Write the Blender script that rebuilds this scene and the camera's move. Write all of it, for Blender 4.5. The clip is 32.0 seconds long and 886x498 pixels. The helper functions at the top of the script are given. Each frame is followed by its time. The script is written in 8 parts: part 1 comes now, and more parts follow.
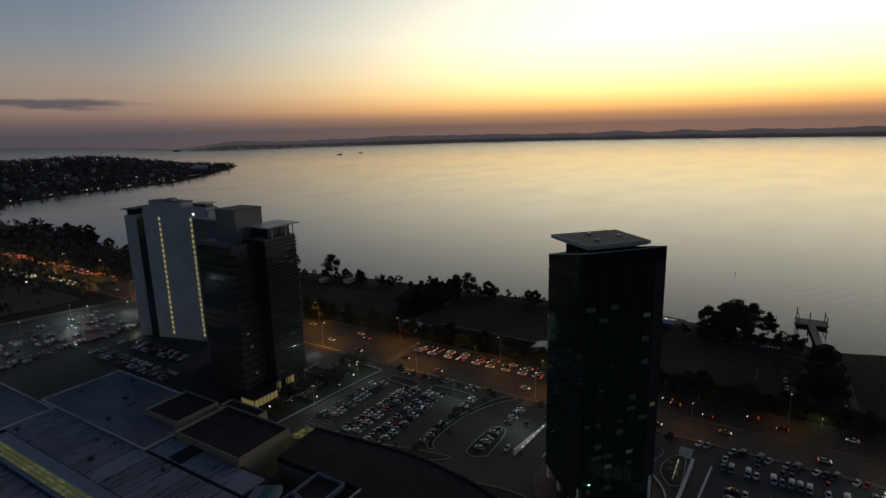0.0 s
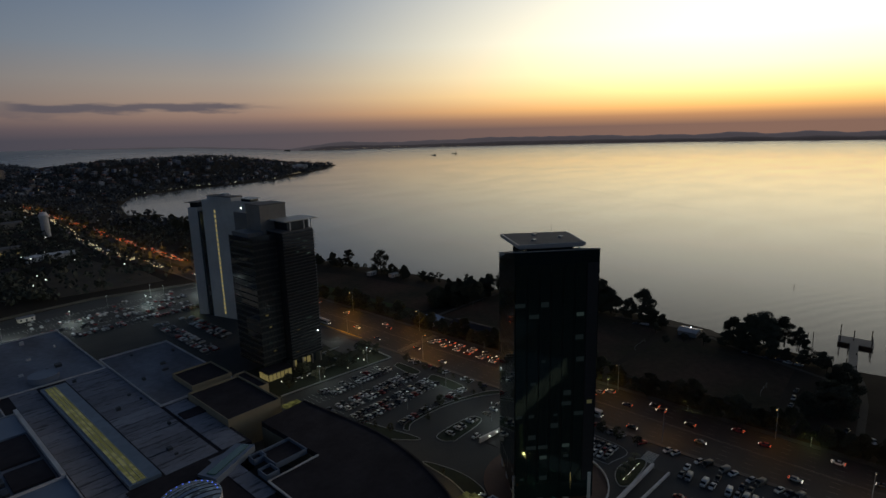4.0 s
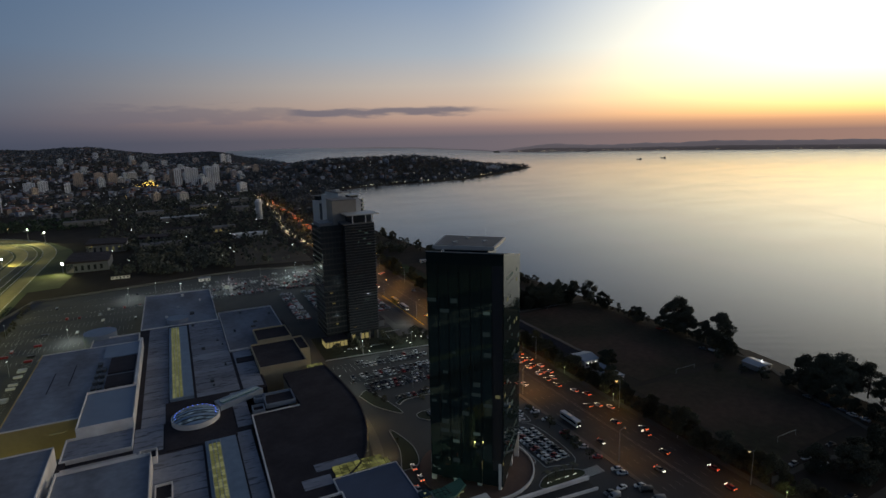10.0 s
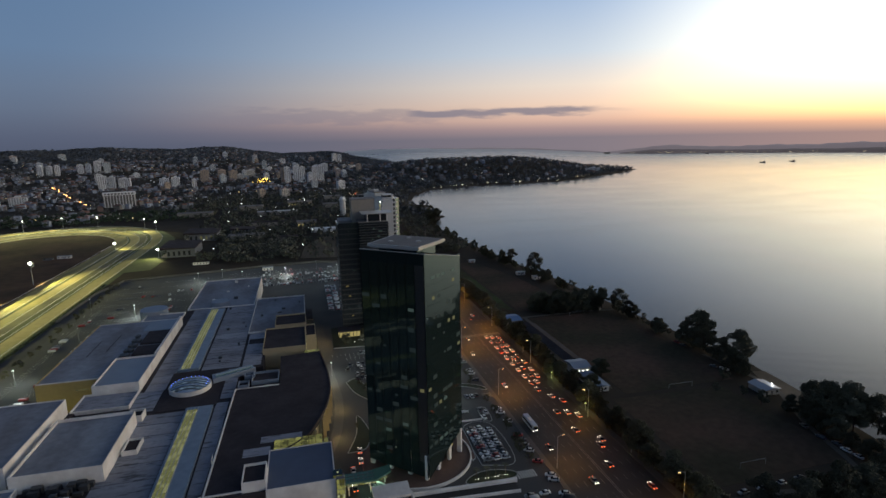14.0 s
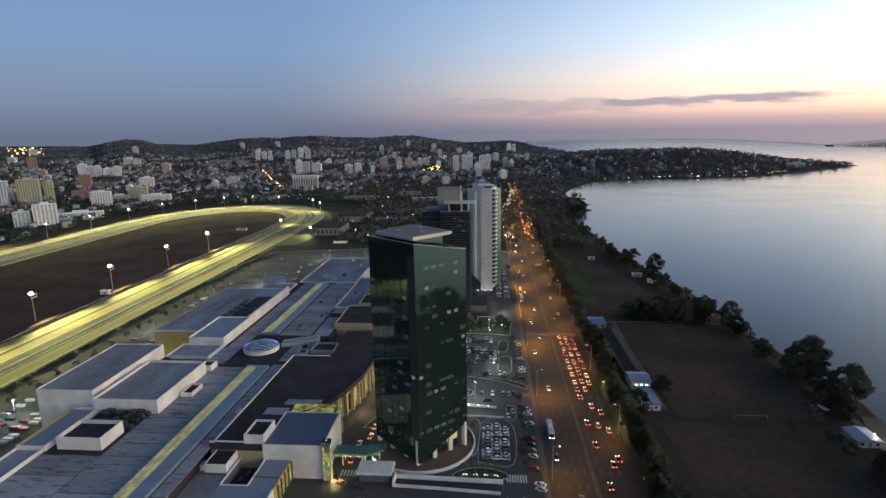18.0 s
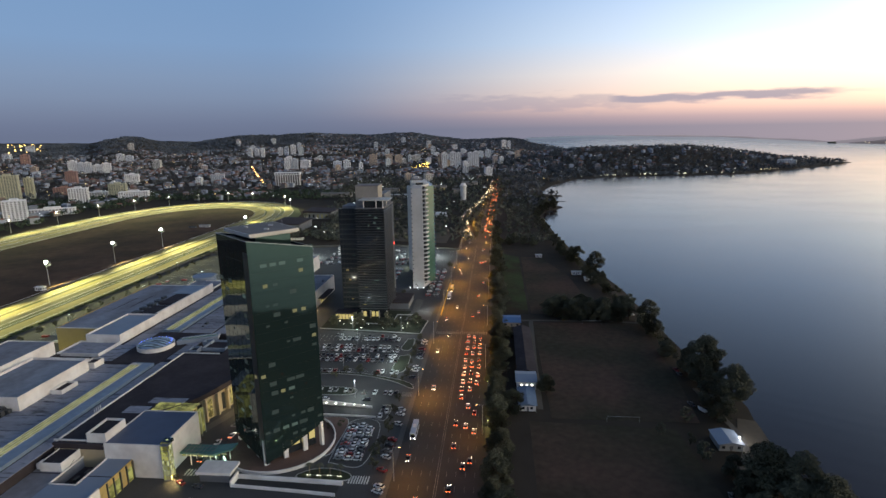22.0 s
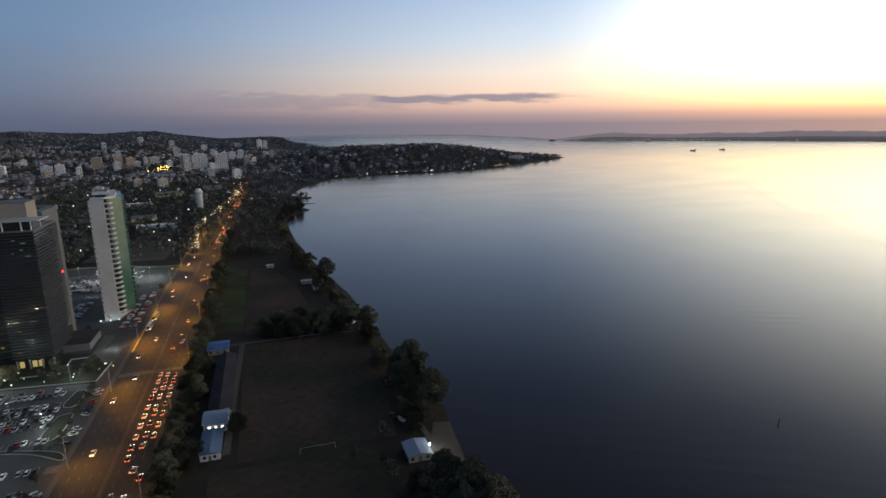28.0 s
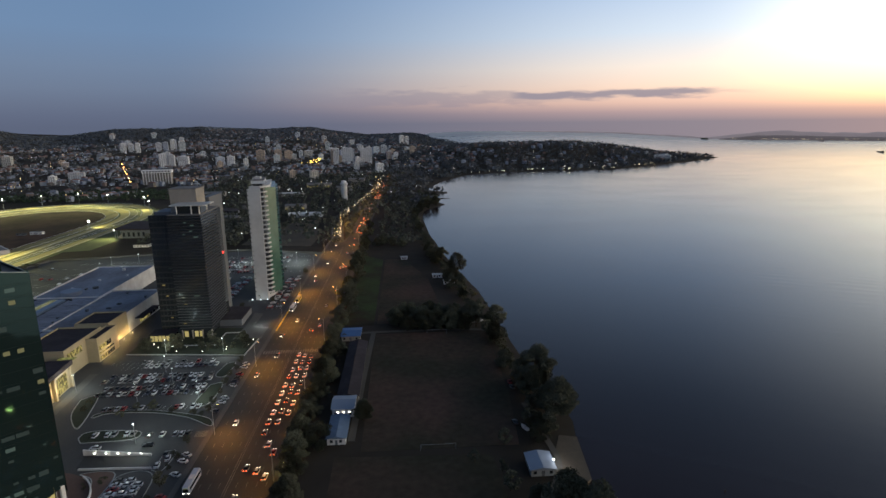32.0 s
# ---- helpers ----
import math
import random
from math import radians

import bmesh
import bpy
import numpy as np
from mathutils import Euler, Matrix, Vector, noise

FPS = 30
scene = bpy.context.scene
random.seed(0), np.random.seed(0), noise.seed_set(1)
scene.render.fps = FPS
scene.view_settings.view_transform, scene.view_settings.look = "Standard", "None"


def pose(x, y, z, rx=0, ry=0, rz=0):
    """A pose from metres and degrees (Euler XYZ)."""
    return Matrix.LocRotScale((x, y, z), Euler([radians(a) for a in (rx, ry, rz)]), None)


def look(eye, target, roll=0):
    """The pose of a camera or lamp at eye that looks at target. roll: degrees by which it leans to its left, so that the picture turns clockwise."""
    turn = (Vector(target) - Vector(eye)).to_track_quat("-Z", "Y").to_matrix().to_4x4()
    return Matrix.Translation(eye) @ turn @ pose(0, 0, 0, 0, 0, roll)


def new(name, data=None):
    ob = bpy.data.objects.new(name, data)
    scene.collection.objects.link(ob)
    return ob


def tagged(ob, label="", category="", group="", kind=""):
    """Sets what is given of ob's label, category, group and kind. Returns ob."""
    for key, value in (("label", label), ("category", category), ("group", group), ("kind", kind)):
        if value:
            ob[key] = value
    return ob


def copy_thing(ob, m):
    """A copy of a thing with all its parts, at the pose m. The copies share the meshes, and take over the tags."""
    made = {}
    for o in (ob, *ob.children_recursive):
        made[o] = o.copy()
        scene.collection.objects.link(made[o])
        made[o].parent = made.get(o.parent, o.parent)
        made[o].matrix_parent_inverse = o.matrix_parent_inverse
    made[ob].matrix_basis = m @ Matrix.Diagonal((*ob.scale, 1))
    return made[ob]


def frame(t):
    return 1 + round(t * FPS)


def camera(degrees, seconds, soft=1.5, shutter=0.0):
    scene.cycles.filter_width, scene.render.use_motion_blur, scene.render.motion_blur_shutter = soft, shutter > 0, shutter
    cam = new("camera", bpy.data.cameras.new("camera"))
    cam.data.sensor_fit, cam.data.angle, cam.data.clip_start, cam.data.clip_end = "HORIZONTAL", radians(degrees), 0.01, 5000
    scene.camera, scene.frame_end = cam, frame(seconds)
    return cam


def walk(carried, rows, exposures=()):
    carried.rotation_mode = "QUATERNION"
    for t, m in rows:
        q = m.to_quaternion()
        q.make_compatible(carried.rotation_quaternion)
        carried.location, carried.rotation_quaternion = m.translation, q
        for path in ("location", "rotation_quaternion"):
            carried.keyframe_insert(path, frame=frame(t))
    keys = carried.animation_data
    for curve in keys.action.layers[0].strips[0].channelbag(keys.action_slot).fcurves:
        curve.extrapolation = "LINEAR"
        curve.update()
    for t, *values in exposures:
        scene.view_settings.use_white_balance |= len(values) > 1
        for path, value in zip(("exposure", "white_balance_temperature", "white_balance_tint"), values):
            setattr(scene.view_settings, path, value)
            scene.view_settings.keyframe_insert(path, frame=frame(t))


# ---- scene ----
cam = camera(76.95, 32.0, shutter=0.3)
# seconds, place, tilt from straight down, lean, heading
PATH = [
    (0, 3.40, 1.05, 126.83, 77.63, 1.40, -58.32),
    (0.5, 4.42, -4.55, 126.83, 77.58, 1.36, -57.13),
    (1, 5.40, -10.19, 126.86, 77.59, 1.23, -55.97),
    (1.5, 6.62, -16.03, 126.90, 77.62, 1.10, -53.49),
    (2, 8.31, -22.14, 127.00, 77.69, 1.23, -50.91),
    (2.5, 10.69, -28.43, 127.09, 77.66, 1.25, -49.99),
    (3, 13.54, -34.85, 127.15, 77.73, 1.27, -49.54),
    (3.5, 16.81, -41.42, 127.18, 77.84, 1.38, -48.84),
    (5.5, 32.07, -68.38, 127.13, 78.46, 1.16, -43.76),
    (6, 36.39, -75.39, 127.19, 78.55, 1.05, -41.84),
    (6.5, 41.02, -82.51, 127.29, 78.57, 1.14, -40.39),
    (7, 45.94, -89.67, 127.42, 78.59, 1.17, -38.71),
    (7.5, 51.19, -96.61, 127.58, 78.61, 1.09, -36.83),
    (8, 56.84, -103.02, 127.74, 78.65, 1.11, -35.17),
    (8.5, 62.89, -108.98, 127.95, 78.67, 1.17, -33.09),
    (9, 69.18, -114.77, 128.16, 78.61, 1.11, -30.52),
    (9.5, 75.71, -120.44, 128.38, 78.63, 1.13, -28.13),
    (10, 82.52, -125.87, 128.56, 78.66, 1.21, -25.94),
    (10.5, 89.59, -131.04, 128.70, 78.80, 1.20, -23.37),
    (11, 96.78, -135.90, 128.78, 78.94, 1.22, -20.53),
    (11.5, 103.98, -140.38, 128.82, 78.98, 1.18, -18.88),
    (12, 111.16, -144.47, 128.86, 79.00, 1.16, -18.21),
    (12.5, 118.39, -148.21, 128.90, 79.03, 1.17, -17.89),
    (13, 125.58, -151.71, 128.94, 79.01, 1.19, -17.20),
    (13.5, 132.84, -154.96, 128.98, 78.95, 1.14, -16.05),
    (14, 140.27, -157.99, 129.05, 78.93, 1.12, -14.32),
    (14.5, 147.86, -160.83, 129.05, 78.91, 1.13, -11.80),
    (15, 155.41, -163.34, 129.01, 78.92, 1.04, -8.56),
    (15.5, 162.77, -165.49, 128.97, 78.90, 0.98, -5.15),
    (17.5, 199.27, -165.39, 128.99, 78.34, 0.95, 4.46),
    (18, 207.62, -164.52, 128.65, 78.25, 0.95, 4.58),
    (18.5, 216.13, -163.78, 128.31, 78.20, 1.00, 4.40),
    (19, 224.53, -163.12, 127.96, 78.16, 1.03, 4.27),
    (19.5, 232.88, -162.40, 127.59, 78.08, 1.10, 4.19),
    (20, 241.14, -161.41, 127.26, 78.00, 1.08, 4.13),
    (20.5, 248.91, -160.15, 127.14, 78.00, 1.08, 4.29),
    (21, 256.04, -158.76, 127.14, 78.02, 1.05, 4.64),
    (21.5, 262.67, -157.22, 127.13, 77.99, 0.99, 4.96),
    (22, 268.91, -155.66, 127.14, 77.96, 0.97, 5.33),
    (22.5, 274.70, -154.02, 127.16, 77.92, 0.94, 5.63),
    (23, 280.48, -152.09, 127.11, 77.87, 0.96, 5.86),
    (23.5, 286.33, -149.77, 127.12, 77.84, 1.02, 6.06),
    (24, 292.10, -147.22, 127.18, 77.86, 1.04, 6.23),
    (24.5, 296.83, -145.04, 127.29, 77.90, 0.98, 6.40),
    (26.5, 310.08, -137.48, 128.08, 77.90, 0.84, 6.07),
    (27, 311.92, -136.09, 128.28, 77.76, 0.86, 0.28),
    (27.5, 312.62, -135.07, 128.47, 77.60, 0.66, -10.94),
    (28, 312.60, -134.67, 128.56, 77.49, 0.73, -17.83),
    (28.5, 312.36, -134.54, 128.59, 77.56, 0.63, -19.64),
    (29, 312.19, -134.36, 128.56, 77.59, 0.64, -20.47),
    (29.5, 312.23, -133.96, 128.41, 77.59, 0.62, -20.75),
    (30, 312.56, -133.09, 128.15, 77.60, 0.71, -17.02),
    (30.5, 313.07, -131.74, 127.85, 77.60, 0.61, -12.78),
    (31, 313.41, -129.89, 127.61, 77.53, 0.56, -9.63),
    (31.5, 313.68, -127.57, 127.46, 77.43, 0.58, -5.68),
    (32, 314.04, -124.99, 127.41, 77.33, 0.58, -4.03),
]
walk(cam, [(t, pose(x, y, z, rx, ry, rz)) for t, x, y, z, rx, ry, rz in PATH],
     [(0, -1.12), (6, -0.94), (9, -0.53), (11, -0.17), (13, 0.1), (15, 0.4), (18, 0.93), (24.5, 0.97), (26.5, 1.05), (27, 1.0), (28, 0.47), (29.5, 0.08), (30.5, 0.15), (32, 0.55)])


# ---- sky ----
def sky_world():
    w = bpy.data.worlds.new("dusk_sky")
    w.use_nodes = True
    nt = w.node_tree
    N, L = nt.nodes, nt.links
    N.clear()
    out, bg = N.new("ShaderNodeOutputWorld"), N.new("ShaderNodeBackground")
    L.new(bg.outputs[0], out.inputs[0])
    tc, sep = N.new("ShaderNodeTexCoord"), N.new("ShaderNodeSeparateXYZ")
    L.new(tc.outputs["Generated"], sep.inputs[0])

    def m(op, a, b=None, c=None):
        n = N.new("ShaderNodeMath")
        n.operation = op
        for i, v in enumerate((a, b, c)):
            if v is None:
                continue
            if isinstance(v, (int, float)):
                n.inputs[i].default_value = v
            else:
                L.new(v, n.inputs[i])
        return n.outputs[0]

    def ramp(fac, stops):
        r = N.new("ShaderNodeValToRGB")
        L.new(fac, r.inputs[0])
        while len(r.color_ramp.elements) < len(stops):
            r.color_ramp.elements.new(0.5)
        for e, (p, c) in zip(r.color_ramp.elements, stops):
            e.position, e.color = p, (*c, 1)
        return r.outputs[0]

    def mix(f, a, b):
        n = N.new("ShaderNodeMix")
        n.data_type = "RGBA"
        L.new(f, n.inputs[0])
        L.new(a, n.inputs[6])
        L.new(b, n.inputs[7])
        return n.outputs[2]

    elev = m("MULTIPLY", m("ARCSINE", sep.outputs[2]), 57.2958 / 40.0)   # 1 at 40 degrees up
    az = m("MULTIPLY", m("ARCTAN2", sep.outputs[0], sep.outputs[1]), 57.2958)  # clockwise from +y
    off = m("ABSOLUTE", m("SUBTRACT", az, SUN_AZ))
    off = m("MINIMUM", off, m("SUBTRACT", 360.0, off))
    e = [x / 40 for x in (0.0, 0.9, 1.8, 3.2, 5.0, 8.0, 14.0, 26.0, 40.0)]
    glow = ramp(elev, list(zip(e, SKY_GLOW)))
    side = ramp(elev, list(zip(e, SKY_SIDE)))
    back = ramp(elev, list(zip(e, SKY_BACK)))

    def span(v, a, b):
        n = N.new("ShaderNodeMapRange")
        n.interpolation_type = "SMOOTHSTEP"
        L.new(v, n.inputs[0])
        n.inputs[1].default_value, n.inputs[2].default_value = a, b
        return n.outputs[0]

    col = mix(span(off, 13.0, 66.0), glow, side)
    col = mix(span(off, 50.0, 115.0), col, back)
    # a long thin bank of cloud and fainter shreds beside it
    vec = N.new("ShaderNodeCombineXYZ")
    L.new(m("MULTIPLY", az, 0.16), vec.inputs[0])
    L.new(m("MULTIPLY", elev, 34.0), vec.inputs[1])
    nz = N.new("ShaderNodeTexNoise")
    nz.inputs["Scale"].default_value, nz.inputs["Detail"].default_value = 1.6, 7.0
    L.new(vec.outputs[0], nz.inputs["Vector"])

    def bank(a0, a1, fade, mid, half, gain, seed):
        va = m("MULTIPLY", span(az, a0 - fade, a0 + fade), m("SUBTRACT", 1.0, span(az, a1 - fade, a1 + fade)))
        h = m("DIVIDE", m("SUBTRACT", m("MULTIPLY", elev, 40.0), mid), half)
        h = m("ADD", h, m("MULTIPLY", m("SUBTRACT", nz.outputs[0], 0.5), 3.2 + seed))
        vb = m("SUBTRACT", 1.0, span(m("ABSOLUTE", h), 0.35, 1.25))
        return m("MULTIPLY", m("MULTIPLY", va, vb), gain)

    cloud = m("MAXIMUM", bank(10.6, 29.0, 1.5, 2.58, 0.42, 0.8, 0.0),
              m("MAXIMUM", bank(-6.0, 14.0, 6.0, 2.4, 0.8, 0.42, 0.7), bank(25.0, 31.0, 3.0, 2.6, 0.15, 0.3, 0.4)))
    grey = N.new("ShaderNodeRGB")
    grey.outputs[0].default_value = (0.17, 0.165, 0.215, 1)
    col = mix(cloud, col, grey.outputs[0])
    L.new(col, bg.inputs[0])
    bg.inputs[1].default_value = 1.0
    scene.world = w


SUN_AZ = 92.0
SKY_GLOW = [(0.512, 0.293, 0.218), (1.22, 0.61, 0.282), (2.68, 1.4, 0.436), (3.54, 2.38, 0.948), (3.66, 2.93, 1.6), (3.54, 3.17, 2.24), (2.44, 2.38, 2.08), (0.377, 0.444, 0.548), (0.0943, 0.128, 0.198)]
SKY_SIDE = [(0.215, 0.180, 0.203), (0.395, 0.272, 0.258), (0.7175, 0.4577, 0.3474), (0.8794, 0.6348, 0.4728), (0.8343, 0.7114, 0.5964), (0.5826, 0.6468, 0.7141), (0.3131, 0.4378, 0.6417), (0.0866, 0.1492, 0.2528), (0.0433, 0.0746, 0.1351)]
SKY_BACK = [(0.0766, 0.092, 0.1397), (0.0843, 0.102, 0.1552), (0.0958, 0.118, 0.1746), (0.1102, 0.143, 0.2095), (0.1169, 0.162, 0.2425), (0.113, 0.18, 0.29), (0.0977, 0.17, 0.292), (0.0498, 0.086, 0.1562), (0.0268, 0.046, 0.0879)]
sky_world()


# ---- lamps ----
def lamp(place, watts, colour, radius=0.25, aim=None, cone=150):
    data = bpy.data.lights.new("lamp_light", "SPOT" if aim is not None else "POINT")
    data.energy, data.color, data.shadow_soft_size = watts, colour, radius
    ob = new("lamp_light", data)
    if aim is not None:
        data.spot_size, data.spot_blend = radians(cone), 0.5 if cone < 160 else 1.0
        ob.matrix_basis = look(place, aim)
    else:
        ob.location = place
    return ob


SODIUM, FLOOD, COOL, WARM = (1.0, 0.45, 0.045), (1.0, 0.95, 0.38), (0.85, 1.0, 0.95), (1.0, 0.72, 0.30)
AVENUE_LAMPS = [(231.5, y, 7) for y in range(-110, 640, 68)] + [(263.5, y, -7) for y in range(-76, 620, 68)] \
    + [(246 + (y - 640) * 0.028, y, 5) for y in range(700, 1250, 90)]
for x, y, reach in AVENUE_LAMPS:
    lamp((x + reach * 0.35, y, 13.6), (16500 if reach > 0 else 11000) * float(np.interp(y, [40, 200], [0.3, 1.08])), SODIUM, 0.5, (x + reach * 1.5, y, 0), 165)
FLOOD_POLES = [(-121, 28), (-121, 112), (-120, 196), (-120, 281), (-119, 366), (-116, 445)]
BEND_POLES = [((-91, 610), (-62, 650)), ((-27, 545), (-42, 520))]
for x, y in FLOOD_POLES:
    lamp((x + 1.0, y, 19.3), 175000, FLOOD, 0.05, (x + 45, y, 0), 122)
for (x, y), (ax, ay) in BEND_POLES:
    lamp((x + (ax - x) * 0.05, y + (ay - y) * 0.05, 9.6), 30000, FLOOD, 0.06, (ax, ay, 0), 125)
RIM_POLES = [(-389, 440), (-386, 531), (-378, 605), (-368, 680), (-350, 745), (-318, 795), (-282, 832), (-235, 853), (-180, 838), (-100, 790)]
for x, y in RIM_POLES:
    u = Vector((-205 - x, 560 - y, 0)).normalized()
    for side in (-34, 34):
        lamp((x + u.x * 1.5 - u.y * side * 0.02, y + u.y * 1.5 + u.x * side * 0.02, 15.4), 75000, FLOOD, 0.07, (x + u.x * 52 - u.y * side, y + u.y * 52 + u.x * side, 0), 96)
LOT_LAMPS = [(176, 183), (208, 183), (213, 128), (201, 90), (150, 140), (120, 400), (170, 398), (210, 400), (80, 395), (40, 400), (185, 430), (10, 300), (-20, 180), (-15, 60), (218, -40)]
for x, y in LOT_LAMPS:
    lamp((x + 0.7, y, 8.2), (3600 if x < 50 else 2500) if y < 290 else 6200, COOL, 0.2)
for place, watts, colour in [((206, 280, 2.5), 90, COOL), ((199, 281, 2.5), 80, COOL), ((187, 262, 3), 600, COOL), ((219, 225, 4), 900, COOL),
                             ((147, 200, 4), 300, WARM), ((139.3, 210, 1.4), 1300, WARM), ((139.3, 221, 1.6), 800, WARM), ((145.2, 181, 1.6), 300, WARM), ((146, 186, 4), 900, WARM), ((152, 100, 5), 900, WARM), ((150, 72, 5), 900, WARM), ((149, 130, 5), 900, WARM),
                             ((148.9, 20.6, 1.2), 700, WARM), ((150.2, 17.6, 0.8), 140, WARM), ((165, 212, 3), 500, WARM), ((160, 33, 3), 500, (0.5, 1.0, 0.7)), ((4.5, 60, 3), 160, WARM), ((4.5, 75, 3), 160, WARM),
                             ((369.5, 61, 4), 500, (0.9, 0.95, 1.0)), ((132, -2, 3), 400, WARM), ((205, 290, 2), 500, WARM), ((188, 352, 3), 800, (0.9, 1.0, 0.6))]:
    lamp(place, watts, colour)


# ---- materials ----
def material(name, base, rough=0.7, metal=0.0, vary=0.25, grain=0.5, stain=0.05, bump=0.15, second=None, spec=0.5,
             per_object=0.0, per_island=0.0, emit=None, emit_gain=0.0, streak=None, drip=None):
    """A surface with colour that varies at two scales and fine relief; grain and stain are in cycles a metre."""
    mat = bpy.data.materials.new(name)
    mat.use_nodes = True
    N, L = mat.node_tree.nodes, mat.node_tree.links
    b = N["Principled BSDF"]
    b.inputs["Roughness"].default_value, b.inputs["Metallic"].default_value = rough, metal
    b.inputs["Specular IOR Level"].default_value = spec
    tc = N.new("ShaderNodeTexCoord")
    geo = N.new("ShaderNodeNewGeometry")

    def noise_at(scale, detail=5.0):
        n = N.new("ShaderNodeTexNoise")
        n.inputs["Scale"].default_value, n.inputs["Detail"].default_value = scale, detail
        L.new(geo.outputs["Position"], n.inputs["Vector"])
        return n.outputs[0]

    fine, wide = noise_at(grain), noise_at(stain, 6.0)
    if streak:
        mp = N.new("ShaderNodeMapping")
        mp.inputs["Scale"].default_value = (*streak, 1)
        L.new(geo.outputs["Position"], mp.inputs["Vector"])
        L.new(mp.outputs[0], wide.node.inputs["Vector"])
    mixer = N.new("ShaderNodeMix")
    mixer.data_type = "RGBA"
    dark = second or tuple(c * (1 - vary) for c in base)
    mixer.inputs[6].default_value, mixer.inputs[7].default_value = (*dark, 1), (*base, 1)
    mr = N.new("ShaderNodeMapRange")
    mr.inputs[1].default_value, mr.inputs[2].default_value = 0.36, 0.64
    L.new(wide, mr.inputs[0])
    L.new(mr.outputs[0], mixer.inputs[0])
    hsv = N.new("ShaderNodeHueSaturation")
    L.new(mixer.outputs[2], hsv.inputs["Color"])
    val = N.new("ShaderNodeMapRange")
    val.inputs[3].default_value, val.inputs[4].default_value = 1 - vary, 1 + vary
    L.new(fine, val.inputs[0])
    last = val.outputs[0]
    for amount, source in ((per_object, "o"), (per_island, "i")):
        if amount:
            src = N.new("ShaderNodeObjectInfo").outputs["Random"] if source == "o" else geo.outputs["Random Per Island"]
            k = N.new("ShaderNodeMapRange")
            k.inputs[3].default_value, k.inputs[4].default_value = 1 - amount, 1 + amount
            L.new(src, k.inputs[0])
            mul = N.new("ShaderNodeMath")
            mul.operation = "MULTIPLY"
            L.new(last, mul.inputs[0])
            L.new(k.outputs[0], mul.inputs[1])
            last = mul.outputs[0]
    if drip:
        dn = noise_at(0.55, 4.0)
        dm = N.new("ShaderNodeMapping")
        dm.inputs["Scale"].default_value = (*drip, 1)
        L.new(geo.outputs["Position"], dm.inputs["Vector"])
        L.new(dm.outputs[0], dn.node.inputs["Vector"])
        dr = N.new("ShaderNodeMapRange")
        dr.inputs[1].default_value, dr.inputs[2].default_value = 0.56, 0.68
        dr.inputs[3].default_value, dr.inputs[4].default_value = 1.0, 0.42
        L.new(dn, dr.inputs[0])
        mul = N.new("ShaderNodeMath")
        mul.operation = "MULTIPLY"
        L.new(last, mul.inputs[0])
        L.new(dr.outputs[0], mul.inputs[1])
        last = mul.outputs[0]
    L.new(last, hsv.inputs["Value"])
    L.new(hsv.outputs[0], b.inputs["Base Color"])
    if bump:
        bp = N.new("ShaderNodeBump")
        bp.inputs["Strength"].default_value, bp.inputs["Distance"].default_value = bump, 0.05
        L.new(fine, bp.inputs["Height"])
        L.new(bp.outputs[0], b.inputs["Normal"])
    if emit:
        b.inputs["Emission Color"].default_value = (*emit, 1)
        b.inputs["Emission Strength"].default_value = emit_gain
        mat.cycles.emission_sampling = "NONE"
    return mat


def glow(name, colour, gain):
    """A lamp's own light."""
    mat = bpy.data.materials.new(name)
    mat.use_nodes = True
    N, L = mat.node_tree.nodes, mat.node_tree.links
    b = N["Principled BSDF"]
    b.inputs["Base Color"].default_value = (*(c * 0.06 for c in colour), 1)
    b.inputs["Emission Color"].default_value = (*colour, 1)
    b.inputs["Emission Strength"].default_value = gain
    b.inputs["Specular IOR Level"].default_value = 0.2
    mat.cycles.emission_sampling = "NONE"
    return mat


def patchy_glow(name, colour, low, high, scale, share=0.5):
    """A lit interior behind panes: cells of lamp light and shade of that many to the metre."""
    mat = glow(name, colour, high)
    N, L = mat.node_tree.nodes, mat.node_tree.links
    geo = N.new("ShaderNodeNewGeometry")
    cells = N.new("ShaderNodeTexVoronoi")
    cells.distance = "CHEBYCHEV"
    cells.inputs["Scale"].default_value = scale
    L.new(geo.outputs["Position"], cells.inputs["Vector"])
    split = N.new("ShaderNodeSeparateColor")
    L.new(cells.outputs["Color"], split.inputs[0])
    ramp = N.new("ShaderNodeMapRange")
    ramp.inputs[1].default_value, ramp.inputs[2].default_value = 1 - share, 1.0
    ramp.inputs[3].default_value, ramp.inputs[4].default_value = low, high
    L.new(split.outputs[0], ramp.inputs[0])
    L.new(ramp.outputs[0], N["Principled BSDF"].inputs["Emission Strength"])
    return mat


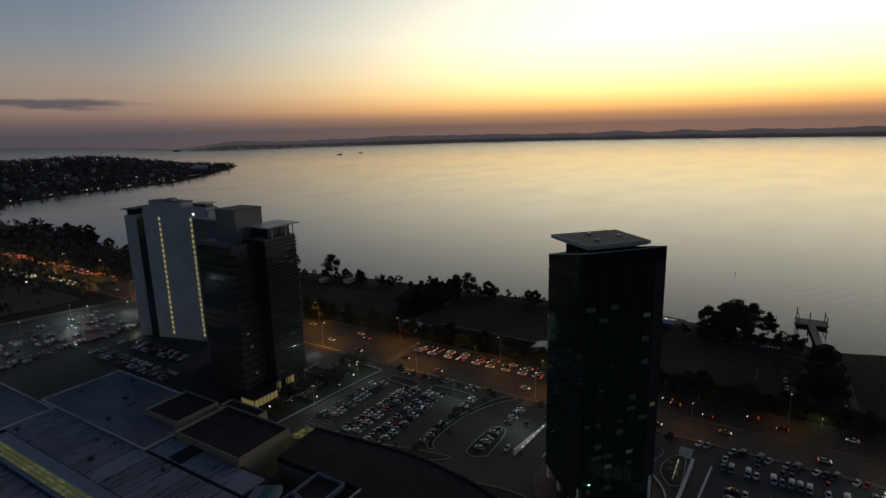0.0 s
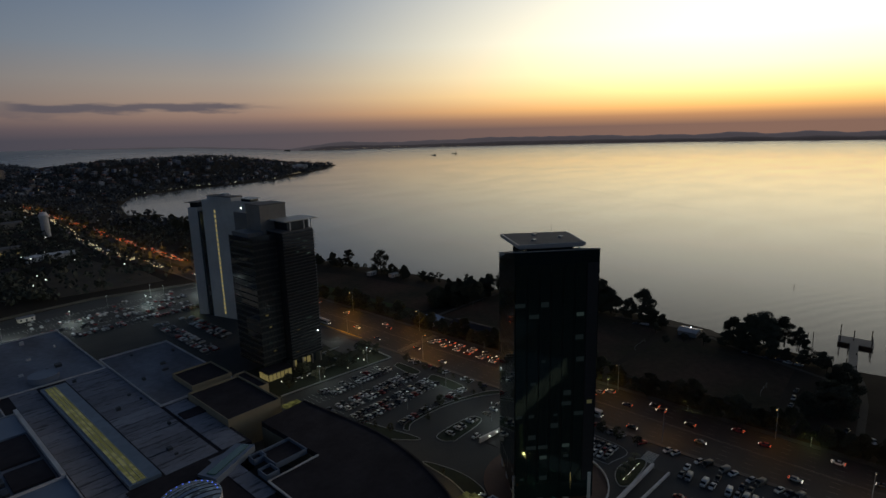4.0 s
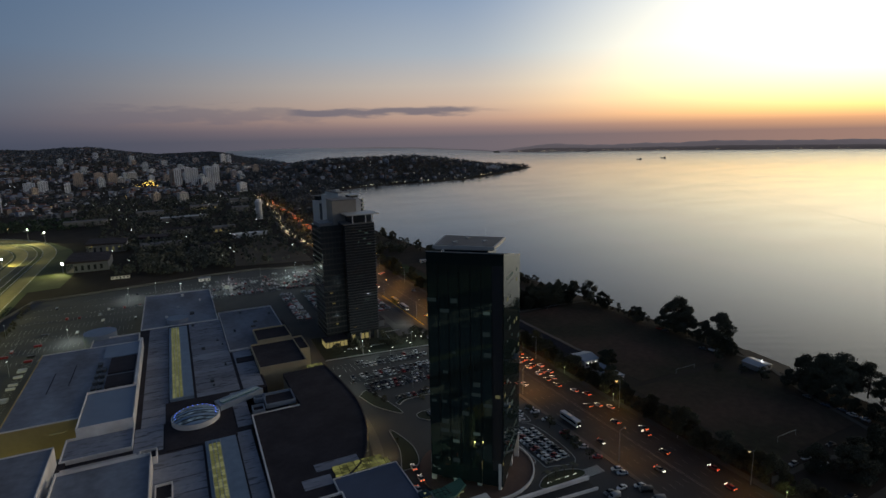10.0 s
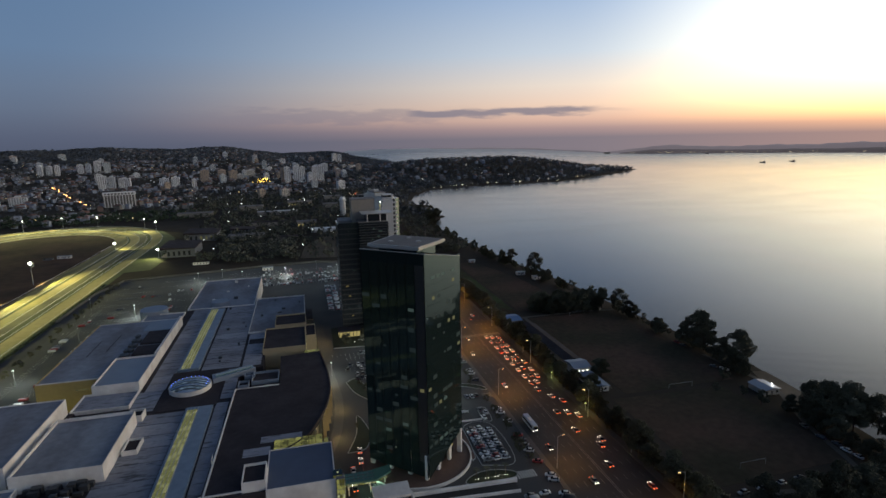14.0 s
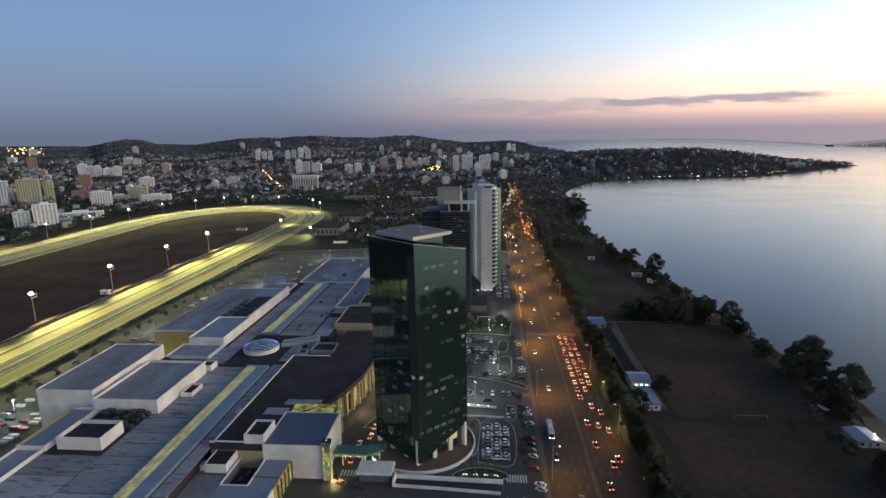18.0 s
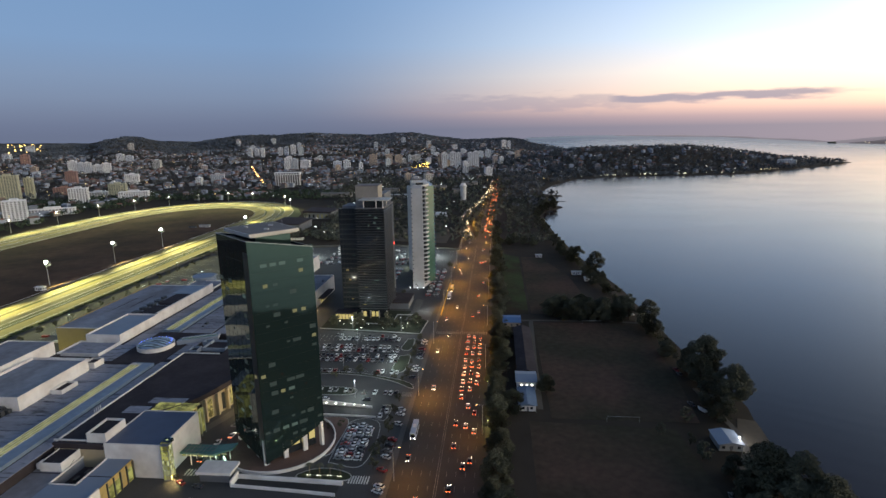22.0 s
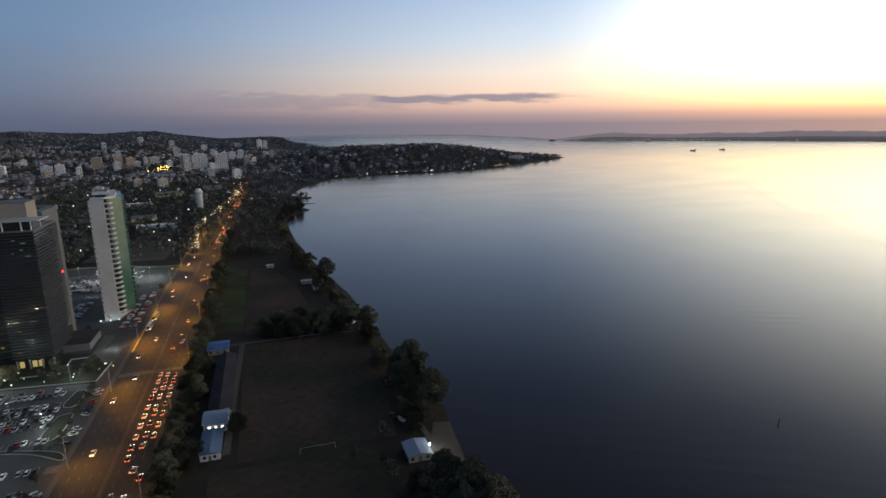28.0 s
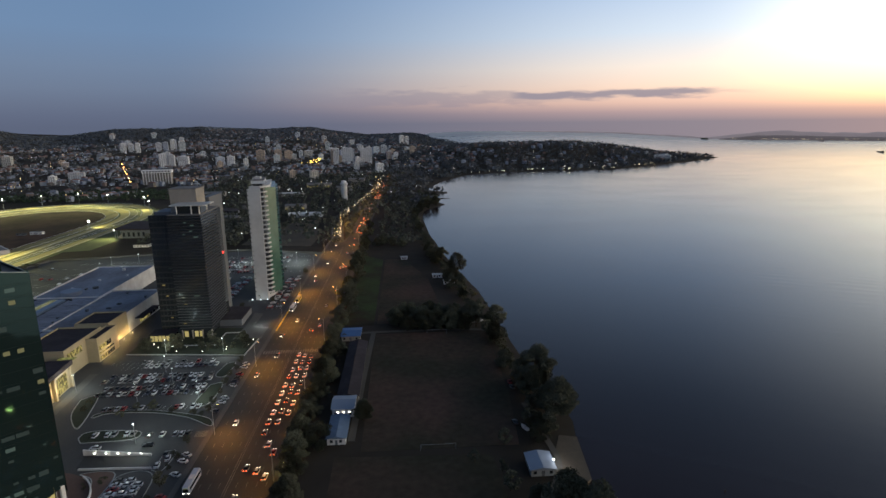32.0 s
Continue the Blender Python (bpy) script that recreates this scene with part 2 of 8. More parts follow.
def by_random(name, colours, rough=0.35, island=False, spec=0.5, bump_scale=None, dirt=0.15):
    """A surface whose colour is drawn from a list, one draw for each object or each loose piece."""
    mat = bpy.data.materials.new(name)
    mat.use_nodes = True
    N, L = mat.node_tree.nodes, mat.node_tree.links
    b = N["Principled BSDF"]
    b.inputs["Roughness"].default_value, b.inputs["Specular IOR Level"].default_value = rough, spec
    geo = N.new("ShaderNodeNewGeometry")
    src = geo.outputs["Random Per Island"] if island else N.new("ShaderNodeObjectInfo").outputs["Random"]
    r = N.new("ShaderNodeValToRGB")
    r.color_ramp.interpolation = "CONSTANT"
    while len(r.color_ramp.elements) < len(colours):
        r.color_ramp.elements.new(0.5)
    for i, (e, c) in enumerate(zip(r.color_ramp.elements, colours)):
        e.position, e.color = i / len(colours), (*c, 1)
    L.new(src, r.inputs[0])
    n = N.new("ShaderNodeTexNoise")
    n.inputs["Scale"].default_value = 0.6
    L.new(geo.outputs["Position"], n.inputs["Vector"])
    k = N.new("ShaderNodeMapRange")
    k.inputs[3].default_value, k.inputs[4].default_value = 1 - dirt, 1 + dirt
    L.new(n.outputs[0], k.inputs[0])
    hsv = N.new("ShaderNodeHueSaturation")
    L.new(r.outputs[0], hsv.inputs["Color"])
    L.new(k.outputs[0], hsv.inputs["Value"])
    L.new(hsv.outputs[0], b.inputs["Base Color"])
    return mat


def water_material():
    mat = bpy.data.materials.new("lake_water")
    mat.use_nodes = True
    N, L = mat.node_tree.nodes, mat.node_tree.links
    b = N["Principled BSDF"]
    b.inputs["Base Color"].default_value = (0.026, 0.017, 0.018, 1)
    b.inputs["IOR"].default_value = 1.33
    geo = N.new("ShaderNodeNewGeometry")

    def tex(scale, detail, sx=1.0, sy=1.0, turn=0.0):
        mp = N.new("ShaderNodeMapping")
        mp.inputs["Scale"].default_value = (sx, sy, 1)
        mp.inputs["Rotation"].default_value = (0, 0, radians(turn))
        L.new(geo.outputs["Position"], mp.inputs["Vector"])
        n = N.new("ShaderNodeTexNoise")
        n.inputs["Scale"].default_value, n.inputs["Detail"].default_value = scale, detail
        L.new(mp.outputs[0], n.inputs["Vector"])
        return n.outputs[0]

    calm = N.new("ShaderNodeMapRange")
    calm.inputs[1].default_value, calm.inputs[2].default_value = 0.4, 0.62
    calm.inputs[3].default_value, calm.inputs[4].default_value = 0.13, 0.155
    L.new(tex(0.006, 5, 1, 2.2, 20), calm.inputs[0])
    dist = N.new("ShaderNodeVectorMath")
    dist.operation = "LENGTH"
    L.new(geo.outputs["Position"], dist.inputs[0])
    haze = N.new("ShaderNodeMapRange")
    haze.inputs[1].default_value, haze.inputs[2].default_value = 2300.0, 4200.0
    haze.inputs[3].default_value, haze.inputs[4].default_value = 0.0, 0.15
    L.new(dist.outputs["Value"], haze.inputs[0])
    choppy = N.new("ShaderNodeMath")
    choppy.operation = "ADD"
    L.new(calm.outputs[0], choppy.inputs[0])
    L.new(haze.outputs[0], choppy.inputs[1])
    L.new(choppy.outputs[0], b.inputs["Roughness"])
    bp = N.new("ShaderNodeBump")
    bp.inputs["Strength"].default_value, bp.inputs["Distance"].default_value = 0.10, 0.12
    L.new(tex(0.5, 4), bp.inputs["Height"])
    swell = N.new("ShaderNodeBump")
    swell.inputs["Strength"].default_value, swell.inputs["Distance"].default_value = 0.04, 0.5
    mp = N.new("ShaderNodeMapping")
    mp.inputs["Rotation"].default_value = (0, 0, radians(-62))
    L.new(geo.outputs["Position"], mp.inputs["Vector"])
    wv = N.new("ShaderNodeTexWave")
    wv.inputs["Scale"].default_value, wv.inputs["Distortion"].default_value = 0.028, 5.0
    wv.inputs["Detail"].default_value, wv.inputs["Detail Scale"].default_value = 2.0, 0.4
    L.new(mp.outputs[0], wv.inputs["Vector"])
    gust = N.new("ShaderNodeMapRange")
    gust.inputs[1].default_value, gust.inputs[2].default_value = 0.40, 0.60
    L.new(tex(0.0035, 3, 1, 1, 10), gust.inputs[0])
    patch = N.new("ShaderNodeMath")
    patch.operation = "MULTIPLY"
    L.new(wv.outputs[1], patch.inputs[0])
    L.new(gust.outputs[0], patch.inputs[1])
    sep = N.new("ShaderNodeSeparateXYZ")
    L.new(geo.outputs["Position"], sep.inputs[0])
    near = N.new("ShaderNodeMapRange")
    near.inputs[1].default_value, near.inputs[2].default_value = 700.0, 1100.0
    near.inputs[3].default_value, near.inputs[4].default_value = 1.0, 0.0
    L.new(sep.outputs[0], near.inputs[0])
    sheltered = N.new("ShaderNodeMath")
    sheltered.operation = "MULTIPLY"
    L.new(patch.outputs[0], sheltered.inputs[0])
    L.new(near.outputs[0], sheltered.inputs[1])
    L.new(sheltered.outputs[0], swell.inputs["Height"])
    L.new(bp.outputs[0], swell.inputs["Normal"])
    L.new(swell.outputs[0], b.inputs["Normal"])
    return mat


def glass_skin(name, tint, rough=0.04, ior=2.0, wobble=0.009, per_object=True):
    """Dark coated facade glass; each pane is set a little out of true."""
    mat = bpy.data.materials.new(name)
    mat.use_nodes = True
    N, L = mat.node_tree.nodes, mat.node_tree.links
    b = N["Principled BSDF"]
    b.inputs["Base Color"].default_value = (*(c * 0.045 for c in tint), 1)
    b.inputs["Roughness"].default_value, b.inputs["IOR"].default_value = rough, ior
    b.inputs["Specular Tint"].default_value = (*tint, 1)
    geo = N.new("ShaderNodeNewGeometry")
    n = N.new("ShaderNodeTexNoise")
    n.inputs["Scale"].default_value, n.inputs["Detail"].default_value = 0.11, 2.0
    L.new(geo.outputs["Position"], n.inputs["Vector"])
    bp = N.new("ShaderNodeBump")
    bp.inputs["Strength"].default_value, bp.inputs["Distance"].default_value = wobble * 10, 0.5
    L.new(n.outputs[0], bp.inputs["Height"])
    L.new(bp.outputs[0], b.inputs["Normal"])
    return mat


M_GRASS = material("dry_grass", (0.050, 0.038, 0.028), 0.97, spec=0.1, vary=0.4, grain=0.35, stain=0.02, second=(0.032, 0.022, 0.018))
M_EARTH = material("bare_land", (0.055, 0.043, 0.034), 0.97, spec=0.1, vary=0.35, grain=0.06, stain=0.006, second=(0.033, 0.028, 0.021))
M_ASPHALT = material("asphalt", (0.046, 0.042, 0.04), 0.7, spec=0.3, vary=0.3, grain=1.5, stain=0.04, second=(0.03, 0.03, 0.03))
M_LOT = material("car_park_asphalt", (0.064, 0.062, 0.060), 0.88, vary=0.25, grain=1.2, stain=0.05, second=(0.048, 0.048, 0.05))
M_PAVE = material("pavement_concrete", (0.10, 0.096, 0.09), 0.88, vary=0.18, grain=0.9, stain=0.08)
M_KERB = material("kerb_concrete", (0.36, 0.36, 0.35), 0.8, vary=0.15)
M_WORN = material("worn_lane_paint", (0.20, 0.19, 0.17), 0.75, vary=0.35, grain=1.0, second=(0.09, 0.09, 0.085))
M_PAINT = material("white_road_paint", (0.62, 0.62, 0.58), 0.7, vary=0.25, grain=2.0)
M_ROOF = material("roof_membrane", (0.295, 0.31, 0.355), 0.9, spec=0.12, vary=0.3, grain=0.35, stain=0.06, second=(0.20, 0.195, 0.215), streak=(1.0, 0.45))
M_ROOF_DARK = material("dark_roof_felt", (0.05, 0.041, 0.046), 0.92, spec=0.2, vary=0.3, grain=0.5, stain=0.1)
M_WALL = material("white_render", (0.78, 0.75, 0.73), 0.8, vary=0.12, grain=0.5, stain=0.12, second=(0.62, 0.58, 0.56))
M_TOWERWHITE = material("tower_render", (0.56, 0.56, 0.57), 0.8, vary=0.08, grain=0.4, stain=0.05, second=(0.46, 0.46, 0.47))
M_OCHRE = material("ochre_render", (0.42, 0.31, 0.12), 0.8, vary=0.12)
M_GREY = material("grey_cladding", (0.13, 0.135, 0.15), 0.6, vary=0.1)
M_CONC = material("raw_concrete", (0.3, 0.27, 0.24), 0.85, vary=0.15)
M_STEEL = material("painted_steel", (0.35, 0.36, 0.37), 0.45, metal=0.3, vary=0.08)
# distance haze over far shore and land is put into a pink emission
M_FAR = material("far_wood_haze_glow", (0.055, 0.05, 0.055), 0.95, vary=0.35, grain=0.02, stain=0.004, bump=0, emit=(0.5, 0.42, 0.44), emit_gain=0.11)
M_HAZE = material("far_land_haze_glow", (0.13, 0.115, 0.125), 0.95, vary=0.15, grain=0.004, stain=0.0008, bump=0, emit=(0.5, 0.42, 0.45), emit_gain=0.24)
# distance haze is put into these paler, bluer leaf colours
M_HILL = material("haze_tinted_hill_wood", (0.10, 0.118, 0.15), 0.95, vary=0.3, grain=0.03, stain=0.006, per_island=0.2, bump=0)
M_FARWOOD = material("haze_tinted_woodland", (0.105, 0.112, 0.122), 0.95, vary=0.4, grain=0.05, stain=0.01, per_island=0.35, bump=0)
M_WATER = water_material()
M_GLASS_G = glass_skin("green_glass", (0.28, 0.48, 0.49), 0.05, 1.85)
M_GLASS_B = glass_skin("black_glass", (0.62, 0.70, 0.80), 0.05, 1.6)
M_TRUNK = material("bark", (0.07, 0.05, 0.035), 0.95)
M_LEAF = material("dark_foliage", (0.080, 0.080, 0.048), 0.85, vary=0.3, per_object=0.25, per_island=0.35, bump=0)
M_WOOD = material("woodland", (0.085, 0.09, 0.07), 0.9, vary=0.4, grain=0.05, stain=0.01, per_island=0.35, bump=0)


# ---- mesh helpers ----
class Shape:
    """Gathers corners and faces of one mesh."""

    def __init__(self):
        self.v, self.f = [], []

    def face_list(self, pts, faces):
        n = len(self.v)
        self.v += [tuple(p) for p in pts]
        self.f += [tuple(n + i for i in q) for q in faces]
        return self

    def box(self, x0, y0, z0, x1, y1, z1):
        p = [(x0, y0, z0), (x1, y0, z0), (x1, y1, z0), (x0, y1, z0), (x0, y0, z1), (x1, y0, z1), (x1, y1, z1), (x0, y1, z1)]
        return self.face_list(p, [(3, 2, 1, 0), (4, 5, 6, 7), (0, 1, 5, 4), (1, 2, 6, 5), (2, 3, 7, 6), (3, 0, 4, 7)])

    def prism(self, poly, z0, z1):
        """An upright prism over a counter-clockwise outline; z1 may be one height or one for each corner."""
        n = len(poly)
        tops = z1 if isinstance(z1, (list, tuple)) else [z1] * n
        p = [(x, y, z0) for x, y in poly] + [(x, y, t) for (x, y), t in zip(poly, tops)]
        return self.face_list(p, [tuple(range(n - 1, -1, -1)), tuple(range(n, 2 * n))]
                              + [(i, (i + 1) % n, n + (i + 1) % n, n + i) for i in range(n)])

    def sheet(self, poly, z):
        return self.face_list([(x, y, z) for x, y in poly], [tuple(range(len(poly)))])

    def tube(self, a, b, r0, r1=None, sides=8):
        a, b = Vector(a), Vector(b)
        r1 = r0 if r1 is None else r1
        w = (b - a).normalized()
        u = w.orthogonal().normalized()
        v = w.cross(u)
        ring = [(math.cos(k * math.tau / sides), math.sin(k * math.tau / sides)) for k in range(sides)]
        p = [a + (u * c + v * s) * r0 for c, s in ring] + [b + (u * c + v * s) * r1 for c, s in ring]
        return self.face_list(p, [tuple(range(sides - 1, -1, -1)), tuple(range(sides, 2 * sides))]
                              + [(i, (i + 1) % sides, sides + (i + 1) % sides, sides + i) for i in range(sides)])

    def ribbon(self, line, half, z):
        """A flat strip along a line of (x, y)."""
        pts = np.array(line, float)
        d = np.gradient(pts, axis=0)
        d /= np.linalg.norm(d, axis=1)[:, None]
        nrm = np.stack([-d[:, 1], d[:, 0]], 1) * half
        a, b = pts + nrm, pts - nrm
        n = len(pts)
        return self.face_list([(*q, z) for q in a] + [(*q, z) for q in b], [(i, n + i, n + i + 1, i + 1) for i in range(n - 1)])

    def band(self, line, half, z0, z1):
        """A raised strip along a line, with top and sides."""
        pts = np.array(line, float)
        d = np.gradient(pts, axis=0)
        d /= np.linalg.norm(d, axis=1)[:, None]
        nrm = np.stack([-d[:, 1], d[:, 0]], 1) * half
        a, b = pts + nrm, pts - nrm
        n = len(pts)
        p = [(*q, z0) for q in a] + [(*q, z0) for q in b] + [(*q, z1) for q in a] + [(*q, z1) for q in b]
        fs = []
        for i in range(n - 1):
            fs += [(2 * n + i, 3 * n + i, 3 * n + i + 1, 2 * n + i + 1), (i, 2 * n + i, 2 * n + i + 1, i + 1),
                   (n + i, n + i + 1, 3 * n + i + 1, 3 * n + i)]
        fs += [(0, n, 3 * n, 2 * n), (n - 1, 3 * n - 1, 4 * n - 1, 2 * n - 1)]
        return self.face_list(p, fs)

    def mesh(self, name, mat, smooth=False):
        me = bpy.data.meshes.new(name)
        me.from_pydata(self.v, [], self.f)
        me.materials.append(mat)
        if smooth:
            me.shade_smooth()
        me.update()
        return me


def part(name, shape, mat, parent=None, label="", smooth=False, at=None):
    """One mesh object under a thing or a part."""
    me = shape if isinstance(shape, bpy.types.Mesh) else shape.mesh(name, mat, smooth)
    ob = new(name, me)
    if parent is not None:
        ob.parent = parent
    if at is not None:
        ob.matrix_basis = at if isinstance(at, Matrix) else Matrix.Translation(at)
    if label:
        tagged(ob, label)
    return ob


def thing(name, label, category, place=(0, 0, 0), group="", turn=0):
    ob = new(name)
    ob.matrix_basis = pose(*place, 0, 0, turn)
    return tagged(ob, label, category, group)


def setting(name, shape, mat, label, category="ground", kind="structure", smooth=False):
    return tagged(part(name, shape, mat, smooth=smooth), label, category, kind=kind)


def rect(x0, y0, x1, y1):
    return [(x0, y0), (x1, y0), (x1, y1), (x0, y1)]


def curve_line(pts, step=6):
    """A smooth line through a few points."""
    p = [np.array(q, float) for q in pts]
    p = [2 * p[0] - p[1]] + p + [2 * p[-1] - p[-2]]
    out = []
    for i in range(1, len(p) - 2):
        for k in range(step):
            t = k / step
            out.append(tuple(0.5 * (2 * p[i] + (p[i + 1] - p[i - 1]) * t + (2 * p[i - 1] - 5 * p[i] + 4 * p[i + 1] - p[i + 2]) * t * t
                                    + (3 * p[i] - p[i - 1] - 3 * p[i + 1] + p[i + 2]) * t ** 3)))
    return out + [tuple(p[-2])]


# ---- land and water ----
SHORE = [(372, -1500), (375, -400), (372, -60), (360, -20), (371, 0), (379, 60), (385, 100), (376, 165), (372, 240), (368, 300),
         (354, 390), (342, 520), (336, 660), (344, 720), (380, 772), (366, 815), (367, 840), (394, 849), (394, 855), (366, 862), (352, 905), (392, 920), (396, 945), (356, 985), (362, 1010), (400, 1150), (476, 1300), (634, 1366),
         (884, 1385), (1100, 1540), (1270, 1665), (1380, 1770), (1456, 1842), (1440, 1930), (1280, 2200), (1010, 2560), (840, 3100), (800, 3800),
         (840, 5200), (-6000, 5200), (-6000, -1500)]


def inside_and_distance(px, py, poly):
    """Metres to the nearest edge of an outline, positive inside."""
    best = np.full(px.shape, 1e9)
    inside = np.zeros(px.shape, bool)
    for (ax, ay), (bx, by) in zip(poly, poly[1:] + poly[:1]):
        dx, dy = bx - ax, by - ay
        t = np.clip(((px - ax) * dx + (py - ay) * dy) / (dx * dx + dy * dy), 0, 1)
        best = np.minimum(best, np.hypot(px - ax - t * dx, py - ay - t * dy))
        if ay != by:
            inside ^= ((ay > py) != (by > py)) & (px < dx * (py - ay) / dy + ax)
    return np.where(inside, best, -best)


RIDGE = [(-60, 70), (-46, 76), (-42, 74), (-38, 66), (-36.4, 64), (-35.4, 96), (-34, 110), (-32.6, 100), (-31.5, 74), (-28.5, 60), (-27.5, 70), (-24.5, 102), (-22.5, 108),
         (-21, 99), (-17.8, 114), (-14.5, 99), (-11.7, 92), (-8, 104), (-5, 70), (-2.4, 40), (-1.5, 44), (2, 54), (4.7, 16), (8, 0), (60, 0)]


def ridge_height(px, py):
    az = np.degrees(np.arctan2(px - 220, py + 165))
    d = np.hypot(px - 220, py + 165)
    h = np.interp(az, [a for a, _ in RIDGE], [v for _, v in RIDGE])
    s = np.clip((d - 1500) / 2500, 0, 1)
    return h * (s * s * (3 - 2 * s))


def peninsula_height(px, py):
    return 50 * np.exp(-(((px - 950) / 290) ** 2 + ((py - 1900 - (px - 960) * 0.2) / 230) ** 2)) \
        + 46 * np.exp(-(((px - 560) / 230) ** 2 + ((py - 1880) / 260) ** 2))


def land_height(px, py):
    px, py = np.asarray(px, float), np.asarray(py, float)
    d = inside_and_distance(px, py, SHORE)
    wob = np.sin(px * 0.011 + 1.3) * np.sin(py * 0.009) + 0.5 * np.sin(px * 0.027 + py * 0.021)
    far = np.clip((np.hypot(px - 220, py - 100) - 900) / 1200, 0, 1)
    h = np.clip(d * 0.1, -4, 0) + np.clip(d * 0.06, 0, 1.0) - 1.0
    return np.where(d > 0, h + ridge_height(px, py) * (1 + 0.03 * wob * far) + peninsula_height(px, py) * np.clip(d / 150, 0, 1) + far * wob * 2 * np.clip(d / 200, 0, 1), h)


def steps(*spans):
    out = []
    for a, b, s in spans:
        out += list(np.arange(a, b, s))
    return np.array(out + [spans[-1][1]])


def build_ground():
    xs = steps((-6000, -4200, 300), (-4200, -400, 75), (-400, 250, 25), (250, 470, 8), (470, 1700, 28), (1700, 2000, 100))
    ys = steps((-1500, -200, 65), (-200, 1100, 14), (1100, 2300, 28), (2300, 5200, 65))
    gx, gy = np.meshgrid(xs, ys)
    gz = land_height(gx, gy)
    n, mrows = len(xs), len(ys)
    s = Shape()
    s.v = list(zip(gx.ravel().tolist(), gy.ravel().tolist(), gz.ravel().tolist()))
    deep = (gz < -3.9)
    s.f = [(j * n + i, j * n + i + 1, j * n + n + i + 1, j * n + n + i) for j in range(mrows - 1) for i in range(n - 1)
           if not (deep[j, i] and deep[j, i + 1] and deep[j + 1, i] and deep[j + 1, i + 1])]
    return setting("ground", s, M_EARTH, "dark land with rough grass that rises to wooded hills", smooth=True)


ground = build_ground()
REACH_AZ, REACH_Z = [2.2, 3.8, 7, 12, 17, 21, 26, 30, 33], [0, 54, 63, 64, 52, 46, 22, 2, 0]


def reach_height(az, d):
    """How far the lake's open reach swells up towards the horizon, past about two kilometres."""
    near = np.interp(az, [7, 11, 16, 20, 28], [3400, 2500, 1800, 1700, 2500])
    f = np.clip((d - near) / (4800 - near), 0, 1)
    return np.interp(az, REACH_AZ, REACH_Z) * f


def build_water():
    s = Shape()
    az = list(range(-180, 0, 6)) + [k * 0.5 for k in range(72)] + list(range(36, 180, 6))
    radii = [40, 1700] + [1700 + 310 * k for k in range(1, 11)] + [4860, 9500]
    for r in radii:
        s.v += [(220 + r * math.sin(radians(a)), -150 + r * math.cos(radians(a)), float(reach_height(a, r)) - 1.15 - (150 if r > 4800 and 4 < a < 32 else 0)) for a in az]
    m = len(az)
    s.f = [(k * m + i, (k + 1) * m + i, (k + 1) * m + (i + 1) % m, k * m + (i + 1) % m) for k in range(len(radii) - 1) for i in range(m)]
    s.f = [tuple(reversed(f)) for f in s.f] + [tuple(reversed(range(m)))]
    setting("water", s, M_WATER, "calm wide lake that mirrors the dusk sky", "lake", smooth=True)


build_water()


# the shore across the lake
def far_shore():
    n = 150
    hills = random.Random(12)
    knots = [hills.uniform(0.78, 1.12) for _ in range(40)]

    def arc(radius, height, bumps, taper, name, mat, label, start, category):
        s = Shape()
        rows = [(0, -2), (18, height * 0.55), (60, height * 0.9), (150, height)]
        for k, (off, z) in enumerate(rows):
            for i in range(n):
                f = i / (n - 1)
                a = radians(start + (142 - start) * f)
                q = f * 38
                rise = knots[int(q)] + (knots[int(q) + 1] - knots[int(q)]) * (q - int(q))
                h = z * (1 + bumps * (rise - 1) + 0.04 * bumps * math.sin(i * 2.3)) * min(1, 0.12 + f / taper) if k else z
                s.v.append((200 + (radius + off) * math.sin(a), -80 + (radius + off) * math.cos(a), h))
        s.f = [(k * n + i, k * n + i + 1, (k + 1) * n + i + 1, (k + 1) * n + i) for k in range(len(rows) - 1) for i in range(n - 1)]
        setting(name, s, mat, label, category, smooth=True)

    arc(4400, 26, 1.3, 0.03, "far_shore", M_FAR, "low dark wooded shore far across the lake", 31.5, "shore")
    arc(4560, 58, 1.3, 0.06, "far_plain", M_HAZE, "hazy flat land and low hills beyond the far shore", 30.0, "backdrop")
    # a thin coast that draws away towards the open horizon
    s = Shape()
    line = np.linspace(12.0, 33.0, 90)
    for k, (off, z) in enumerate([(0, -3), (15, 0.5), (40, 0.85), (90, 1.0)]):
        for i, a in enumerate(line):
            rise = (8 + 2 * math.sin(i * 0.31) + 1.2 * math.sin(i * 0.83)) * min(1, i / 20)
            r = float(np.interp(a, [26, 33], [4680, 4520])) + off
            s.v.append((220 + r * math.sin(radians(a)), -150 + r * math.cos(radians(a)), float(reach_height(a, r)) + (z * rise if k else z)))
    m = len(line)
    s.f = [(k * m + i, k * m + i + 1, (k + 1) * m + i + 1, (k + 1) * m + i) for k in range(3) for i in range(m - 1)]
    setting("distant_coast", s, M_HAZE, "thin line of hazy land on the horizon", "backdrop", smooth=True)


far_shore()
# ---- the glass tower on the avenue ----
M_LIT_W = glow("lit_office_white", (0.60, 0.90, 0.80), 0.045)
M_LIT_Y = glow("lit_office_yellow", (0.90, 0.86, 0.42), 0.09)
M_DIM_W = glow("dim_office_white", (0.46, 0.68, 0.66), 0.017)
M_DIM_Y = glow("dim_office_yellow", (0.95, 0.75, 0.3), 0.14)
M_LOUVRE = material("dark_metal_louvre", (0.03, 0.031, 0.035), 0.4, metal=0.0, vary=0.1)
M_LOBBY = glow("lobby_light", (0.95, 0.78, 0.30), 0.3)
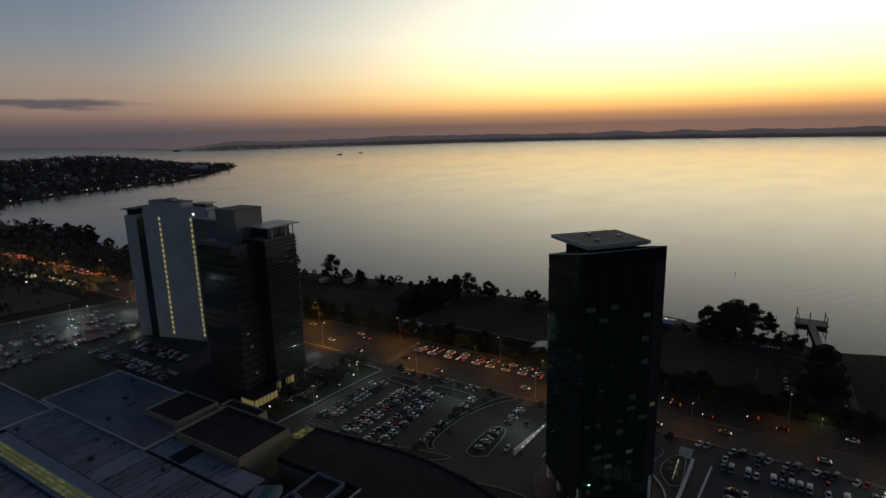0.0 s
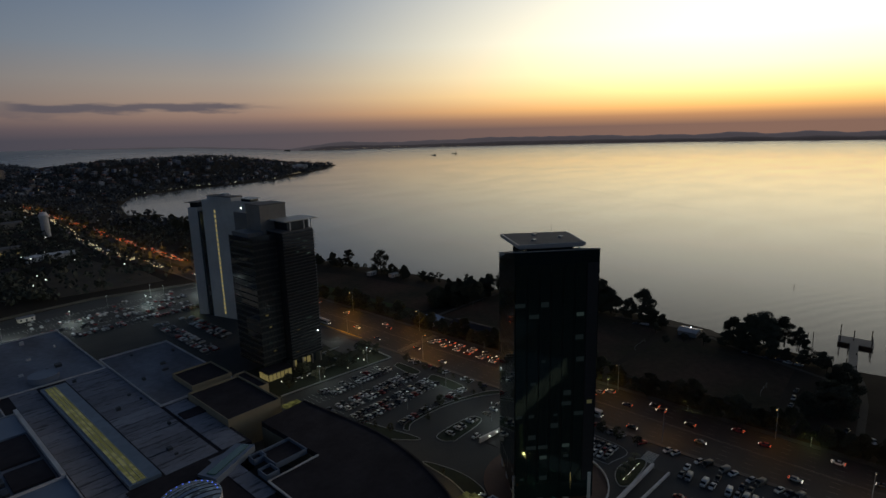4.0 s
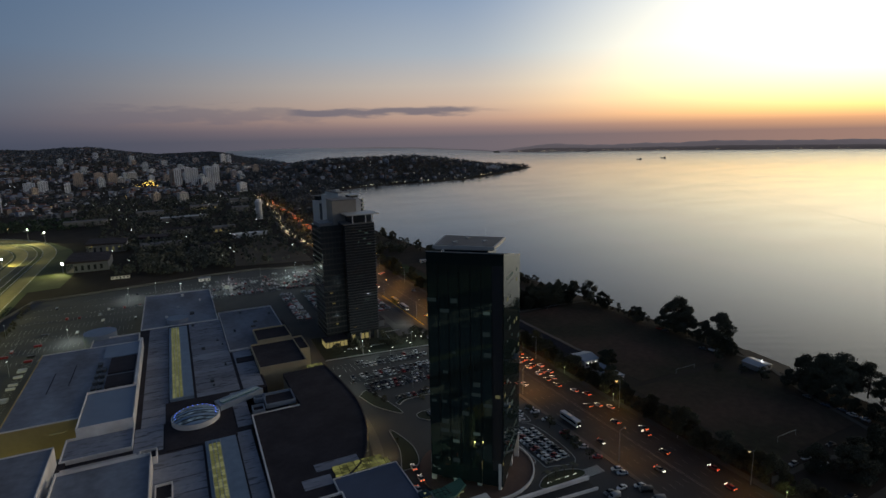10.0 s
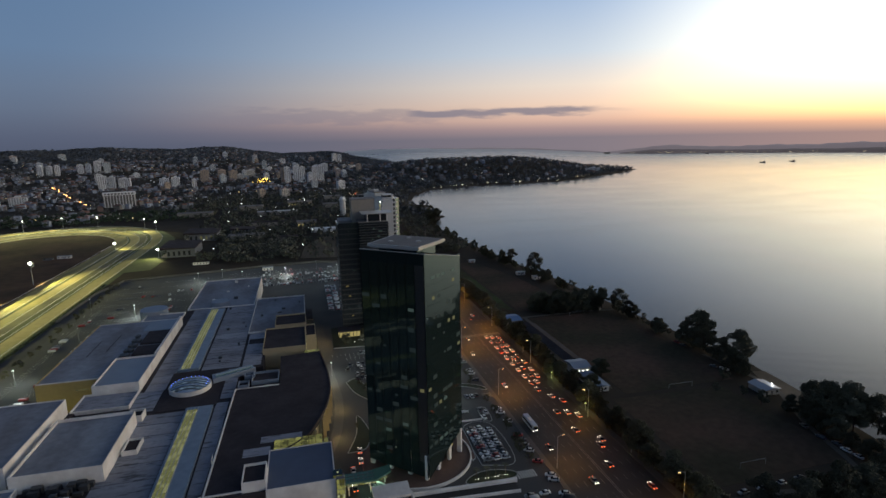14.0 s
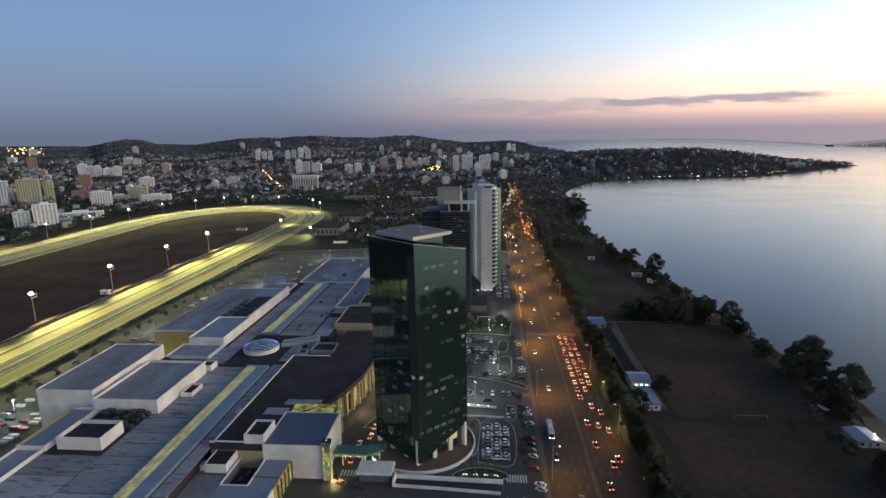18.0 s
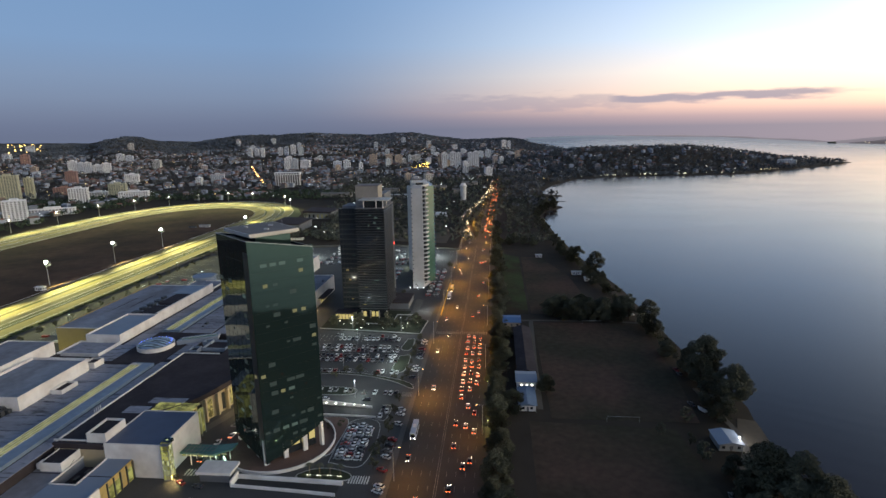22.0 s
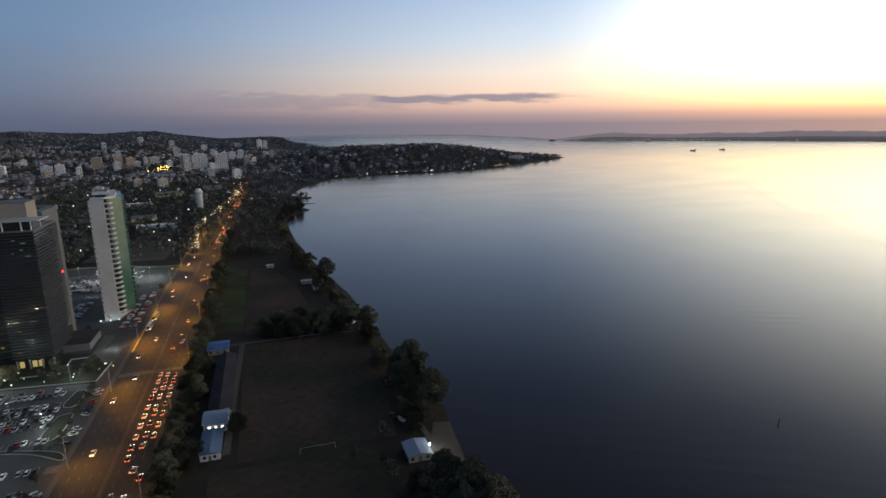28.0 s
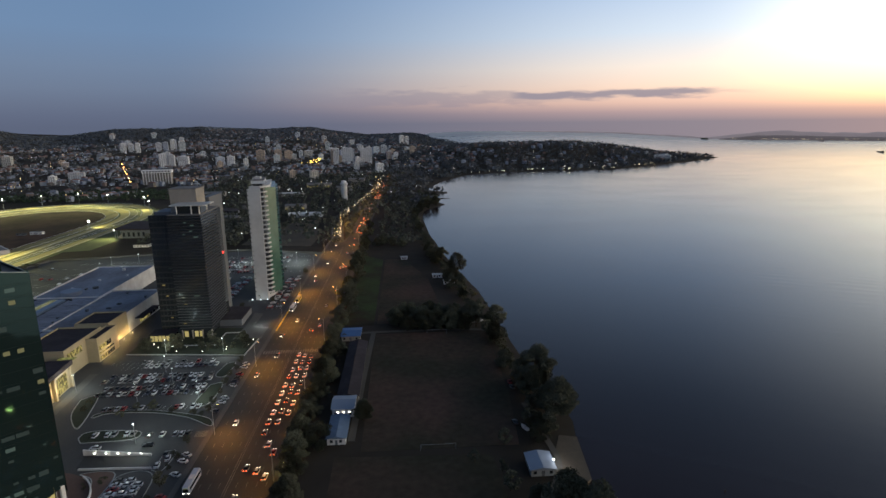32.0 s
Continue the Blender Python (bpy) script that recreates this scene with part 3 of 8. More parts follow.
M_CORE = material("dark_core", (0.02, 0.022, 0.024), 0.6, vary=0.1, bump=0)
M_FASCIA = material("pale_metal_fascia", (0.5, 0.49, 0.47), 0.45, metal=0.2, vary=0.06)
M_DECK = material("roof_deck", (0.16, 0.15, 0.15), 0.8, vary=0.15, grain=0.5, stain=0.15)
M_BRICKRED = material("red_paving", (0.13, 0.075, 0.058), 0.85, vary=0.2, grain=0.8)
M_TEAL = material("teal_glass_roof", (0.06, 0.12, 0.115), 0.15, vary=0.2, grain=0.3, bump=0, emit=(0.20, 0.55, 0.42), emit_gain=0.018)
# one glass on every face; this copy puts the southwest side's reflections into its tint
M_GLASS_SW = glass_skin("southwest_green_glass", (0.40, 0.60, 0.52), 0.05, 1.8)
M_SHOP = patchy_glow("lit_shop_interior", (0.92, 0.76, 0.26), 0.015, 0.42, 0.9, 0.75)


def glass_tower():
    t = thing("glass_tower", "dark green mirrored glass office tower with a flat oversailing roof slab", "tower")
    W, S, E, N_ = (160.2, 49.2), (180.6, 31.1), (198.6, 48.4), (176.4, 67.2)
    foot = [W, S, E, N_]
    cx, cy = 179.2, 49.0
    core = [((x - cx) * 0.985 + cx, (y - cy) * 0.985 + cy) for x, y in foot]
    part("core", Shape().prism(core, 11.4, [88.9, 88.9, 83.5, 83.5]), M_CORE, t)
    floors, fh, z0 = 20, 3.86, 8.0
    rng = random.Random(4)

    def face_frame(a, b):
        a, b = Vector((*a, 0)), Vector((*b, 0))
        u = (b - a).normalized()
        return a, u, Vector((u.y, -u.x, 0)), (b - a).length

    def pane_mesh(name, w, h, mat):
        s = Shape()
        s.box(-w / 2, -0.05, -h / 2, w / 2, 0.05, h / 2)
        return s.mesh(name, mat)

    n = 7
    Y, P = M_LIT_Y, M_LIT_W
    lit = {(1, 18, 1): P, (1, 18, 2): P, (1, 18, 3): P, (1, 18, 5): P, (1, 17, 5): Y, (1, 16, 1): Y, (1, 13, 4): Y, (1, 13, 5): Y, (1, 10, 6): Y,
           (1, 7, 0): Y, (1, 5, 2): Y, (1, 5, 3): P, (1, 1, 2): P, (1, 1, 3): P, (0, 15, 5): P, (0, 7, 6): Y, (0, 3, 4): P, (0, 2, 2): P}
    w = 26.0 / n
    plain = pane_mesh("pane", w - 0.09, fh - 0.09, M_GLASS_G)
    side = pane_mesh("pane", w - 0.09, fh - 0.09, M_GLASS_SW)
    corner = pane_mesh("pane", w - 0.09, fh - 0.02, M_CORE)
    low = pane_mesh("pane", w * 0.66, fh * 0.32, M_LIT_W)
    low_y = pane_mesh("pane", w * 0.46, fh * 0.34, M_LIT_Y)
    for k, (a, b) in enumerate(((W, S), (S, E))):
        o, u, nrm, length = face_frame(a, b)
        ww = length / n
        for i in range(floors):
            for j in range(n):
                if k == 1 and i == 0 and j > 4:
                    continue
                c = o + u * ww * (j + 0.5) + nrm * 0.12 + Vector((0, 0, z0 + fh * (i + 0.5)))
                rot = Matrix((u, -nrm, Vector((0, 0, 1)))).transposed().to_4x4()
                tilt = pose(0, 0, 0, rng.gauss(0, 0.05), 0, rng.gauss(0, 0.05 if k else 0.015))
                part("pane", plain if k else (corner if j == n - 1 else side), None, t, at=Matrix.Translation(c) @ rot @ tilt)
                if (k, i, j) in lit:
                    part("lit_window", low_y if lit[(k, i, j)] is M_LIT_Y else low, None, t, "lit office window",
                         at=Matrix.Translation(c + nrm * 0.06 + Vector((0, 0, 0.4))) @ rot)
    dims = [pane_mesh("pane", w * f, fh * g, M_DIM_W) for f, g in ((0.9, 0.34), (0.5, 0.26), (0.7, 0.42), (0.35, 0.2))]
    for _ in range(64):
        k, i, j = rng.choice([0, 1, 1]), rng.randrange(0, 17), rng.randrange(n)
        if (k, i, j) in lit:
            continue
        o, u, nrm, length = face_frame(*((W, S), (S, E))[k])
        c = o + u * (length / n) * (j + rng.uniform(0.4, 0.6)) + nrm * 0.18 + Vector((0, 0, z0 + fh * (i + 0.6)))
        part("dim_window", rng.choice(dims), None, t, at=Matrix.Translation(c) @ Matrix((u, -nrm, Vector((0, 0, 1)))).transposed().to_4x4())
    back = Shape()
    for a, b in ((E, N_), (N_, W)):
        o, u, nrm, length = face_frame(a, b)
        for i in range(19):
            for j in range(n):
                p, q = o + u * (length / n) * (j + 0.012) + nrm * 0.12, o + u * (length / n) * (j + 0.988) + nrm * 0.12
                za, zb = z0 + fh * i + 0.05, z0 + fh * (i + 1) - 0.05
                back.face_list([(p.x, p.y, za), (q.x, q.y, za), (q.x, q.y, zb), (p.x, p.y, zb)], [(0, 1, 2, 3)])
    tagged(part("rear_glazing", back, M_GLASS_G, t), kind="stuff")
    # parapet glass, lower towards the two far corners
    for (a, za), (b, zb) in (((W, 89.5), (S, 89.5)), ((S, 89.5), (E, 84.3)), ((E, 84.3), (N_, 84.3)), ((N_, 84.3), (W, 89.5))):
        o, u, nrm, length = face_frame(a, b)
        base = z0 + fh * floors if min(za, zb) > 86 else (z0 + fh * 19 if max(za, zb) < 86 else z0 + fh * 20 - 0.05)
        s = Shape()
        p, q = o + nrm * 0.16, o + u * length + nrm * 0.16
        p2, q2 = o - nrm * 0.18, o + u * length - nrm * 0.18
        lo = base if max(za, zb) < 86 or min(za, zb) > 86 else 81.4
        s.face_list([(p.x, p.y, lo), (q.x, q.y, lo), (q.x, q.y, zb), (p.x, p.y, za), (p2.x, p2.y, lo), (q2.x, q2.y, lo), (q2.x, q2.y, zb), (p2.x, p2.y, za)],
                    [(0, 1, 2, 3), (5, 4, 7, 6), (3, 2, 6, 7), (0, 3, 7, 4), (1, 5, 6, 2)])
        part("parapet", s, M_GLASS_G, t)
        cap = Shape()
        cap.tube((p.x, p.y, za + 0.05), (q.x, q.y, zb + 0.05), 0.14, sides=6)
        part("coping", cap, M_FASCIA, t)
    part("roof", Shape().prism(core, 82.7, 83.5), M_DECK, t)
    house = [(167.5, 50), (180, 40), (189.5, 50.5), (176.5, 61.5)]
    part("penthouse", Shape().prism(house, 83.5, 89.9), M_GLASS_G, t, "set-back green glass penthouse")
    slab = [(163.0, 50.0), (179.8, 35.6), (193.3, 50.0), (176.0, 66.5)]
    bev = [((x - 178.4) * 0.94 + 178.4, (y - 50.4) * 0.94 + 50.4) for x, y in slab]
    s = Shape()
    s.prism(bev, 89.7, 90.1)
    s.prism(slab, 90.1, 91.2)
    roof = part("roof_slab", s, M_FASCIA, t, "broad flat roof slab with pale metal edge")
    part("roof_deck", Shape().prism([((x - 178.4) * 0.95 + 178.4, (y - 50.4) * 0.95 + 50.4) for x, y in slab], 91.2, 91.27), M_DECK, roof)
    for x, y in ((172, 50), (182, 46), (180, 55)):
        part("roof_hatch", Shape().box(x - 0.8, y - 0.6, 91.27, x + 0.8, y + 0.6, 91.8), M_STEEL, roof)
    part("mast", Shape().tube((186, 52, 91.27), (186, 52, 95), 0.06, 0.03, 6), M_STEEL, roof)
    # open ground floor: set-back lobby, lit soffit and white columns
    lobby = [((x - cx) * 0.80 + cx, (y - cy) * 0.80 + cy) for x, y in foot]
    part("lobby_wall", Shape().prism(lobby, 0.55, 11.0), M_GLASS_B, t)
    part("soffit", Shape().prism([((x - cx) * 0.95 + cx, (y - cy) * 0.95 + cy) for x, y in foot], 11.0, 11.3), M_CONC, t)
    for a, b in ((lobby[1], lobby[2]), (lobby[0], lobby[1])):
        o, u, nrm, length = face_frame(a, b)
        for j in range(6):
            p = o + u * length * (j + 0.12) / 6 + nrm * 0.1
            q = o + u * length * (j + 0.88) / 6 + nrm * 0.1
            part("lobby_window", Shape().face_list([(p.x, p.y, 3.6), (q.x, q.y, 3.6), (q.x, q.y, 9.8), (p.x, p.y, 9.8)], [(0, 1, 2, 3)]),
                 M_LOBBY if (j > 1 and a == lobby[1]) or j == 4 else M_GLASS_B, t)
    for a, b in ((W, S), (S, E), (E, N_), (N_, W)):
        o, u, nrm, length = face_frame(a, b)
        for f in (0.02, 0.34, 0.67):
            p = o + u * length * f - nrm * 1.1
            s = Shape()
            q = [p + u * 0.9 + nrm * 0.5, p + u * 0.9 - nrm * 0.6, p - u * 0.9 - nrm * 0.6, p - u * 0.9 + nrm * 0.5]
            s.prism([(v.x, v.y) for v in reversed(q)], 0.3, 11.0)
            part("column", s, M_WALL, t, "broad white column")
    # the skin comes down to the ground round the street corner and lifts towards the drive
    for (a, za), (b, zb) in (((W, 3.2), (S, 1.6)), ((S, 1.2), (E, 10.8)), ((N_, 6.0), (W, 3.2))):
        o, u, nrm, length = face_frame(a, b)
        for j in range(n):
            f0, f1 = (j + 0.012) / n, (j + 0.988) / n
            p, q = o + u * length * f0 + nrm * 0.12, o + u * length * f1 + nrm * 0.12
            l0, l1 = za + (zb - za) * f0, za + (zb - za) * f1
            r = nrm * 0.1
            up = z0 - 0.05 if j < 5 or a != S else z0 + fh - 0.05
            s = Shape()
            s.face_list([(p.x, p.y, l0), (q.x, q.y, l1), (q.x, q.y, up), (p.x, p.y, up),
                         (p.x - r.x, p.y - r.y, l0), (q.x - r.x, q.y - r.y, l1), (q.x - r.x, q.y - r.y, up), (p.x - r.x, p.y - r.y, up)],
                        [(0, 1, 2, 3), (5, 4, 7, 6), (3, 2, 6, 7), (0, 4, 5, 1), (0, 3, 7, 4), (1, 5, 6, 2)])
            part("skirt_pane", s, M_GLASS_G, t)
    ring = [(cx + 22.5 * math.cos(k * math.tau / 40), cy + 22.5 * math.sin(k * math.tau / 40)) for k in range(40)]
    part("terrace", Shape().prism(ring, 0.06, 0.55), M_BRICKRED, t, "round red-paved terrace")
    wall = [(cx + 22.6 * math.cos(k * math.tau / 40), cy + 22.6 * math.sin(k * math.tau / 40)) for k in range(24, 47)]
    part("terrace_wall", Shape().band(wall, 0.25, 0.06, 1.3), M_WALL, t, "low curved white wall")
    return t


glass_tower()


# ---- the dark louvred tower ----
def louvre_tower():
    t = thing("louvre_tower", "black glass office tower with horizontal metal louvres and a canopied roof", "tower")
    part("main_block", Shape().prism(rect(175.5, 206.5, 194.6, 242), 6, 76.6), M_GLASS_B, t)
    part("side_block", Shape().prism(rect(162, 213, 175.5, 238), 4.6, 75), M_GLASS_B, t, "plain dark glass side block")
    part("service_slab", Shape().prism(rect(182.5, 244, 187.6, 270), 0, 82.5), M_GREY, t, "grey clad service slab")
    part("link", Shape().prism(rect(177, 238, 190, 246), 0, 72), M_GLASS_B, t)
    for i in range(40):
        z = 7.2 + i * 1.74
        part("louvre", Shape().box(175.4, 205.9, z, 195.2, 206.5, z + 0.34), M_LOUVRE, t)
        part("louvre", Shape().box(194.6, 206.5, z, 195.2, 236, z + 0.34), M_LOUVRE, t)
    for i in range(20):
        z = 6 + i * 3.46
        part("spandrel", Shape().box(161.9, 212.9, z, 175.4, 213.0, z + 0.9), M_CORE, t)
        part("spandrel", Shape().box(161.9, 213.0, z, 162.0, 238, z + 0.9), M_CORE, t)
    for j in range(1, 6):
        x = 162 + j * 2.25
        part("mullion", Shape().box(x - 0.07, 212.86, 5, x + 0.07, 212.98, 75), M_CORE, t)
    rng = random.Random(8)
    for i in range(13):
        z = 8.3 + rng.choice([1, 2, 3, 5, 7, 8, 10, 14, 20, 27]) * 1.74
        if i % 3:
            x = rng.uniform(177, 189)
            s = Shape().box(x, 206.38, z, x + rng.uniform(1.2, 4.5), 206.48, z + 0.7)
        else:
            x = rng.uniform(163, 171)
            s = Shape().box(x, 212.8, z, x + rng.uniform(1.2, 3), 212.86, z + 0.8)
        part("lit_window", s, M_DIM_W if rng.random() < 0.8 else M_DIM_Y, t, "dimly lit office window")
    for x, z, wide in ((184.5, 72.0, 1.2), (188, 70.3, 2.2), (187.2, 66.8, 1.6), (183.4, 65.0, 1.0), (189.5, 63.3, 2.4), (186, 27.2, 3.4), (179, 24.0, 1.2)):
        part("lit_window", Shape().box(x, 206.38, z, x + wide, 206.48, z + 0.8), M_LIT_W, t, "pale lit office window")
    part("roof", Shape().prism(rect(175.2, 206.6, 194.4, 242), 76.6, 77.2), M_DECK, t)
    part("parapet", Shape().box(162, 213, 75, 175.2, 213.4, 76.1), M_GLASS_B, t)
    part("plant_deck", Shape().prism(rect(163, 219, 172, 236), 75, 77.0), M_GREY, t)
    part("lift_house", Shape().prism(rect(172.3, 221.5, 188, 236), 75, 90.4), M_CONC, t, "brown concrete lift house")
    part("lift_house_cap", Shape().prism(rect(172, 221.2, 188.3, 236.3), 90.4, 90.8), M_DECK, t)
    part("penthouse", Shape().prism(rect(180.5, 209.5, 194, 221.5), 77.2, 82), M_GLASS_B, t)
    canopy = part("roof_canopy", Shape().prism(rect(177.4, 206.2, 198, 222), 82.1, 82.6), M_FASCIA, t, "thin pale roof canopy")
    for x, y in ((181, 207.2), (189.5, 207.2), (194, 207.2), (194, 220)):
        part("canopy_post", Shape().tube((x, y, 77.2), (x, y, 82.1), 0.32, sides=10), M_WALL, canopy)
    part("ground_lobby", Shape().prism(rect(173, 209, 192, 240), 0, 6), M_GLASS_B, t)
    hall = part("entrance_hall", Shape().prism(rect(158.5, 203.5, 172.5, 213), 0, 4.4), M_GLASS_B, t, "low glazed entrance hall")
    for j in range(6):
        part("pane", Shape().box(158.8 + j * 2.3, 203.4, 0.5, 160.7 + j * 2.3, 203.47, 3.9), M_LOBBY, hall)
        part("pane", Shape().box(158.4, 203.8 + j * 1.5, 0.5, 158.47, 205.0 + j * 1.5, 3.9), M_LOBBY, hall)
    part("hall_roof", Shape().prism(rect(158, 203, 173, 213), 4.4, 4.75), M_ROOF_DARK, hall)
    for j in range(5):
        part("lobby_window", Shape().box(177 + j * 3.0, 208.85, 0.8, 179.2 + j * 3.0, 208.97, 4.4), M_LOBBY if j % 3 != 1 else M_GLASS_B, t)
    for x in (176.5, 182.5, 188.5, 194):
        part("column", Shape().tube((x, 207.2, 0), (x, 207.2, 6), 0.45, sides=10), M_CONC, t)
    sign = part("red_sign_light", Shape().box(194.7, 238.6, 46.2, 194.9, 240.2, 47.6), glow("sign_red", (1.0, 0.05, 0.03), 2.5), t, "small red rooftop sign")
    return t


louvre_tower()


# ---- the white slab tower ----
M_STAIR = glow("stair_light", (1.0, 0.85, 0.35), 0.55)


def white_tower():
    t = thing("white_tower", "tall white residential slab with lit stair windows and green glass balconies", "tower")
    part("body", Shape().prism([(202, 286), (210, 286), (214, 300), (206, 340), (193.2, 335), (197.8, 319), (203, 299)], 0, 84.5), M_TOWERWHITE, t)
    part("end_wall", Shape().prism([(201.3, 283), (210.5, 283), (210.5, 286.5), (201.3, 286.5)], 0, 83), M_TOWERWHITE, t, "blank white end wall")
    part("rear_fin", Shape().prism([(188.2, 347), (192.5, 342), (204, 346), (203, 351)], 0, 78.5), M_TOWERWHITE, t, "blank white rear wall")
    part("dark_strip", Shape().prism([(192.8, 343), (193.6, 334), (204, 338), (204, 346)], 0, 76), M_GLASS_B, t, "recessed strip of dark windows")
    green = material("balcony_green_glass", (0.055, 0.125, 0.1), 0.22, vary=0.25, grain=0.3, stain=0.1, bump=0)
    part("green_glazing", Shape().prism([(210.4, 287.5), (217.8, 299), (208.2, 343), (205.2, 341), (213, 300)], 3, 83), green, t, "green glazed lake front")
    for i in range(23):
        z = 5 + i * 3.42
        b = part("balcony", Shape().prism([(210.5, 283.4), (213.4, 283.8), (214.6, 287.6), (210.5, 287.6)], z, z + 0.95), M_TOWERWHITE, t)
        part("balcony_window", Shape().prism([(210.4, 284.2), (212.3, 284.4), (213.2, 287.4), (210.4, 287.4)], z + 0.95, z + 3.42), M_GLASS_B, b)
        part("side_window", Shape().box(201.18, 283.6, z + 1.2, 201.3, 285.2, z + 2.4), M_GLASS_B, t)
        part("slit_window", Shape().box(201.3, 282.92, z + 1.2, 202.2, 283.0, z + 1.75), M_GLASS_B, t)
        # green front balconies
        for f in (0.1, 0.42, 0.72):
            x, y = 217.8 - 9.6 * f, 299 + 44 * f
            part("front_balcony", Shape().prism([(x, y), (x + 1.5, y + 0.3), (x - 0.2, y + 8.3), (x - 1.7, y + 8)], z, z + 0.9), green, t)
    for (ax, ay), (bx, by), f in (((203, 299), (197.8, 319), 0.12), ((197.8, 319), (193.2, 335), 0.3)):
        u = Vector((bx - ax, by - ay, 0)).normalized()
        nrm = Vector((-u.y, u.x, 0))
        c = Vector((ax + (bx - ax) * f, ay + (by - ay) * f, 0))
        for i in range(23):
            z = 3.0 + i * 3.3
            p, q = c - u * 0.75 + nrm * 0.08, c + u * 0.75 + nrm * 0.08
            part("stair_window", Shape().face_list([(p.x, p.y, z), (q.x, q.y, z), (q.x, q.y, z + 2.0), (p.x, p.y, z + 2.0)], [(3, 2, 1, 0)]),
                 M_STAIR, t, "yellow lit stair window")
    part("roof_house", Shape().prism([(199, 304), (208, 306), (203, 334), (195.5, 331)], 84.5, 87), M_TOWERWHITE, t)
    part("roof_coping", Shape().prism([(198.6, 303.6), (208.5, 305.6), (203.4, 334.6), (195, 331.4)], 87, 87.4), M_DECK, t)
    part("corner_canopy", Shape().prism([(187, 348), (192, 340.5), (205, 346), (203.5, 352)], 82, 82.5), M_DECK, t, "flat roof canopy at the corner")
    part("crown", Shape().prism([(190, 346.5), (193, 342.5), (203, 346), (202, 350)], 78.5, 82), M_GLASS_B, t)
    part("front_canopy", Shape().prism([(204, 287), (212.5, 289), (211, 301), (202.6, 299.5)], 86.2, 86.6), M_FASCIA, t)
    part("front_penthouse", Shape().prism([(204.6, 289), (210.5, 290), (209.5, 299.8), (203.4, 299)], 84.5, 86.2), M_GLASS_B, t)
    for i in range(9):
        f = i / 8
        x, y = 199.3 + (195.9 - 199.3) * f, 305 + 26 * f
        part("roof_vent", Shape().tube((x + 1, y, 87.4), (x + 1, y, 89), 0.22, 0.3, 6), M_STEEL, t)
    part("tank_house", Shape().box(200, 314, 87.4, 203.5, 319, 89), M_TOWERWHITE, t)
    for i in range(10):
        x, y = 209.5 - i * 0.1, 301 + i * 1.1
        part("roof_rail_post", Shape().tube((x, y, 84.5), (x, y, 86.4), 0.07, sides=5), M_STEEL, t)
    part("roof_flood_light", Shape().box(202.2, 298.2, 79.5, 203, 299, 80.4), glow("flood_white", (0.9, 1, 0.9), 5), t)
    for x, y in ((199, 281.5), (205, 281), (210, 281.5)):
        part("ground_lamp", Shape().box(x - 0.26, y - 0.26, 0.5, x + 0.26, y + 0.26, 1.2), glow("ground_lamp_white", (0.85, 0.97, 1.0), 2), t)
    return t


white_tower()
# ---- the shopping mall ----
M_SKYLIT = patchy_glow("lit_skylight", (0.66, 0.66, 0.20), 0.055, 0.30, 0.55, 0.8)
M_SKYLIT2 = patchy_glow("lit_skylight_bright", (0.86, 0.90, 0.48), 0.10, 0.42, 0.7, 0.7)
M_BLUELED = glow("blue_led", (0.10, 0.20, 1.0), 1.7)
M_SHEET = material("blue_grey_metal_sheet", (0.24, 0.28, 0.35), 0.5, metal=0.1, vary=0.1, grain=0.2, stain=0.06)
M_ROOF2 = material("stained_roof_membrane", (0.315, 0.32, 0.365), 0.9, spec=0.12, vary=0.25, grain=0.5, stain=0.09, second=(0.265, 0.26, 0.29), per_object=0.2, streak=(0.3, 1.0), drip=(0.28, 1.3))
M_BEIGE = material("beige_render", (0.36, 0.30, 0.2), 0.8, vary=0.12)
M_DUCT = material("duct_metal", (0.09, 0.095, 0.105), 0.5, metal=0.5, vary=0.2)
mall = thing("shopping_mall", "large white flat-roofed shopping mall with blue-grey roofs and lit skylights", "mall")


def block(name, x0, y0, x1, y1, z, wall, roof, lip=0.9, z0=0.0, thick=0.35, label="", west=None, east=None):
    """A flat-roofed block: four walls that stand up round the roof as parapets."""
    b = part(name, Shape().prism(rect(x0 + thick, y0 + thick, x1 - thick, y1 - thick), z0, z - lip), roof, mall, label)
    for nm, r, mat in (("wall", rect(x0, y0, x1, y0 + thick), wall), ("wall", rect(x0, y1 - thick, x1, y1), wall),
                       ("wall", rect(x0, y0 + thick, x0 + thick, y1 - thick), west or wall), ("wall", rect(x1 - thick, y0 + thick, x1, y1 - thick), east or wall)):
        part(nm, Shape().prism(r, z0, z), mat, b)
    return b


def panels(x0, x1, ys, z, mat, name="roof_panel"):
    """Roof fields laid side by side with dark joints between."""
    for a, b in zip(ys, ys[1:]):
        part(name, Shape().box(x0 + 0.25, a + 0.25, z - 0.2, x1 - 0.25, b - 0.25, z), mat, mall)


part("main_roof", Shape().prism([(36, -90), (100, -90), (100, 20), (102, 110), (102, 262), (55, 262), (55, 120), (36, 120)], 0, 11.8), M_ROOF_DARK, mall, "dark roof joints and gutters")
panels(60, 71, [122, 131, 140, 149, 158, 168, 178, 188, 198, 208, 218, 228, 237, 246, 254, 262], 12.0, M_ROOF2)
panels(82.5, 102, [142, 150, 158, 167, 176, 183, 190, 200, 210, 221, 232, 242, 252, 262], 12.0, M_ROOF2)
panels(38, 62, [-90, -74, -58, -45, -32, -22, -12, 1, 14], 12.0, M_ROOF2)
panels(62, 83, [-90, -66, -44, -26, -8, 14], 12.0, M_ROOF2)
panels(62, 83, [14, 23, 31, 43, 55, 66, 76, 86, 96], 12.0, M_ROOF2)
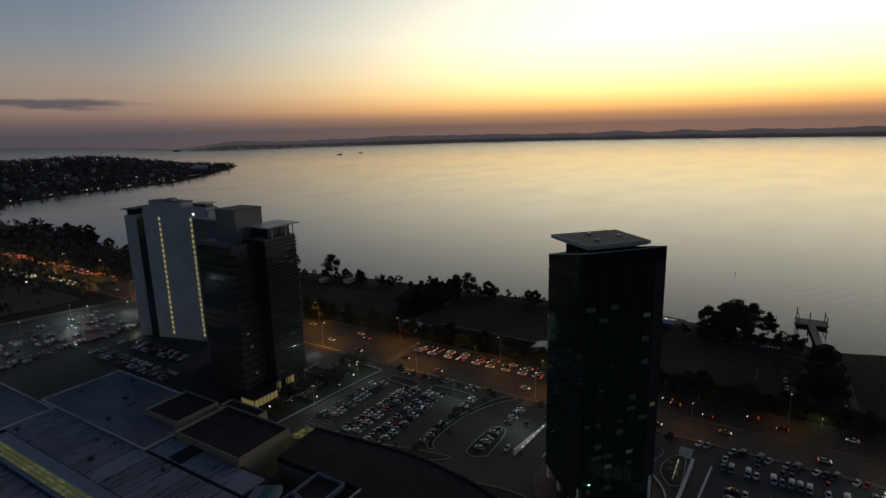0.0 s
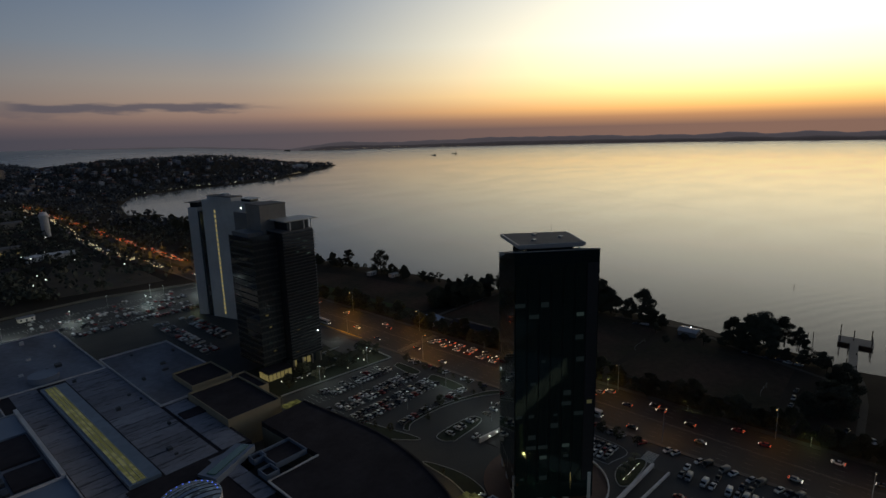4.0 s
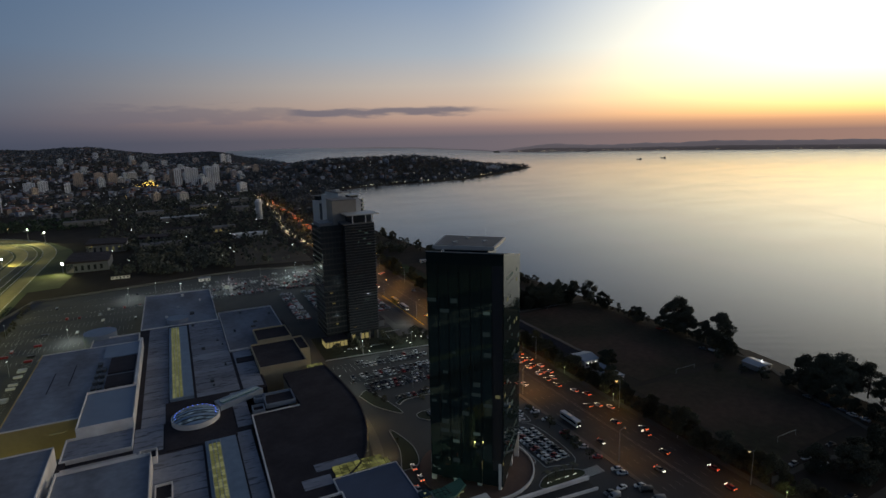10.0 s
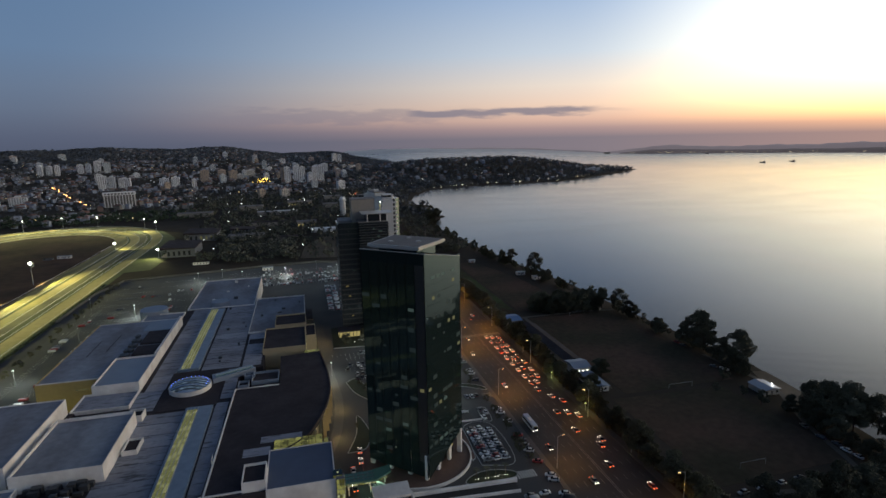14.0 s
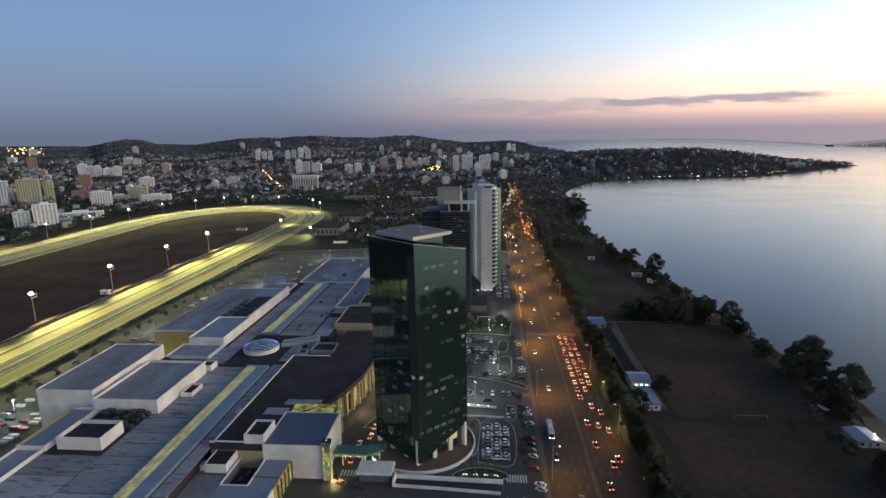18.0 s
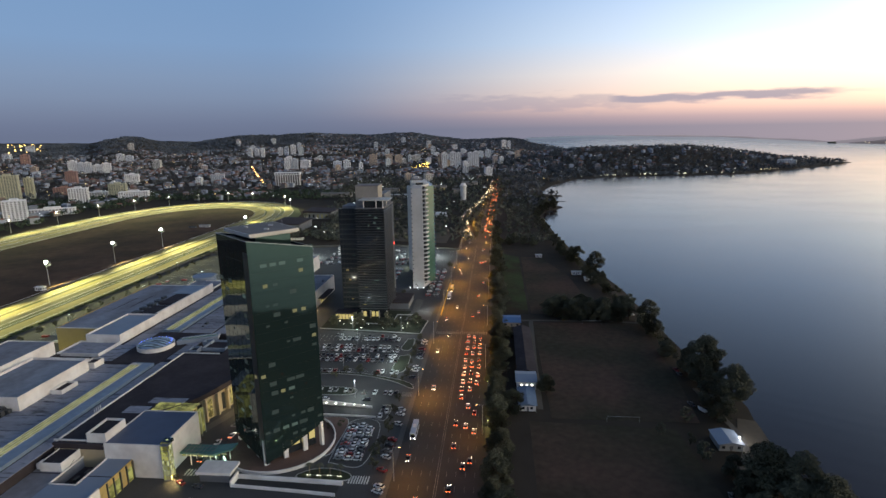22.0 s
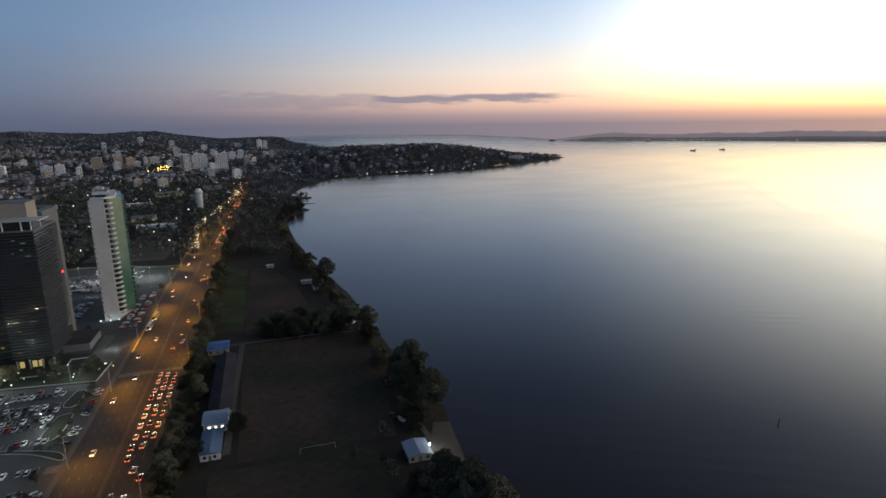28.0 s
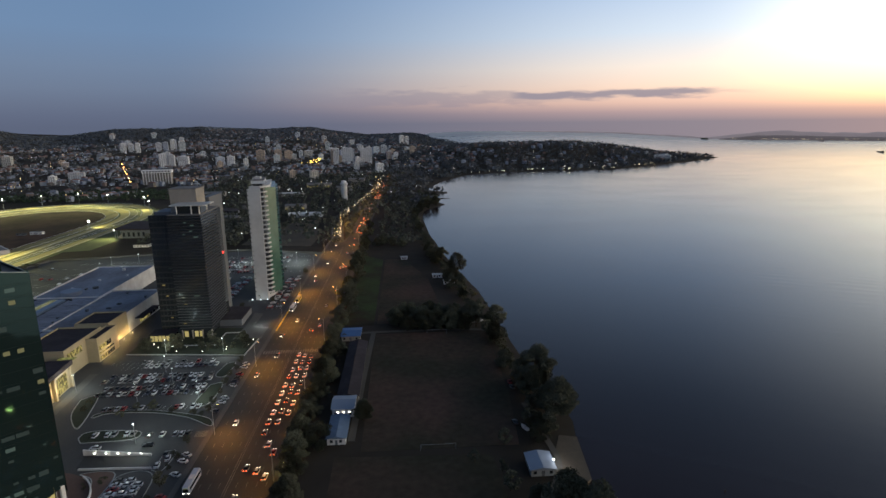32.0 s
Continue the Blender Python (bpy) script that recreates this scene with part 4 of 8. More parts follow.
panels(58, 69, [100, 122], 12.0, M_ROOF2)
panels(95.5, 101.5, [-90, -50, -16, 24, 60, 100], 12.0, M_ROOF2)
panels(96.5, 103, [104, 122, 140], 12.0, M_ROOF2)
block("north_block", 55, 262, 101, 350, 12.6, M_WALL, M_ROOF)
block("east_wing", 102, 196, 137, 276, 12.8, M_WALL, M_ROOF)
block("east_wing_front", 118, 200, 137.5, 222, 14.5, M_BEIGE, M_ROOF_DARK)
panels(103, 113, [142, 160, 178, 195], 12.0, M_ROOF2)
part("link_roof", Shape().box(102, 140, 0, 114, 196, 11.7), M_ROOF_DARK, mall)
part("roof_well", Shape().box(104, 176, 11.7, 113.5, 183, 12.5), M_ROOF_DARK, mall)
block("dark_roofed_block", 113, 156, 137, 193, 15.2, M_BEIGE, M_ROOF_DARK, label="beige block with a dark roof")
block("corner_block", 137, 176, 143, 198, 14, M_BEIGE, M_ROOF_DARK)
black = [(100.5, 22), (122, 22), (123, 43), (135, 54), (142, 71), (146, 88), (147.8, 110), (144.5, 150), (123, 148), (124, 110), (102.8, 110)]
part("black_roof", Shape().prism(black, 10.8, 13), M_ROOF_DARK, mall, "large black roof with a curved edge")
base = [((x - 120) * 0.965 + 120, y) for x, y in black]
part("curved_wall", Shape().prism(base, 0, 10.8), M_BEIGE, mall)
part("roof_edge_strip", Shape().band([(101.5, 23), (103.2, 109.5), (123.4, 109.6)], 0.3, 13, 13.5), M_WALL, mall, "pale parapet strip")
part("roof_edge_strip", Shape().band(curve_line([(123, 44), (135, 55), (142, 72), (146, 88), (147.6, 110), (144.4, 149.5)], 6), 0.35, 12.4, 13.4), M_ROOF_DARK, mall)
part("grey_patch", Shape().box(112, 46, 13, 122, 52, 13.04), M_ROOF2, mall)
part("grey_patch", Shape().box(118, 55, 13, 134, 60, 13.05), M_ROOF2, mall, "pale worn patch on the black roof")
# lit glazing of the street front behind pale piers
front = curve_line([(121.5, 43.5), (133.8, 54.5), (140.8, 71.5), (144.7, 88), (146.4, 110), (143.4, 149)], 8)
for i in range(3, len(front) - 1):
    (ax, ay), (bx, by) = front[i], front[i + 1]
    u = Vector((bx - ax, by - ay, 0))
    u.normalize()
    nx, ny = u.y * 0.35, -u.x * 0.35
    if i % 3 != 0:
        part("shop_window", Shape().face_list([(ax + nx, ay + ny, 0.8), (bx + nx, by + ny, 0.8), (bx + nx, by + ny, 9.2), (ax + nx, ay + ny, 9.2)], [(0, 1, 2, 3)]),
             M_SHOP if i % 6 in (1, 2) or i % 3 == 1 else M_GLASS_B, mall, "tall lit shop window")
    else:
        c = ((ax + bx) / 2 + nx * 3, (ay + by) / 2 + ny * 3)
        part("pier", Shape().box(c[0] - 0.7, c[1] - 0.7, 0, c[0] + 0.7, c[1] + 0.7, 10.9), M_BEIGE, mall)
block("blue_roofed_block", 121.8, 21.6, 145.2, 47.3, 13.9, M_WALL, material("dark_blue_metal_sheet", (0.085, 0.105, 0.165), 0.6, vary=0.12, grain=0.3, stain=0.08), lip=0.25, label="white block with a blue metal roof")
block("white_plant_box", 114, 23.2, 121.8, 35, 16.8, M_WALL, M_ROOF_DARK, z0=7.6)
part("parapet_wall", Shape().box(99.8, 23.8, 7.6, 114, 24.3, 13.5), M_WALL, mall, "white parapet wall below the black roof")
part("low_wing", Shape().prism(rect(100.5, -60, 112.4, 23.8), 0, 7.5), M_ROOF, mall)
block("plant_box", 103.2, 12.3, 111.6, 22.6, 10.9, M_WALL, M_ROOF_DARK, lip=0.3, z0=7.5)
block("plant_box", 100.8, 13.4, 103.2, 16.6, 9.6, M_WALL, M_SHEET, lip=0.2, z0=7.5)
part("roof_joint", Shape().box(100.6, 11.2, 7.5, 112.4, 11.5, 7.62), M_ROOF_DARK, mall)
part("loading_wing", Shape().prism(rect(112.4, -60, 132.3, 5.1), 0, 7.6), M_SHEET, mall, "blue-grey metal roof of the loading wing")
part("loading_wing", Shape().prism(rect(122.7, 5.1, 132.3, 21.6), 0, 7.6), M_SHEET, mall)
part("roof_joint", Shape().box(122.9, 10.4, 7.6, 132.3, 10.7, 7.7), M_ROOF_DARK, mall)
part("open_well", Shape().box(112.4, 5.1, 0, 122.7, 23.2, 3.4), M_ROOF_DARK, mall, "open dark service yard sunk in the roof")
part("well_wall", Shape().box(113.9, 22.9, 3.4, 121.8, 23.2, 13.0), M_WALL, mall)
part("well_kerb", Shape().band([(112.5, 22.6), (112.5, 5.2), (122.6, 5.2), (122.6, 21.4)], 0.22, 7.4, 8.0), M_WALL, mall, "white kerb round the service yard")
for x, y in ((112.5, 15), (112.5, 20)):
    part("well_rail", Shape().tube((x, y, 8.0), (x, y + 2.6, 9.4), 0.07, sides=6), M_DUCT, mall)
for k in range(5):
    part("well_duct", Shape().box(114 + k * 1.7, 8 + (k * 3.7) % 11, 3.4, 115.2 + k * 1.7, 10.5 + (k * 3.7) % 11, 4.6 + 0.4 * (k % 3)), M_DUCT, mall)
part("loading_front", Shape().box(132.3, 3.2, 0, 132.6, 21.6, 7.7), M_OCHRE, mall, "ochre loading front between dark piers")
part("end_wall", Shape().box(132.3, -60, 0, 132.9, 3.2, 8.3), M_WALL, mall)
for i in range(5):
    y = 4.2 + i * 3.5
    # lamp light on three of the shutters is put in as skylight glow
    part("shutter", Shape().box(132.62, y, 0.2, 132.72, y + 2.5, 5.4), M_SKYLIT if i in (1, 2, 4) else M_OCHRE, mall)
    part("pier", Shape().box(132.6, y + 2.6, 0, 133.1, y + 3.1, 7.4), M_DUCT, mall)
# glazed corner stair, lit from inside
stair = part("corner_stair", Shape().box(145.2, 20.2, 0, 148.2, 23.2, 14.6), M_GREY, mall, "glazed corner stair, brightly lit")
for i in range(7):
    for j in range(3):
        part("pane", Shape().box(145.4 + j * 0.9, 20.1, 0.6 + i * 2, 146.2 + j * 0.9, 20.18, 2.35 + i * 2), (M_LIT_Y if i == 0 else M_SKYLIT2 if i < 4 else M_SKYLIT) if (i + j) % 4 else M_SKYLIT, stair)
        part("pane", Shape().box(148.22, 20.4 + j * 0.9, 0.6 + i * 2, 148.3, 21.2 + j * 0.9, 2.35 + i * 2), M_SKYLIT2 if (i + j) % 3 else M_SKYLIT, stair)
cap = part("lit_cap", Shape().box(144.4, 22, 13.9, 147.6, 25.4, 15), M_GLASS_G, mall, "glazed stair head")
for i in range(3):
    part("pane", Shape().box(144.5 + i * 1.05, 21.9, 14.0, 145.4 + i * 1.05, 21.98, 14.9), M_LIT_Y if i == 1 else M_SKYLIT, cap)
part("ceiling_lamp", Shape().box(145.7, 23.4, 15.0, 146.4, 24.0, 15.2), M_SKYLIT2, cap)
# sloping lit glass roof beside the black one
for i in range(7):
    x = 123.4 + i * 2.65
    for j in range(3):
        part("skylight_pane", Shape().face_list([(x, 47.6 + j * 2.6, 13.1 + j * 0.12), (x + 2.45, 47.6 + j * 2.6, 13.1 + j * 0.12), (x + 2.45, 50.0 + j * 2.6, 13.2 + j * 0.12),
                                                 (x, 50.0 + j * 2.6, 13.2 + j * 0.12)], [(0, 1, 2, 3)]), M_SKYLIT, mall)
part("entrance_glazing", Shape().box(142.5, 44, 2, 144, 54, 12.2), M_SKYLIT, mall, "tall lit entrance glazing")
for j in range(4):
    part("mullion", Shape().box(144.0, 44.4 + j * 3, 1, 144.2, 44.7 + j * 3, 12.3), M_STEEL, mall)
for j in range(8):
    part("skylight_pane", Shape().box(136 + (j % 4) * 2.1, 150.6 + (j // 4) * 2.2, 12.2, 137.9 + (j % 4) * 2.1, 152.6 + (j // 4) * 2.2, 12.35), M_SKYLIT, mall)


M_SKYA, M_SKYB = glow("skylight_glow", (0.72, 0.74, 0.26), 0.13), glow("skylight_glow_bright", (0.84, 0.86, 0.38), 0.19)
M_FLANK = material("blue_flank_glass", (0.20, 0.255, 0.33), 0.4, vary=0.15, grain=0.4, stain=0.2, bump=0)


def skylight(x0, x1, y0, y1, lit0, lit1, pitch):
    """A long raised skylight: curb, sloping metal flank and rows of lit panes."""
    k = part("skylight", Shape().prism(rect(x0, y0, x1, y1), 11.5, 13.2), M_FLANK, mall, "long lit skylight with blue glass flanks")
    rows = int((y1 - y0 - 2) / pitch)
    w = (lit1 - lit0) / 3
    a = Shape().box(0, 0, 0, w - 0.25, pitch - 0.35, 0.12).mesh("skylight_pane", M_SKYA)
    b = Shape().box(0, 0, 0, w - 0.25, pitch - 0.35, 0.12).mesh("skylight_pane", M_SKYB)
    rng = random.Random(int(y1))
    for i in range(rows):
        for j in range(3):
            part("skylight_pane", b if rng.random() < 0.35 else a, None, k, at=(lit0 + j * w, y0 + 1 + i * pitch, 13.2))
    for j in range(4):
        x = lit0 + j * w - 0.12
        part("glazing_bar", Shape().box(x - 0.08, y0 + 0.8, 13.2, x + 0.08, y1 - 0.8, 13.45), M_FASCIA, k)
    for f in (0.12, 0.5, 0.88):
        yy = y0 + (y1 - y0) * f
        part("roof_bracket", Shape().box(x0 + 0.2, yy, 13.2, x0 + 0.8, yy + 0.8, 13.6), M_STEEL, k)


skylight(71.2, 81.6, 143, 255.5, 72.6, 77.2, 1.9)
skylight(83.6, 95, -90, 96, 84.8, 89.2, 1.9)
# the round glass dome on its dark deck
part("dome_deck", Shape().prism(rect(69.5, 97.5, 96, 142), 11.5, 12.1), M_ROOF_DARK, mall)


M_DOMELIT = patchy_glow("lit_dome_strip", (0.42, 0.62, 0.85), 0.03, 0.2, 0.8, 0.8)
M_DOME = material("blue_dome_glass", (0.26, 0.34, 0.46), 0.25, vary=0.1, bump=0)


def dome():
    d = part("dome_drum", Shape().prism([(81.4 + 9.6 * math.cos(k * math.tau / 48), 119.6 + 9.6 * math.sin(k * math.tau / 48)) for k in range(48)], 12.1, 14.3), M_WALL, mall,
             "round white drum with a striped glass dome")
    cap = Shape()
    for k in range(6):
        r = 9.3 - k * 1.8
        cap.v += [(81.4 + r * math.cos(j * math.tau / 32), 119.6 + r * math.sin(j * math.tau / 32), 14.32 + 2.3 * (1 - r * r / 87)) for j in range(32)]
    cap.f = [(k * 32 + j, k * 32 + (j + 1) % 32, k * 32 + 32 + (j + 1) % 32, k * 32 + 32 + j) for k in range(5) for j in range(32)] + [tuple(range(160, 192))]
    part("dome_glass", cap, M_GLASS_B, d, "dark dome glass", smooth=True)
    for i in range(9):
        xa = -9.3 + i * 2.07
        s = Shape()
        ya = [math.sqrt(max(9.4 ** 2 - x * x, 0.2)) for x in (xa, xa + 1.5)]
        n = 8
        for k in range(n + 1):
            f = -1 + 2 * k / n
            for x, yy in ((xa, ya[0]), (xa + 1.5, ya[1])):
                y = yy * f
                s.v.append((81.4 + y, 119.6 + x, 14.46 + 2.3 * (1 - (x * x + y * y) / 87)))
        s.f = [(2 * k, 2 * k + 1, 2 * k + 3, 2 * k + 2) for k in range(n)]
        part("dome_strip", s, M_DOMELIT if i % 2 else M_DOME, d)
    for k in range(16):
        a = -0.3 + k * 3.7 / 15
        part("blue_lamp", Shape().box(81.4 + 8.2 * math.cos(a) - 0.17, 119.6 + 8.2 * math.sin(a) - 0.17, 14.7, 81.4 + 8.2 * math.cos(a) + 0.17, 119.6 + 8.2 * math.sin(a) + 0.17, 15.15),
             M_BLUELED, d)


dome()
# slanting glazed shed beside the dome
s = Shape()
s.prism([(91.5, 122.5), (111, 132), (108, 141), (89.5, 132.5)], 12, [14.5, 14.5, 13, 13])
shed = part("slanting_skylight", s, M_SHEET, mall, "slanting skylight with a teal lit edge")
part("teal_glazing", Shape().prism([(92.5, 125.5), (109.5, 133.6), (108.4, 137), (91.3, 129.3)], 13.2, [14.55, 14.55, 14.0, 14.0]), M_TEAL, shed)
for x0, y0, x1, y1, z in ((104, 112, 109, 118, 13.8), (110, 116, 123, 128, 13.6), (106, 124, 111, 128, 13.8)):
    block("roof_pit", x0, y0, x1, y1, z, M_SHEET, M_ROOF_DARK, lip=1.2, z0=11.5)
# the western stores
block("west_store", 9, 136, 57.5, 229, 16.4, M_WALL, M_ROOF, lip=0.35, west=M_OCHRE)
part("ochre_band", Shape().box(8.7, 135.6, 0, 38, 136.0, 15.9), M_OCHRE, mall, "ochre front wall")
part("store_sign_light", Shape().box(26, 135.45, 11.2, 32, 135.58, 11.6), M_LIT_Y, mall)
block("store_step", 37.5, 123, 58, 160, 17.4, M_WALL, M_SHEET, lip=0.9)
part("parapet_wall", Shape().box(56.6, 160, 11.8, 58, 229, 18), M_WALL, mall, "long white parapet wall")
for y0, y1 in ((163, 178), (182, 204)):
    part("plant_screen", Shape().box(44, y0, 16, 55.5, y1, 17.0), M_ROOF_DARK, mall)
part("roof_step", Shape().box(40, 206, 16.0, 56.5, 226, 16.8), M_SHEET, mall)
for i in range(9):
    part("cooling_unit", Shape().box(38.6 + (i % 2) * 2.4, 162 + (i // 2) * 8.0, 16.0, 40.6 + (i % 2) * 2.4, 166 + (i // 2) * 8.0, 17.6), M_DUCT, mall)
for i in range(2):
    part("roof_seam", Shape().box(20 + i * 8, 170 + i * 6, 16.05, 20.3 + i * 8, 196 + i * 8, 16.2), M_ROOF_DARK, mall)
for x, y, r, z in ((33, 263, 9, 15), (76.5, 272, 6.5, 14.5)):
    part("rotunda", Shape().prism([(x + r * math.cos(k * math.tau / 32), y + r * math.sin(k * math.tau / 32)) for k in range(32)], 0, z), M_SHEET, mall, "round drum on the roof")
block("north_west_block", 30, 230, 55, 256, 13, M_WALL, M_ROOF)
block("link_block", 34, 105, 58, 123, 13.6, M_WALL, M_ROOF2)
block("west_hall", 7, 50, 33.5, 105, 20.2, M_WALL, M_ROOF, lip=0.5, label="tall white hall with a flat blue-grey roof")
block("south_hall", 36, 46, 65.5, 88, 18.4, M_WALL, M_ROOF, lip=1.2, label="white hall with high parapets")
part("hall_joint", Shape().box(33.5, 50, 0, 36, 105, 13), M_ROOF_DARK, mall)
block("roof_cabin", 36, 89, 60, 96, 15, M_WALL, M_ROOF_DARK)
block("roof_cabin", 61, 90, 67, 97, 15, M_WALL, M_ROOF_DARK)
block("roof_cabin", 66.5, 62, 72, 72, 14, M_WALL, M_ROOF_DARK, z0=11)
block("west_wing", 27, 15.5, 38.5, 46, 14.2, M_WALL, M_SHEET, west=M_OCHRE)
block("west_lower_wing", 27, -90, 38, 15.5, 13.4, M_WALL, M_ROOF)
block("plant_room", 42, 17.5, 60, 31, 17, M_WALL, M_ROOF_DARK, lip=1.6)
rng = random.Random(2)
for i in range(26):
    x, y = rng.uniform(40, 60), rng.uniform(32.5, 44)
    part("cooling_unit", Shape().box(x, y, 12, x + rng.uniform(1.6, 4), y + rng.uniform(1.2, 2.4), rng.uniform(13.2, 15)), M_DUCT, mall)
for i in range(7):
    x, y = rng.uniform(84, 100), rng.choice([rng.uniform(145, 190), rng.uniform(196, 258)])
    part("roof_vent", Shape().box(x, y, 12, x + rng.uniform(0.8, 2.2), y + rng.uniform(0.8, 2), rng.uniform(12.5, 13.4)), M_DUCT, mall)
for i in range(7):
    x, y = rng.uniform(60, 98), rng.uniform(268, 344)
    part("roof_vent", Shape().box(x, y, 11.7, x + rng.uniform(0.8, 3), y + rng.uniform(0.8, 3), rng.uniform(12.2, 13.6)), M_DUCT if i % 2 else M_WALL, mall)
for i in range(5):
    x, y = rng.uniform(104, 134), rng.uniform(225, 272)
    part("roof_vent", Shape().box(x, y, 11.9, x + rng.uniform(1, 4), y + rng.uniform(0.8, 2), rng.uniform(12.6, 13.4)), M_DUCT, mall)
for i in range(4):
    part("roof_mast", Shape().tube((101.6, 44 + i * 1.2, 13), (101.6, 44 + i * 1.2, 15.4), 0.12, sides=6), M_WALL, mall)
# lit shopfronts facing the northern street
for x, y0, y1, z0, z1 in ((137.15, 238, 262, 1, 3.6), (143.1, 177, 190, 0.8, 3.0), (143.1, 177, 190, 4.2, 5.2), (143.1, 177, 190, 6.4, 9.0), (137.1, 158, 172, 9, 12.5)):
    for i in range(6 if z1 < 9 else 5):
        a = y0 + (y1 - y0) * (i + 0.08) / 5
        part("shop_window", Shape().box(x, a, z0, x + 0.12, a + (y1 - y0) * 0.17, z1), M_SHOP if i < 3 or z0 > 8 else M_GLASS_B, mall)
part("shop_canopy", Shape().box(137.2, 232, 5.8, 142, 258, 6.3), M_ROOF_DARK, mall)

# glass footbridge canopy between mall and tower
bridge = thing("entrance_canopy", "green glass entrance canopy lit from below", "canopy")
part("glass_roof", Shape().prism([(146.5, 30), (160, 29.5), (166, 33.5), (166, 38), (158, 36), (146.5, 36)], 5.6, 5.9), M_TEAL, bridge)
for i in range(8):
    x = 147 + i * 1.7
    part("roof_rib", Shape().box(x, 30, 5.9, x + 0.14, 36, 6.05), M_DUCT, bridge)
for y in (31.8, 33.9):
    part("roof_rib", Shape().box(146.6, y, 5.9, 160, y + 0.14, 6.02), M_DUCT, bridge)
part("gutter", Shape().band([(146.5, 30), (160, 29.5), (166, 33.5), (166, 38)], 0.25, 5.4, 6.1), M_TEAL, bridge)
for i in range(8):
    x = 147.2 + i * 2.2
    part("light_strip", Shape().box(x, 29.7 + max(0, i - 5) * 0.9, 4.6, x + 1.8, 29.85 + max(0, i - 5) * 0.9, 5.2), M_SKYLIT2 if i % 3 else M_SKYLIT, bridge)
for x, y in ((150, 31), (150, 35), (158, 31), (158, 35), (164, 35)):
    part("post", Shape().tube((x, y, 0.1), (x, y, 5.6), 0.2, sides=8), M_WALL, bridge)

kiosk = thing("guard_kiosk", "white boxy kiosk with a flat overhanging roof", "kiosk")
part("wall", Shape().box(159, 20.8, 0.06, 170.5, 27.2, 3.4), M_GREY, kiosk)
part("roof", Shape().box(158, 20, 3.4, 171.5, 28, 4.4), M_WALL, kiosk)
# ---- roads, car parks and gardens ----
M_LAWN = material("mown_lawn", (0.024, 0.032, 0.015), 0.95, vary=0.3, grain=0.6, stain=0.08)
M_HEDGE = material("hedge", (0.022, 0.035, 0.015), 0.95, vary=0.35, grain=1.5, stain=0.3)
setting("car_park", Shape().prism([(-46, -160), (228.6, -160), (229.5, 432), (190, 443), (150, 455), (36, 440), (-32, 427), (-44, 380)], -0.4, 0.05),
        M_LOT, "grey asphalt car park round the mall", "car park")
AVE = [(247, -700), (247, -300), (247.2, 0), (247.6, 250), (248, 450), (250.5, 600), (254, 760), (260, 1000), (265, 1213), (268, 1330)]
WEST_LANE = [(239, 440), (237.5, 490), (232, 545), (226.5, 600), (224, 650), (226, 710), (232, 780), (240, 850), (249, 930), (256, 1010)]
setting("road", Shape().ribbon(curve_line([q for q in AVE if q[1] < 500] + [(248.6, 500)], 8), 18.0, 0.09), M_ASPHALT, "wide asphalt avenue lit by orange street lamps", "road")
setting("road_north", Shape().ribbon(curve_line([(255.5, 492), (258, 600), (261, 760), (266, 1000), (268, 1213), (270, 1340)], 8), 10.5, 0.094), M_ASPHALT, "outbound carriageway running on to the far junction", "road")
setting("road_bend", Shape().ribbon(curve_line(WEST_LANE, 8), 7.5, 0.098), M_ASPHALT, "inbound carriageway bending round a grass median", "road")
for x0, x1, nm in ((228.0, 230.2, "west"), (264.6, 268.0, "east")):
    setting("pavement_" + nm, Shape().box(x0, -400, 0, x1, 500, 0.24), M_PAVE if nm == "west" else M_LOT, "concrete pavement along the avenue", "pavement")
setting("median", Shape().prism([(246.8, 505), (248, 600), (250.5, 760), (253, 880), (249, 860), (242, 790), (236, 720), (234, 660), (235, 610), (240, 550), (244, 520)], 0, 0.3), M_LAWN, "long grass median between the carriageways", "median")
marks = Shape()
for x in (233.8, 237.4, 241.0, 244.4, 250.6, 254.2, 257.8, 261.2):
    for y in np.arange(-150, 460, 9.0):
        marks.box(x - 0.07, y, 0.09, x + 0.07, y + 3.2, 0.105)
for x in (246.9, 247.7):
    marks.box(x - 0.09, -160, 0.09, x + 0.09, 460, 0.105)
tagged(setting("lane_marking", marks, M_WORN, "worn white dashed lane markings", "road marking"), kind="stuff")


def crossing(name, x0, x1, y0, y1, n, along_x=True, paint=M_PAINT):
    c = thing(name, "white striped pedestrian crossing on dark asphalt", "crossing", group="pedestrian crossings")
    for i in range(n):
        f0, f1 = i / n, (i + 0.55) / n
        b = Shape().box(x0 + (x1 - x0) * f0, y0, 0.09, x0 + (x1 - x0) * f1, y1, 0.112) if along_x else \
            Shape().box(x0, y0 + (y1 - y0) * f0, 0.09, x1, y0 + (y1 - y0) * f1, 0.112)
        part("stripe", b, paint, c)


crossing("pedestrian_crossing", 231, 264, 179, 183.5, 24, paint=M_WORN)
crossing("pedestrian_crossing", 214.5, 222.5, 23.4, 28.2, 8)
crossing("pedestrian_crossing", 223, 230, 93, 98, 8, False, M_WORN)
crossing("pedestrian_crossing", 150.5, 158, 24, 28, 6)


def island(name, pts, mat, label, closed=True, z=0.22):
    """A kerbed island."""
    k = thing(name, label, "island", group="kerbed islands")
    line = curve_line(pts + [pts[0]] if closed else pts, 6)
    if closed:
        part("bed", Shape().prism(line[:-1], 0.0, z), mat, k)
    part("kerb", Shape().band(line, 0.17, 0.0, z + 0.06), M_KERB, k)


